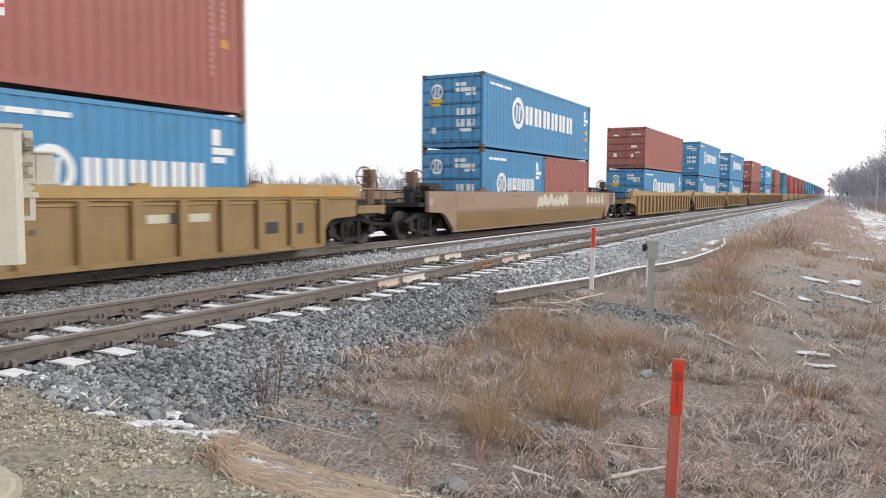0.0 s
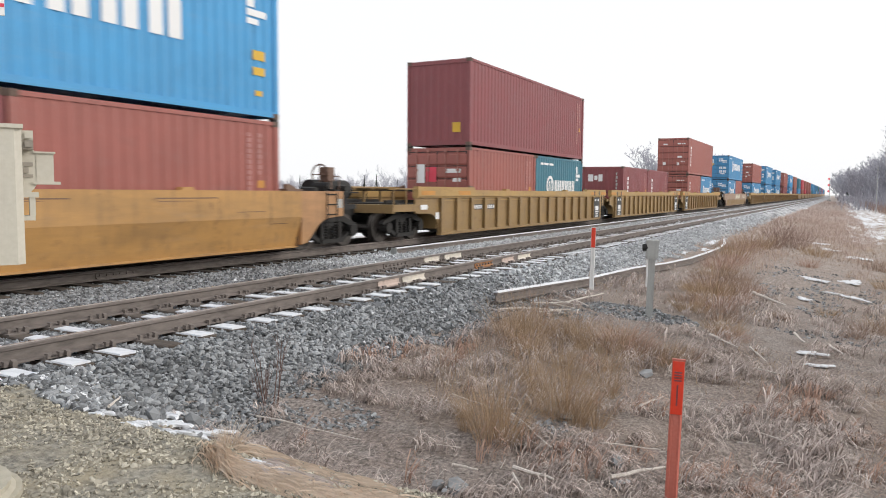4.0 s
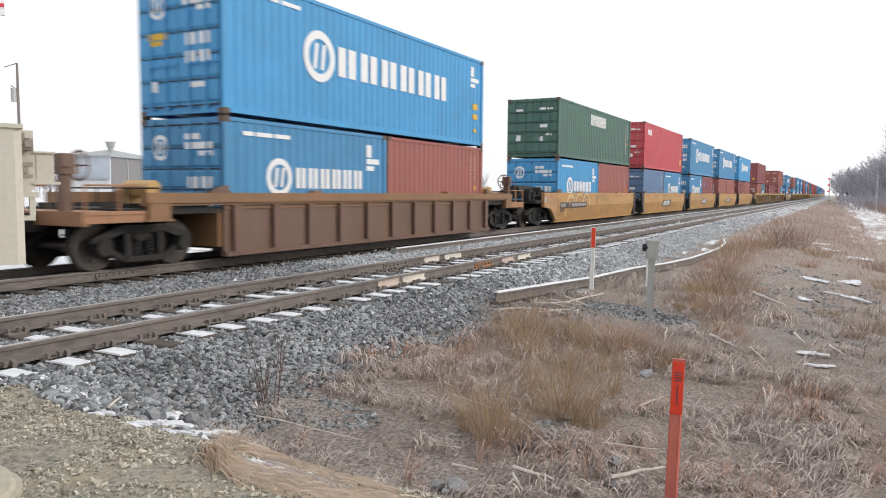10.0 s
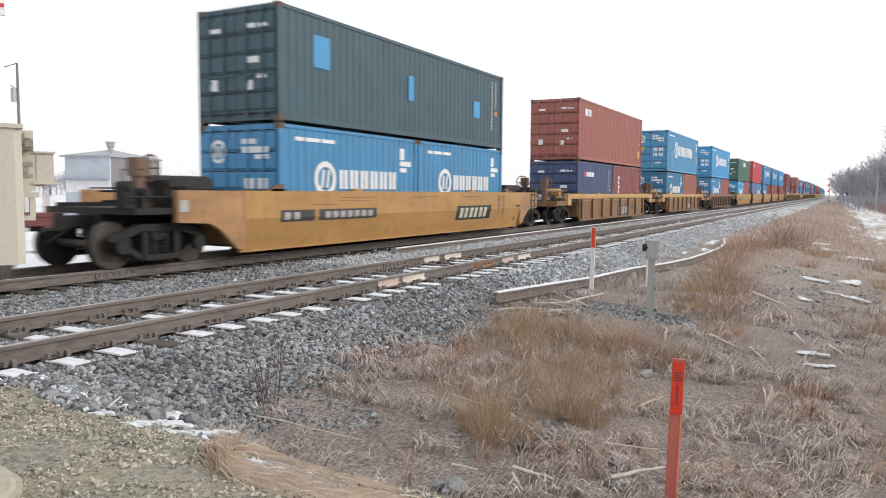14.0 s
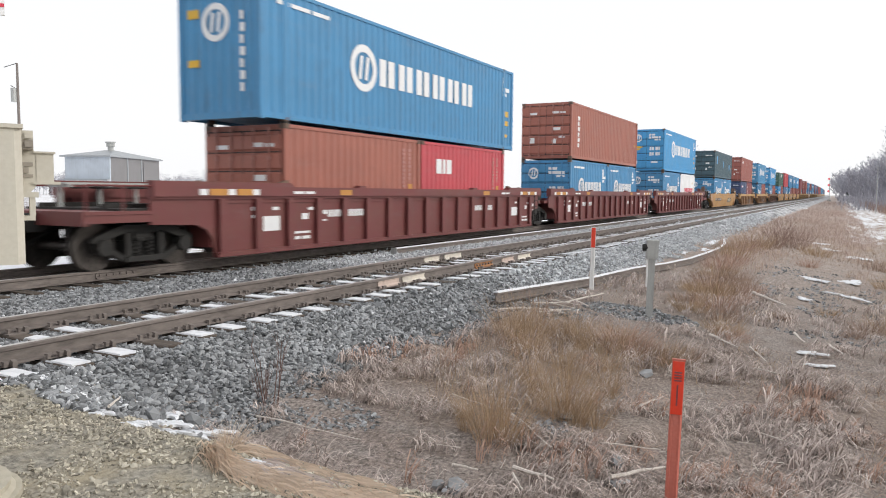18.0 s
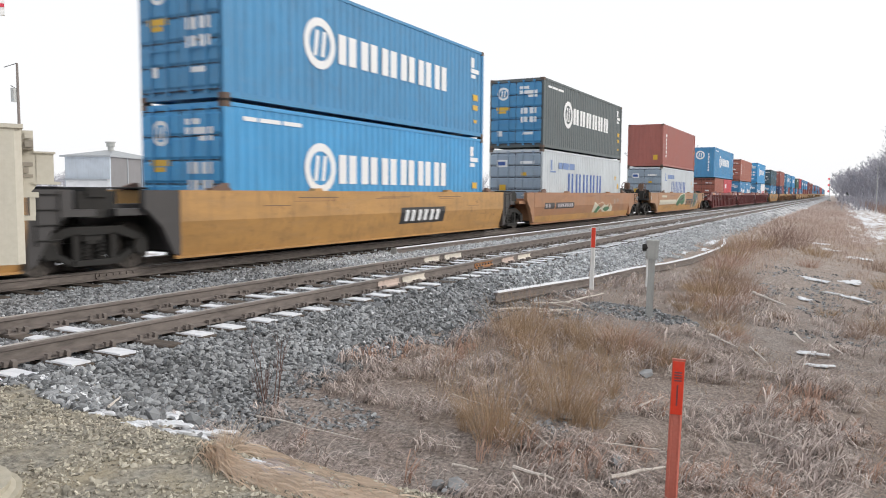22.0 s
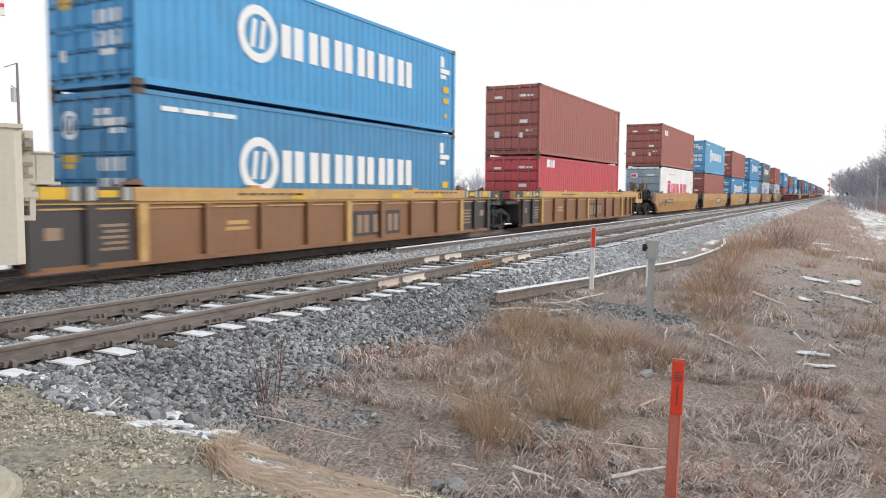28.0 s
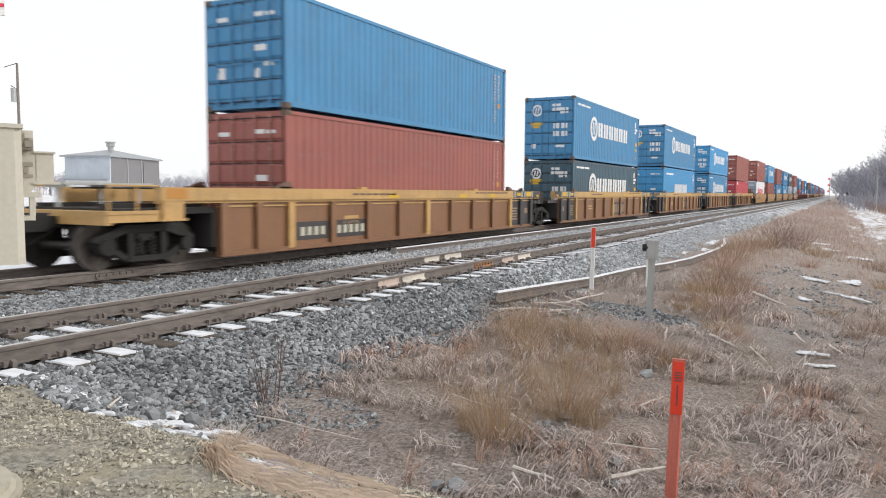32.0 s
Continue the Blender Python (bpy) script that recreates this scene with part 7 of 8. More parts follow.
def strips(root, length, width, lean, turn, r):
    n = len(root)
    d = np.stack((np.cos(turn) * np.sin(lean), np.sin(turn) * np.sin(lean), np.cos(lean)), -1)
    side = np.stack((-np.sin(turn), np.cos(turn), np.zeros(n)), -1) * width[:, None] / 2
    droop = np.stack((np.cos(turn), np.sin(turn), -np.full(n, 0.9)), -1) * (length * r.uniform(0.1, 0.35, n))[:, None]
    mid, tip = root + d * (length * 0.55)[:, None], root + d * length[:, None] + droop
    floor = root[:, 2] + 0.015
    mid[:, 2], tip[:, 2] = np.maximum(mid[:, 2], floor), np.maximum(tip[:, 2], floor)
    vs = np.stack((root - side, root + side, mid - side * 0.8, mid + side * 0.8, tip), 1).reshape(-1, 3)
    b = np.arange(n)[:, None] * 5
    fs = np.concatenate((b + (0, 1, 3), b + (0, 3, 2), b + (2, 3, 4)), 1).reshape(-1, 3)
    return vs, fs


def arcs(n, xs, ys, each, seed, keep, length=(0.12, 0.26), width=(0.005, 0.010), z_mul=1.0):
    """Small arching clumps: the blades rise, bow over and hang, all much the same way."""
    r = np.random.RandomState(seed)
    x, y = r.uniform(*xs, n), r.uniform(*ys, n)
    k = np.array([keep(a, b) and noise.noise((a * 1.1, b * 1.1, 61)) > -0.2 for a, b in zip(x, y)])
    x, y = x[k], y[k]
    n = len(x)
    z = np.array([ground_z(a, b) for a, b in zip(x, y)])
    way = np.array([0.2 + 2.2 * noise.noise((a * 0.6, b * 0.6, 71)) for a, b in zip(x, y)]) + r.normal(0, 0.5, n)
    m = n * each
    root = np.repeat(np.stack((x, y, z - 0.01), -1), each, 0) + r.normal(0, 0.03, (m, 3)) * (1, 1, 0)
    turn = np.repeat(way, each) + r.normal(0, 0.5, m)
    ln = r.uniform(*length, m) * np.repeat(r.uniform(0.6, 1.3, n), each)
    w = r.uniform(*width, m) / 2
    fwd, side = np.stack((np.cos(turn), np.sin(turn), np.zeros(m)), -1), np.stack((-np.sin(turn), np.cos(turn), np.zeros(m)), -1)
    up = r.uniform(0.45, 0.85, m) * z_mul
    rows = []
    for f, h, k in ((0.0, 0.0, 1.0), (0.16, 0.62, 1.0), (0.48, 0.95, 0.9), (0.80, 0.80, 0.6), (0.98, 0.42, 0.12)):
        p = root + fwd * (ln * f)[:, None] + np.array((0, 0, 1.0)) * (ln * up * h)[:, None]
        rows += [p - side * (w * k)[:, None], p + side * (w * k)[:, None]]
    vs = np.stack(rows, 1).reshape(-1, 3)
    b = np.arange(m)[:, None] * 10
    fs = np.concatenate([np.concatenate((b + (i, i + 1, i + 3), b + (i, i + 3, i + 2)), 1) for i in (0, 2, 4, 6)], 1).reshape(-1, 3)
    return vs, fs


def field(name, groups, material, label):
    vs, fs, base = [], [], 0
    for v, f in groups:
        vs.append(v), fs.append(f + base)
        base += len(v)
    thing(name, bulk(name, np.concatenate(vs), np.concatenate(fs)), material, Matrix(), label, "grass", kind="stuff")


def off_bed(x, y):
    return x > -5.15 + 0.5 * noise.noise((x, y * 0.9, 0)) and (y > 4.25 + 0.45 * noise.noise((x * 1.3, 5, 0)))


def patchy(x, y):
    return off_bed(x, y) and noise.noise((x * 0.9, y * 0.9, 4)) > -0.15


def golden(x, y):
    return off_bed(x, y) and noise.noise((x * 0.55, y * 0.4, 9)) > 0.12


# spots of bare litter and stones between the grass: x, y, half width, half depth
BARE = ((-4.6, 4.78, 0.55, 0.32), (-4.45, 5.75, 0.62, 0.42), (-3.75, 5.25, 0.85, 0.35), (-2.62, 6.92, 0.34, 0.26), (-2.75, 5.35, 0.5, 0.3), (-3.3, 13.9, 1.1, 0.7), (-4.3, 12.6, 0.6, 0.7), (-1.9, 9.3, 0.4, 0.6), (-1.6, 7.6, 0.35, 0.4), (-0.75, 20.0, 0.6, 3.6), (-0.9, 13.6, 0.4, 1.2))


def clear(x, y, k=1.0):
    """Whether grass may stand at x, y, off the bare spots."""
    wob = 1.0 + 0.45 * noise.noise((x * 2.3, y * 2.3, 17))
    return off_bed(x, y) and all(((x - a) / w) ** 2 + ((y - b) / d) ** 2 > k * wob for a, b, w, d in BARE)


def bowed(x, y):
    """The low grass, thick and thin by turns."""
    return clear(x, y) and noise.noise((x * 0.8, y * 0.8, 44)) > -0.22


def russet(x, y):
    return clear(x, y) and noise.noise((x * 1.0, y * 0.7, 91)) > 0.10


field("matted_grass", [blades(3800, (-5.6, 2.5), (3.9, 11), (0.08, 0.26), (0.004, 0.009), (70, 90), 1, off_bed), blades(16000, (-5.6, 7), (11, 26), (0.12, 0.34), (0.005, 0.010), (60, 88), 2, clear)],
      GREY_STRAW, "flattened grey-brown dead grass")
field("bowed_grass", [arcs(2000, (-5.4, 2.3), (4.0, 7.2), 7, 32, bowed, (0.08, 0.20), (0.006, 0.012), 1.1), arcs(900, (-1.4, 2.6), (4.4, 10.5), 6, 40, clear, (0.06, 0.16), (0.006, 0.011), 0.8), arcs(1200, (-5.3, 2.8), (7.0, 11.5), 7, 36, bowed, (0.12, 0.26), (0.009, 0.016), 1.1), arcs(1500, (-5.2, 4.0), (11, 20), 6, 33, bowed, (0.14, 0.28), (0.010, 0.018))],
      GREY_STRAW, "grey-brown dead grass bowed over in clumps")
field("frosted_grass", [arcs(900, (-5.3, 2.3), (4.0, 9.5), 4, 34, bowed, (0.08, 0.19), (0.008, 0.014), 1.05), arcs(700, (-1.2, 2.3), (4.6, 8.5), 4, 39, clear, (0.07, 0.17), (0.007, 0.012), 0.9), arcs(520, (-4.8, 3), (9.5, 22), 6, 35, bowed, (0.14, 0.26), (0.010, 0.018), 1.1)], FROST_STRAW, "pale frosted grass blades bowed over")
field("russet_grass", [arcs(900, (-5.3, 2.3), (4.6, 10.5), 7, 37, russet, (0.10, 0.25), (0.006, 0.013), 1.3), blades(2600, (-5.2, 2.3), (4.8, 11), (0.10, 0.30), (0.003, 0.006), (20, 65), 38, russet)], RUSSET, "russet dead grass in low clumps")
field("dry_grass", [blades(2600, (-5.4, 2.5), (4, 12), (0.10, 0.28), (0.002, 0.005), (35, 80), 3, clear), blades(9000, (-5.4, 8), (12, 32), (0.10, 0.28), (0.005, 0.010), (40, 82), 4, lambda x, y: clear(x, y) and patchy(x, y)),
                    blades(22000, (-5.2, 6), (30, 75), (0.15, 0.42), (0.008, 0.016), (20, 80), 5, off_bed)], DUN_PLUME, "thin standing brown dead grass")
def standing(x, y):
    return clear(x, y) and ((x + 3.25) / 1.25) ** 2 + ((y - 8.9) / 2.4) ** 2 < 1.0 + 0.5 * noise.noise((x * 1.6, y * 1.6, 27))


field("standing_grass", [blades(2700, (-4.9, -1.7), (6.0, 11.6), (0.16, 0.52), (0.002, 0.0042), (4, 40), 51, standing)], DUN_PLUME, "thin dun grass stalks standing between the tufts")
field("standing_gold", [blades(1500, (-4.9, -1.7), (6.0, 11.6), (0.20, 0.62), (0.002, 0.0042), (4, 34), 52, standing)], PLUME, "thin golden grass stalks standing between the tufts")
field("golden_grass", [blades(1800, (-4.6, 2.5), (6.4, 12), (0.15, 0.38), (0.003, 0.006), (15, 60), 6, lambda x, y: clear(x, y) and golden(x, y)), blades(9000, (-5.0, 6), (12, 50), (0.18, 0.42), (0.005, 0.010), (15, 65), 7, lambda x, y: clear(x, y) and golden(x, y))], PLUME, "golden-brown dead grass")


thicket = []
for x, y, s in right:
    r = np.random.RandomState(int(x * 7 + y * 13) % 9973)
    n = 16
    root = np.stack((r.normal(x, 4.0, n), r.normal(y, 6.0, n), np.full(n, ground_z(x, y) - 0.2)), -1)
    root = root[root[:, 0] - np.array([bend(b) for b in root[:, 1]]) > -1.5]
    n = len(root)
    thicket.append(strips(root, r.uniform(1.5, 4.8, n), r.uniform(0.10, 0.20, n), np.radians(r.uniform(2, 30, n)), r.uniform(0, 6.28, n), r))
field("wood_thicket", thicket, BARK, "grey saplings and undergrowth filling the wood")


def verge(x, y):
    return -4.6 < x - bend(y) < 1.6 and noise.noise((x * 0.5, y * 0.12, 14)) > -0.22


field("rough_brush", [blades(30000, (-6, 2.5), (42, 120), (0.25, 0.65), (0.006, 0.014), (5, 65), 81, verge), blades(7000, (-10, 2.5), (115, 260), (0.3, 0.7), (0.02, 0.04), (3, 60), 82, verge),
                      blades(7000, (-4.6, 1.0), (22, 42), (0.25, 0.6), (0.005, 0.010), (3, 55), 84, golden)], VERGE_STRAW, "pinkish-brown rough grass along the verge")
field("wood_edge_brush", [blades(9000, (3, 26), (88, 210), (0.8, 2.2), (0.03, 0.06), (2, 30), 83, lambda x, y: x > 5.5 - 0.02 * (y - 88) and noise.noise((x * 0.2, y * 0.1, 3)) > -0.3)], TWIG, "reddish leafless brush at the foot of the wood")


def plume_mesh(key, n, base, length, width, spread, seed, wind=0.0):
    """A tall tuft: fine blades from a narrow foot, opening like a fan and nodding at the tips; wind bends them all one way."""
    if key not in MESHES:
        r = np.random.RandomState(seed)
        a, d = r.uniform(0, 2 * np.pi, n), np.sqrt(r.uniform(0, 1, n))
        root = np.stack((base * d * np.cos(a), base * d * np.sin(a), np.full(n, -0.04)), -1)
        ln = length[0] + (length[1] - length[0]) * r.beta(2.2, 1.6, n)
        lean = np.radians(spread) * d * r.uniform(0.35, 1.15, n)
        out = np.stack((np.cos(a) * np.sin(lean) + wind, np.sin(a) * np.sin(lean), np.cos(lean)), -1)
        nod = np.stack((np.cos(a) + 2.0 * wind, np.sin(a), np.full(n, -0.35)), -1) * (ln * r.uniform(0.05, 0.30, n))[:, None]
        face = r.uniform(0, 2 * np.pi, n)
        side = np.stack((np.cos(face), np.sin(face), np.zeros(n)), -1) * (r.uniform(*width, n) / 2)[:, None]
        rows = []
        for f, k in ((0.0, 1.0), (0.4, 1.0), (0.75, 0.7), (1.0, 0.15)):
            p = root + out * (ln * f)[:, None] + nod * f * f
            rows += [p - side * k, p + side * k]
        vs = np.stack(rows, 1).reshape(-1, 3)
        b = np.arange(n)[:, None] * 8
        fs = np.concatenate([np.concatenate((b + (i, i + 1, i + 3), b + (i, i + 3, i + 2)), 1) for i in (0, 2, 4)], 1).reshape(-1, 3)
        MESHES[key] = bulk(key, vs, fs)
    return MESHES[key]


# tall tufts near the road: x, y, height, kind of mesh
TUFTS = ((-2.79, 6.12, 1.0, 1), (-2.68, 6.22, 0.9, 1), (-2.92, 6.28, 0.62, 2), (-3.08, 6.20, 0.5, 0), (-3.25, 6.5, 0.42, 2), (-2.56, 7.22, 0.9, 0), (-2.44, 7.32, 0.95, 1), (-2.28, 7.18, 0.6, 2), (-2.12, 7.24, 0.5, 1), (-2.95, 7.7, 0.62, 0), (-3.2, 8.1, 0.66, 2),
         (-2.75, 8.3, 0.7, 1), (-2.3, 8.35, 0.55, 2), (-3.5, 8.9, 0.75, 0), (-3.1, 9.0, 0.7, 1), (-4.45, 10.2, 0.9, 2), (-4.2, 10.5, 0.95, 0), (-3.92, 10.35, 0.9, 1), (-3.6, 10.5, 0.85, 2), (-3.3, 10.3, 0.8, 0), (-3.75, 9.5, 0.8, 1), (-4.1, 9.7, 0.85, 2), (-2.6, 9.4, 0.6, 0))
for i, (x, y, h, k) in enumerate(TUFTS):
    thing("grass_tuft", plume_mesh("plume_%d" % k, 170, 0.13, (0.22, 1.0), (0.002, 0.0045), 34, 60 + k, (0.06, 0.13, -0.03)[k]), PLUME if i % 5 else GOLD_STRAW, pose(x, y, ground_z(x, y), 0, 0, (i * 37) % 60 - 30) @ Matrix.Scale(h, 4),
          "tall fanned tuft of golden-brown dead grass", "grass tuft", "grass tufts")
# softer and duller clumps along the verge, farther off
CLUMPS = ((-3.05, 10.55, 0.8), (-2.75, 10.75, 0.85), (-2.45, 10.5, 0.8), (-2.15, 10.6, 0.7), (-2.9, 11.1, 0.8), (-1.95, 10.9, 0.55), (-3.0, 18.0, 0.8), (-2.0, 17.2, 0.8), (-2.9, 16.4, 0.75), (-2.6, 15.2, 0.8), (-1.9, 19.0, 0.8), (-2.2, 20.2, 0.9), (-2.55, 17.8, 1.05), (-2.75, 18.6, 1.1), (-2.3, 18.3, 1.0), (-2.45, 17.0, 1.0), (-2.2, 15.9, 0.95), (-1.95, 14.9, 0.85), (-1.76, 13.7, 0.75), (-1.55, 13.2, 0.6),
          (-2.9, 19.8, 1.1), (-3.0, 21.4, 1.1), (-3.2, 23.5, 1.2), (-2.5, 21.0, 1.0), (-3.2, 33.0, 1.5), (-3.5, 31.4, 1.4), (-2.9, 34.5, 1.5), (-3.4, 28.0, 1.3), (-3.2, 25.8, 1.2), (0.5, 16.2, 0.75), (0.9, 16.8, 0.85), (1.5, 17.4, 0.9), (0.25, 15.4, 0.5), (1.3, 24.5, 1.0), (1.9, 26.0, 1.0), (1.2, 30.5, 1.1), (-0.9, 34.0, 1.2), (-1.0, 28.5, 0.8), (-1.0, 16.0, 0.5), (-0.2, 17.6, 0.5))
for i, (x, y, h) in enumerate(CLUMPS):
    k = i % 3
    thing("grass_tuft", plume_mesh("clump_%d" % k, 300, 0.42, (0.12, 0.62), (0.004, 0.008), 50, 70 + k, 0.04 * k), (PLUME, RUSSET, VERGE_DARK)[i * 7 % 3], pose(x, y, ground_z(x, y), 0, 0, i * 83) @ Matrix.Scale(h * (0.92 if 12 < y < 24 else 1.0), 4), "soft clump of dun-brown dead grass", "grass tuft", "verge clumps")


def combed_mesh(key, path, n, wide, length, lift, seed):
    """Grass combed flat: blades lying along a path of (x, y), the first of them arching up at its head."""
    if key not in MESHES:
        r = np.random.RandomState(seed)
        pts = np.array(path)
        t = r.uniform(0, len(pts) - 1.001, n)
        i = t.astype(int)
        f = (t - i)[:, None]
        at, way = pts[i] * (1 - f) + pts[i + 1] * f, pts[i + 1] - pts[i]
        way = way / np.linalg.norm(way, axis=1)[:, None]
        ang = np.arctan2(way[:, 1], way[:, 0]) + r.normal(0, 0.25, n)
        fwd, side = np.stack((np.cos(ang), np.sin(ang)), -1), np.stack((-np.sin(ang), np.cos(ang)), -1)
        at = at + side * r.normal(0, wide, n)[:, None]
        ln, h = r.uniform(*length, n), lift * r.uniform(0.15, 1.0, n) * np.interp(t, (0, 0.6, 1.4), (1.6, 1.0, 0.55))
        w = r.uniform(0.0008, 0.0018, n)
        rows = []
        for u, v, q in ((0.0, 0.1, 1.0), (0.3, 0.8, 1.0), (0.65, 0.9, 0.8), (1.0, 0.25, 0.2)):
            p = at + fwd * (ln * u)[:, None]
            z = np.array([ground_z(a, b) for a, b in p]) + h * v
            rows += [np.concatenate((p + side * (w * q * g)[:, None], z[:, None] + 0.004 * g), 1) for g in (-1, 1)]
        vs = np.stack(rows, 1).reshape(-1, 3)
        vs -= np.array((path[0][0], path[0][1], ground_z(*path[0])))
        b = np.arange(n)[:, None] * 8
        fs = np.concatenate([np.concatenate((b + (j, j + 1, j + 3), b + (j, j + 3, j + 2)), 1) for j in (0, 2, 4)], 1).reshape(-1, 3)
        MESHES[key] = bulk(key, vs, fs)
    return MESHES[key]


for i, (path, n, wide, length, lift, col) in enumerate((
        (((-3.40, 3.28), (-3.22, 3.15), (-2.95, 3.09), (-2.65, 3.08), (-2.35, 3.10), (-2.05, 3.14)), 560, 0.036, (0.10, 0.30), 0.055, COMBED),
        (((-3.38, 3.26), (-3.20, 3.14), (-2.95, 3.08), (-2.70, 3.07)), 260, 0.045, (0.10, 0.28), 0.065, COMBED),
        (((-3.34, 3.42), (-3.10, 3.46), (-2.85, 3.44), (-2.55, 3.38), (-2.25, 3.32)), 300, 0.065, (0.12, 0.30), 0.045, COMBED),
        (((-3.02, 3.25), (-2.78, 3.20), (-2.50, 3.19)), 320, 0.04, (0.14, 0.3), 0.025, FROST_STRAW),
        (((-2.35, 3.10), (-2.15, 3.04), (-1.9, 3.06), (-1.65, 3.12)), 300, 0.05, (0.12, 0.30), 0.045, COMBED))):
    x, y = path[0]
    thing("grass_tuft", combed_mesh("combed_%d" % i, path, n, wide, length, lift, 90 + i), col, pose(x, y, ground_z(x, y)), "combed-flat tuft of golden dead grass on gravel", "grass tuft", "flattened tufts")
thing("grass_tuft", plume_mesh("head_plume", 300, 0.06, (0.07, 0.27), (0.0012, 0.0026), 36, 99, 0.22), COMBED, pose(-3.40, 3.42, ground_z(-3.40, 3.42), 0, 0, 5), "bent tuft of golden dead grass at the road's edge", "grass tuft", "flattened tufts")


def shrub_mesh(key, seed, stems):
    if key not in MESHES:
        r = random.Random(seed)
        rows = []
        for _ in range(stems):
            a, lean = r.uniform(0, 6.28), r.uniform(0.05, 0.5 if stems < 20 else 1.3)
            d = Vector((math.cos(a) * lean, math.sin(a) * lean, 1)).normalized()
            p = Vector((math.cos(a) * 0.08, math.sin(a) * 0.08, -0.03))
            q = p + d * r.uniform(0.5, 1.0)
            rows.append((p, q, 0.009 if stems < 20 else 0.006, 0.004, 1))
            for _ in range(6):
                b = p + (q - p) * r.uniform(0.3, 1.0)
                e = (d + Vector((r.uniform(-0.8, 0.8), r.uniform(-0.8, 0.8), r.uniform(-0.1, 0.5)))).normalized()
                rows.append((b, b + e * r.uniform(0.12, 0.35), 0.0035, 0.0015, 2))
        MESHES[key] = bulk(key, *limbs_mesh(key, rows))
    return MESHES[key]


TWIG_ROWS = []
twigs = random.Random(83)
for _ in range(150):
    x, y, a, h = twigs.uniform(-4.6, 1.8), twigs.uniform(4.9, 10.5), twigs.uniform(0, 6.28), twigs.uniform(0.06, 0.22)
    if clear(x, y, 0.6):
        p = Vector((x, y, ground_z(x, y) + twigs.uniform(0.01, 0.06)))
        q = p + Vector((h * math.cos(a), h * math.sin(a), twigs.uniform(-0.01, 0.05)))
        TWIG_ROWS += [(p, q, 0.005, 0.003, 1), (p + (q - p) * 0.5, p + (q - p) * 0.5 + Vector((-0.3 * h * math.sin(a), 0.3 * h * math.cos(a), 0.02)), 0.003, 0.002, 2)]
thing("fallen_twigs", bulk("fallen_twigs", *limbs_mesh("fallen_twigs", TWIG_ROWS)), DEAD_WOOD, Matrix(), "small bleached twigs fallen in the dead grass", "twigs", kind="stuff")
for i, (x, y, s, n) in enumerate(((-4.88, 5.50, 0.78, 5), (-5.05, 5.58, 0.46, 8), (-2.5, 35.6, 1.35, 34), (-2.0, 36.6, 1.3, 34), (-1.6, 36.2, 1.0, 34), (-4.2, 11.2, 0.75, 9))):
    thing("twig_shrub", shrub_mesh("shrub_%d_%d" % (n, i % 2), 20 + i % 2, n), TWIG_DARK if i < 2 else TWIG, pose(x, y, ground_z(x, y), 0, 0, i * 50) @ Matrix.Scale(s, 4), "leafless shrub of thin reddish-brown twigs", "shrub", "shrubs")


# sticks and driftwood
def stick(a, b, r, seed):
    rs = random.Random(seed)
    pa, pb = Vector((*a, ground_z(*a) + r * 0.9 + 0.07)), Vector((*b, ground_z(*b) + r * 0.9 + 0.07))

    def build(bm):
        pts = [pa + (pb - pa) * (i / 4) + (Vector((rs.uniform(-1, 1), rs.uniform(-1, 1), rs.uniform(-0.2, 0.6))) * max(r * 0.5, 0.017 * (pb - pa).length) if 0 < i < 4 else Vector()) for i in range(5)]
        for i in range(4):
            rod(bm, pts[i] - pa, pts[i + 1] - pa, r * (1 - 0.12 * i), r * (0.88 - 0.12 * i), 6)
    thing("dead_stick", mesh_of("dead_stick_%d" % seed, build), DEAD_WOOD, Matrix.Translation(pa), "bleached dead branch lying in the grass", "stick", "dead sticks")


for i, (a, b, r) in enumerate((((-1.89, 8.06), (-1.75, 8.62), 0.018), ((-4.66, 5.05), (-3.62, 5.22), 0.010), ((-1.61, 5.96), (-1.28, 6.49), 0.024), ((-2.30, 5.50), (-2.12, 5.27), 0.016), ((-2.34, 5.60), (-1.97, 5.57), 0.024), ((-2.88, 6.80), (-2.24, 6.22), 0.016), ((-1.88, 12.9), (-1.36, 12.24), 0.02), ((-0.67, 14.31), (-0.47, 13.7), 0.024), ((-0.12, 13.9), (0.10, 12.95), 0.022),
                               ((-4.62, 12.0), (-4.30, 12.35), 0.014), ((-4.45, 12.25), (-4.15, 12.2), 0.012), ((-4.35, 12.5), (-4.25, 12.1), 0.013), ((-4.9, 13.3), (-4.25, 13.25), 0.014), ((-4.7, 13.0), (-4.2, 12.9), 0.012), ((-4.1, 12.7), (-4.0, 12.3), 0.014), ((-4.97, 12.62), (-4.54, 13.28), 0.018), ((-4.54, 13.28), (-4.30, 15.0), 0.022), ((-5.1, 11.5), (-4.2, 12.6), 0.02), ((-1.82, 18.72), (-1.01, 17.54), 0.035), 
                               ((-2.76, 5.3), (-2.56, 5.38), 0.016), ((-4.81, 3.62), (-5.30, 4.1), 0.015), ((-4.75, 13.9), (-4.1, 13.3), 0.02), ((-3.6, 6.9), (-3.1, 6.8), 0.010), ((-1.9, 6.6), (-1.4, 6.9), 0.011), ((-0.7, 8.2), (-0.2, 8.0), 0.012),
                               ((-4.0, 3.86), (-3.55, 3.95), 0.014), ((-1.2, 12.4), (-0.9, 11.6), 0.016), ((-1.0, 11.0), (-0.6, 10.9), 0.014))):
    stick(a, b, r * (0.8 if b[1] < 9 else 1.1), i)


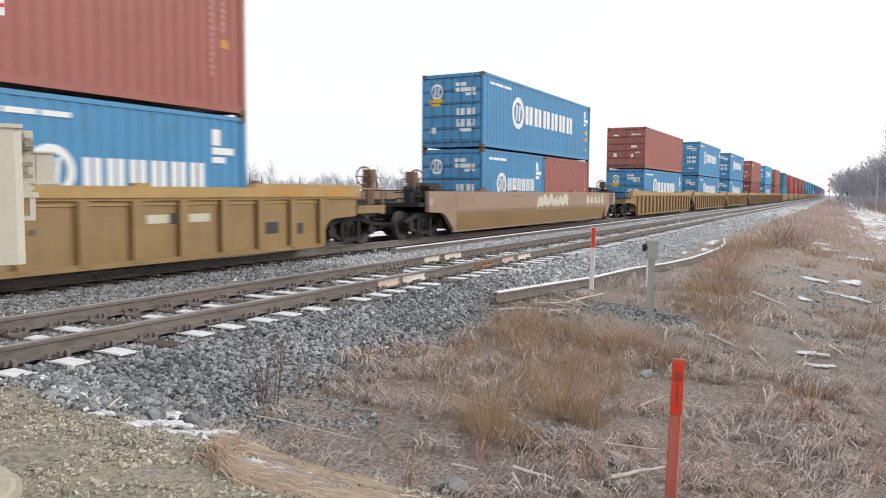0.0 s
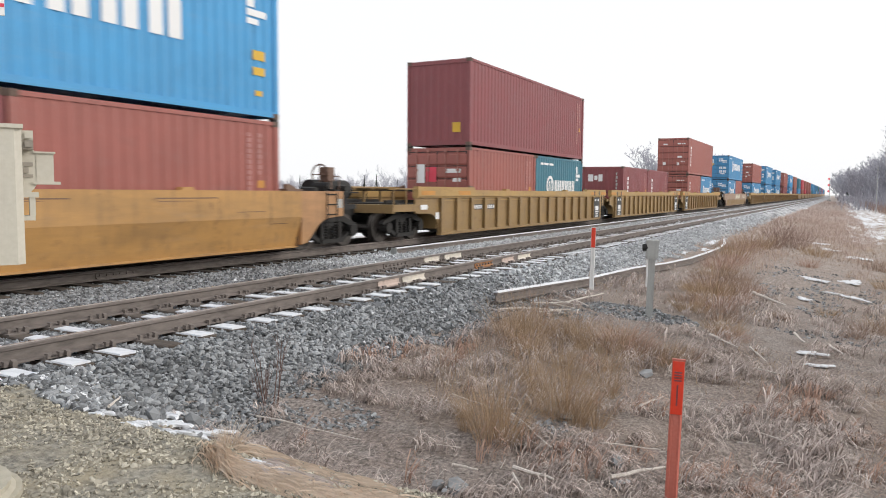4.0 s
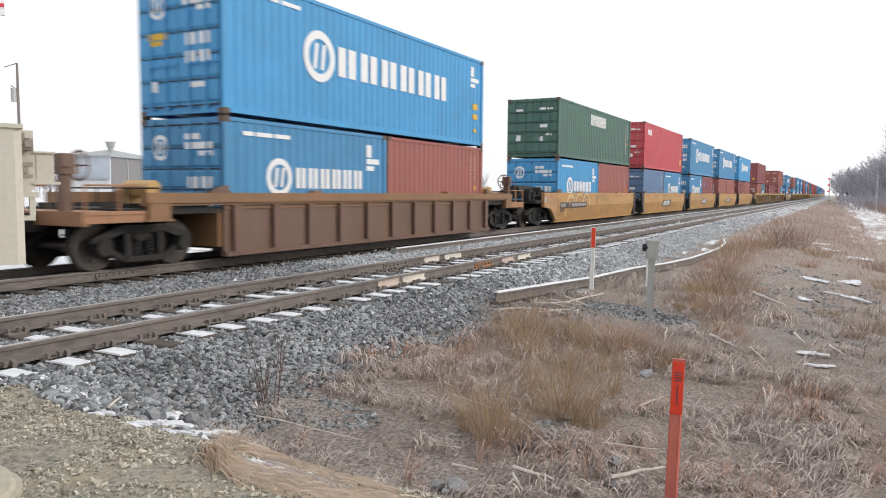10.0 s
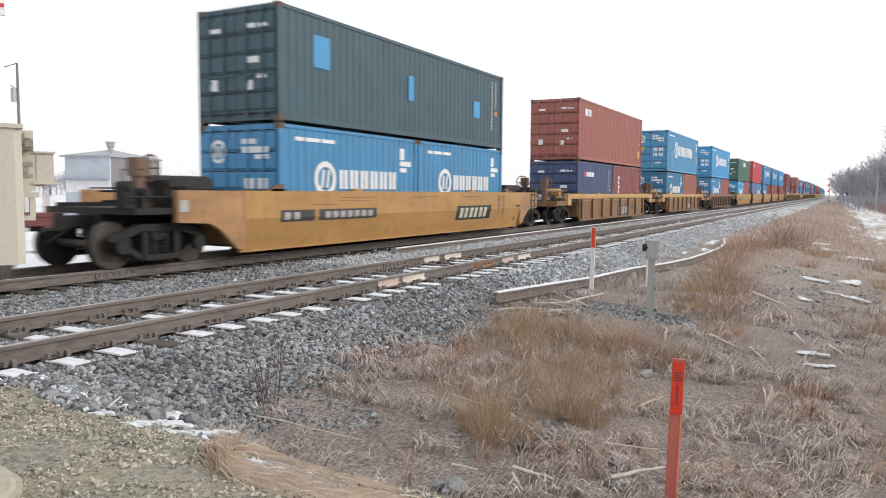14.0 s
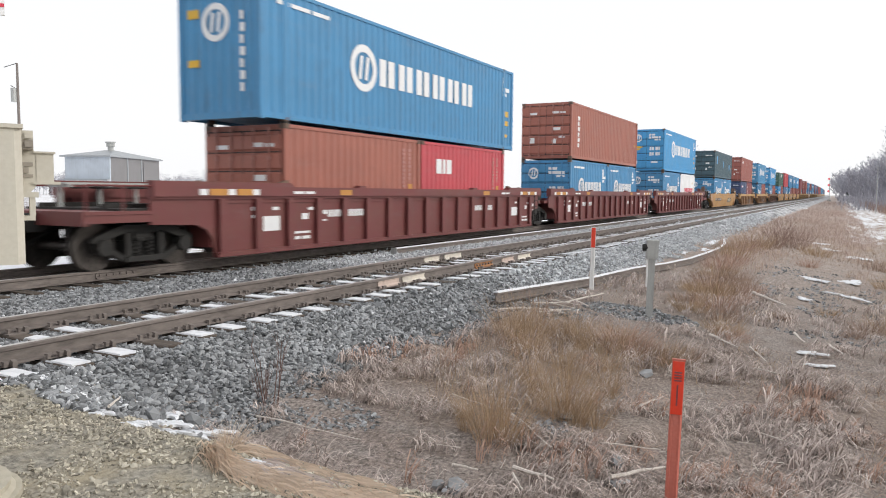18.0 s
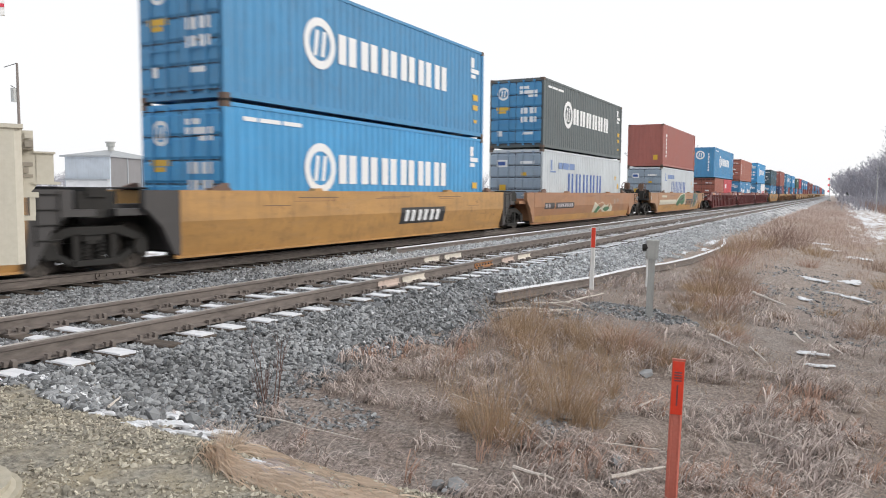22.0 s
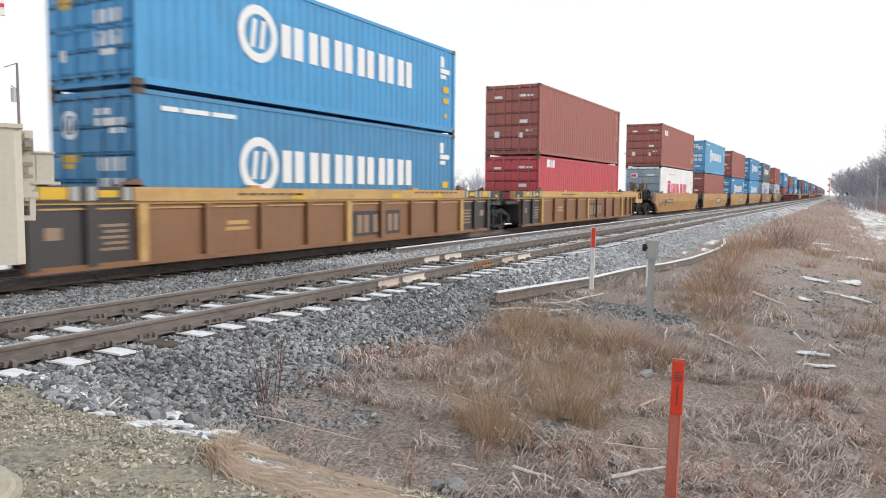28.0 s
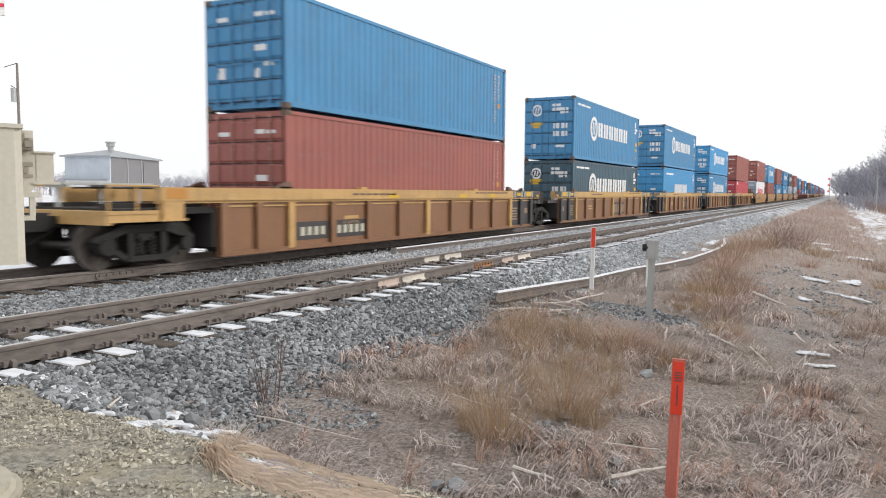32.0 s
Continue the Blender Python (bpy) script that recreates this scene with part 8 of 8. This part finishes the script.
# scraps of old snow
def snow_patch(x, y, w, d, turn, seed, h=0.022):
    thing("snow_patch", mesh_of("snow_patch_%d" % seed, snow_slab(200 + seed, w, d, h)), SNOW, pose(x, y, ground_z(x, y) + (0.03 if x > -2 and y < 30 else 0.005), 0, 0, turn), "thin scrap of old white snow on dead grass", "snow patch", "snow patches")


for i, (x, y, w, d, turn) in enumerate(((-0.7, 24.5, 0.42, 2.3, 32), (0.28, 25.0, 0.8, 1.5, 20), (0.15, 21.3, 0.36, 1.8, 33), (-0.75, 19.7, 0.26, 0.9, 32), (-1.15, 42.2, 0.9, 3.0, 20), (0.4, 35.4, 0.9, 3.4, 18), (-0.5, 38.4, 0.6, 3.0, 20), (-0.36, 13.0, 0.35, 0.5, 60), (-0.2, 12.3, 0.4, 0.25, 20),
                                        (1.9, 55.5, 1.6, 7, 4), (2.6, 62, 2.4, 12, 2), (2.0, 78, 2.6, 16, 0), (1.7, 100, 2.2, 22, 1), (4.5, 70, 3.0, 18, 3), (5.0, 48, 2.5, 8, 0), (3.6, 44, 1.2, 4, 12), (-4.95, 33.2, 0.9, 3.2, 8), (-4.6, 29.5, 0.35, 2.2, 12), (-4.95, 4.25, 0.55, 0.30, 10), (-4.62, 4.30, 0.50, 0.26, 20), (-5.15, 4.45, 0.45, 0.28, 0), (-4.75, 4.55, 0.40, 0.22, 30), (-4.35, 4.35, 0.40, 0.18, 15), (-2.95, 3.22, 0.35, 0.10, 0), (-4.12, 3.62, 0.34, 0.10, 10), (-4.44, 3.56, 0.30, 0.12, 20), (-4.62, 3.72, 0.25, 0.10, 35), (-4.40, 3.86, 0.30, 0.10, 20), (-4.86, 3.60, 0.28, 0.08, 25), (-3.95, 3.82, 0.22, 0.05, 10), (-4.75, 3.98, 0.25, 0.09, 20), (-4.5, 3.86, 0.22, 0.06, 0), (-4.3, 3.72, 0.3, 0.05, 12), (-4.95, 4.18, 0.14, 0.08, 0), (-5.0, 3.64, 0.24, 0.08, 30), (-5.55, 3.78, 0.2, 0.09, 20), (-6.1, 3.9, 0.26, 0.12, 25), (-4.9, 27.0, 0.3, 1.2, 8),
                                        (-4.3, 76.7, 0.6, 9, 4), (-4.9, 118, 0.8, 14, 4), (0.9, 130, 2.0, 30, 2), (-2.65, 5.0, 0.12, 0.08, 0), (-1.54, 6.06, 0.16, 0.06, 30))):
    snow_patch(x, y, w, d, turn, i)

# ---- ballast and gravel, piece upon piece ----
ICO_V = np.array([(0, 0, 1), (0.894, 0, 0.447), (0.276, 0.851, 0.447), (-0.724, 0.526, 0.447), (-0.724, -0.526, 0.447), (0.276, -0.851, 0.447),
                  (0.724, 0.526, -0.447), (-0.276, 0.851, -0.447), (-0.894, 0, -0.447), (-0.276, -0.851, -0.447), (0.724, -0.526, -0.447), (0, 0, -1)])
ICO_F = np.array([(0, i, i % 5 + 1) for i in range(1, 6)] + [(i, 6 + (i - 2) % 5, i % 5 + 1) for i in ()] +
                 [(1, 6, 2), (2, 7, 3), (3, 8, 4), (4, 9, 5), (5, 10, 1), (1, 10, 6), (2, 6, 7), (3, 7, 8), (4, 8, 9), (5, 9, 10), (11, 7, 6), (11, 8, 7), (11, 9, 8), (11, 10, 9), (11, 6, 10)])


CHIP_V = np.array([(x, y, z) for z in (-1, 1) for x, y in ((-1, -1), (1, -1), (1, 1), (-1, 1))]) * 0.72
CHIP_F = np.array([(0, 2, 1), (0, 3, 2), (4, 5, 6), (4, 6, 7), (0, 1, 5), (0, 5, 4), (1, 2, 6), (1, 6, 5), (2, 3, 7), (2, 7, 6), (3, 0, 4), (3, 4, 7)])


def rubble(n, xs, ys, size, seed, keep=None, sink=0.35, form=(CHIP_V, CHIP_F), tilt=0.32):
    """Broken stones: jittered lumps, flattish, each lying over its own way."""
    r = np.random.RandomState(seed)
    x, y = r.uniform(*xs, n), r.uniform(*ys, n)
    if keep is not None:
        k = np.array([keep(a, b) for a, b in zip(x, y)])
        x, y = x[k], y[k]
    n = len(x)
    s = size[0] + (size[1] - size[0]) * r.uniform(0, 1, n) ** 1.7
    z = np.array([ground_z(a, b) for a, b in zip(x, y)]) + s * (1 - 2 * sink) * r.uniform(0.1, 1.0, n)
    k = len(form[0])
    v = form[0][None] * (r.uniform(0.45, 1.30, (n, k, 1)) if k == 8 else r.uniform(0.74, 1.18, (n, k, 1))) * (1 + r.normal(0, 0.16 if k == 8 else 0.09, (n, k, 3))) * (s[:, None] * np.stack((r.uniform(0.8, 1.7, n), r.uniform(0.6, 1.1, n), r.uniform(0.38, 0.85, n)), -1))[:, None]
    turn = r.uniform(0, np.pi, n)
    q = np.stack((np.cos(turn), r.normal(0, tilt, n), r.normal(0, tilt, n), np.sin(turn)), -1)
    q /= np.linalg.norm(q, axis=1)[:, None]
    w, a, b, c = q.T
    m = np.stack((1 - 2 * (b * b + c * c), 2 * (a * b - c * w), 2 * (a * c + b * w), 2 * (a * b + c * w), 1 - 2 * (a * a + c * c), 2 * (b * c - a * w), 2 * (a * c - b * w), 2 * (b * c + a * w), 1 - 2 * (a * a + b * b)), -1).reshape(n, 3, 3)
    v = np.einsum("nij,nkj->nki", m, v) + np.stack((x, y, z), -1)[:, None]
    f = form[1][None] + (np.arange(n) * k)[:, None, None]
    return v.reshape(-1, 3), f.reshape(-1, 3)


def on_bed(x, y):
    if abs(x - (NEAR_X - 0.754)) < 0.085 or abs(x - (NEAR_X + 0.754)) < 0.085 or abs(x - (TRAIN_X + 0.754)) < 0.085:
        return False
    if x < -4.9 + 0.55 * noise.noise((x, y * 0.9, 0)) and (y > 3.55 + 0.3 * noise.noise((x * 2, 1, 0)) or x < -6.1):
        if abs(x - NEAR_X) < 1.33:          # the cribs between the ties
            return abs(((y + 3.0) / 0.53 + 0.5) % 1.0 - 0.5) > 0.24
        return True
    return False


def stones(name, groups, material, label):
    vs, fs, base = [], [], 0
    for v, f in groups:
        vs.append(v), fs.append(f + base)
        base += len(v)
    thing(name, bulk(name, np.concatenate(vs), np.concatenate(fs)), material, Matrix(), label, "ballast", kind="stuff")


stones("ballast", [rubble(10000, (-11.4, -4.5), (2.6, 9), (0.016, 0.040), 21, on_bed), rubble(40000, (-11.4, -4.5), (2.6, 9), (0.018, 0.046), 26, on_bed, form=(ICO_V, ICO_F)), rubble(17000, (-11.4, -4.5), (9, 13.5), (0.022, 0.048), 22, on_bed)],
       STONE, "grey crushed-stone ballast with sharp broken faces")
# from 13 m on the stones are paler: frost, plus haze in the colour
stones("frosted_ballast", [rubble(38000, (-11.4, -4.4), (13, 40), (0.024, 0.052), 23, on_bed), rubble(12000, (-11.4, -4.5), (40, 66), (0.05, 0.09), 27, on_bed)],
       STONE_FROST_HAZE, "grey crushed-stone ballast, frost and distance haze in its colour")
def stony(x, y):
    return any(((x - a) / w) ** 2 + ((y - b) / d) ** 2 < 1.0 for a, b, w, d in (BARE[1], BARE[3], BARE[5], BARE[6])) and noise.noise((x * 3, y * 3, 5)) > -0.3


stones("strewn_stones", [rubble(2600, (-5.1, -2.2), (5.2, 7.3), (0.012, 0.030), 61, stony), rubble(5200, (-5.0, -2.1), (11.8, 14.8), (0.016, 0.036), 62, stony), rubble(2600, (-2.2, 1.2), (14.5, 27), (0.018, 0.045), 63, lambda x, y: noise.noise((x * 1.1, y * 0.5, 15)) > 0.0, 0.5)], STONE, "grey ballast stones strewn among the dead grass")
stones("road_pebbles", [rubble(17000, (-6.0, -1.4), (1.9, 4.6), (0.006, 0.018), 24, lambda x, y: y < 3.95 + 0.5 * noise.noise((x * 1.5, 2, 0)) and noise.noise((x * 1.7, y * 1.7, 8)) > -0.25), rubble(420, (-6.0, -1.4), (2.2, 4.2), (0.014, 0.026), 25, None, form=(ICO_V, ICO_F))],
       PEBBLE, "tan and grey loose road gravel")
for i, (x, y, s) in enumerate(((-5.06, 4.23, 0.085), (-4.98, 4.60, 0.095), (-5.45, 4.30, 0.06), (-4.70, 4.66, 0.055), (-4.77, 3.68, 0.04), (-4.54, 3.80, 0.045), (-4.25, 3.95, 0.04), (-4.0, 3.92, 0.035), (-4.95, 4.05, 0.045), (-4.40, 4.05, 0.04), (-2.60, 5.05, 0.11), (-2.72, 4.98, 0.07), (-1.58, 5.98, 0.06), (-1.68, 6.38, 0.09), (-5.15, 4.4, 0.05), (-3.0, 4.2, 0.05), (-2.2, 9.7, 0.09), (-2.45, 7.3, 0.07))):
    v, f = rubble(1, (-0.001, 0.001), (-0.001, 0.001), (s, s + 0.001), 300 + i, form=(ICO_V, ICO_F))
    v = v - v.mean(0)
    thing("rock", bulk("rock", v, f), STONE, pose(x, y, ground_z(x, y) + s * 0.45), "fist-sized grey broken rock", "rock", "loose rocks")


def frosty(x, y):
    return on_bed(x, y) and (y < 4.6 or noise.noise((x * 1.2, y * 1.2, 50)) > 0.25)


stones("frost_scraps", [rubble(700, (-6.3, -4.4), (3.2, 4.3), (0.010, 0.026), 41, frosty, 0.05), rubble(700, (-6.2, -4.9), (4.7, 18), (0.015, 0.035), 42, frosty, 0.1), rubble(600, (-10.8, -8.9), (5, 30), (0.015, 0.04), 43, frosty, 0.1)],
       SNOW, "crumbs of snow caught among the stones")


# ---- what moves ----
def motions():
    times = [2.0 * i for i in range(17)]
    for ob, y, x, z in MOVERS:
        walk(ob, [(t, pose(x + bend(y + run(t)), y + run(t), z, 0, 0, heading(y + run(t)))) for t in times])
    for w, dy, along in WHEELS:
        # the wheels turn as they roll past; far off their turning cannot be seen
        rows = [(0.0, pose(0, dy, 0.42))]
        first = None
        for f in range(1, 32 * FPS + 1):
            t = f / FPS
            if -4.0 < along + run(t) < 48.0:
                first = run(t) if first is None else first
                rows.append((t, pose(0, dy, 0.42, -math.degrees((run(t) - first) / 0.42))))
        if rows[-1][0] < 32.0:
            rows.append((32.0, rows[-1][1]))
        walk(w, rows)


motions()
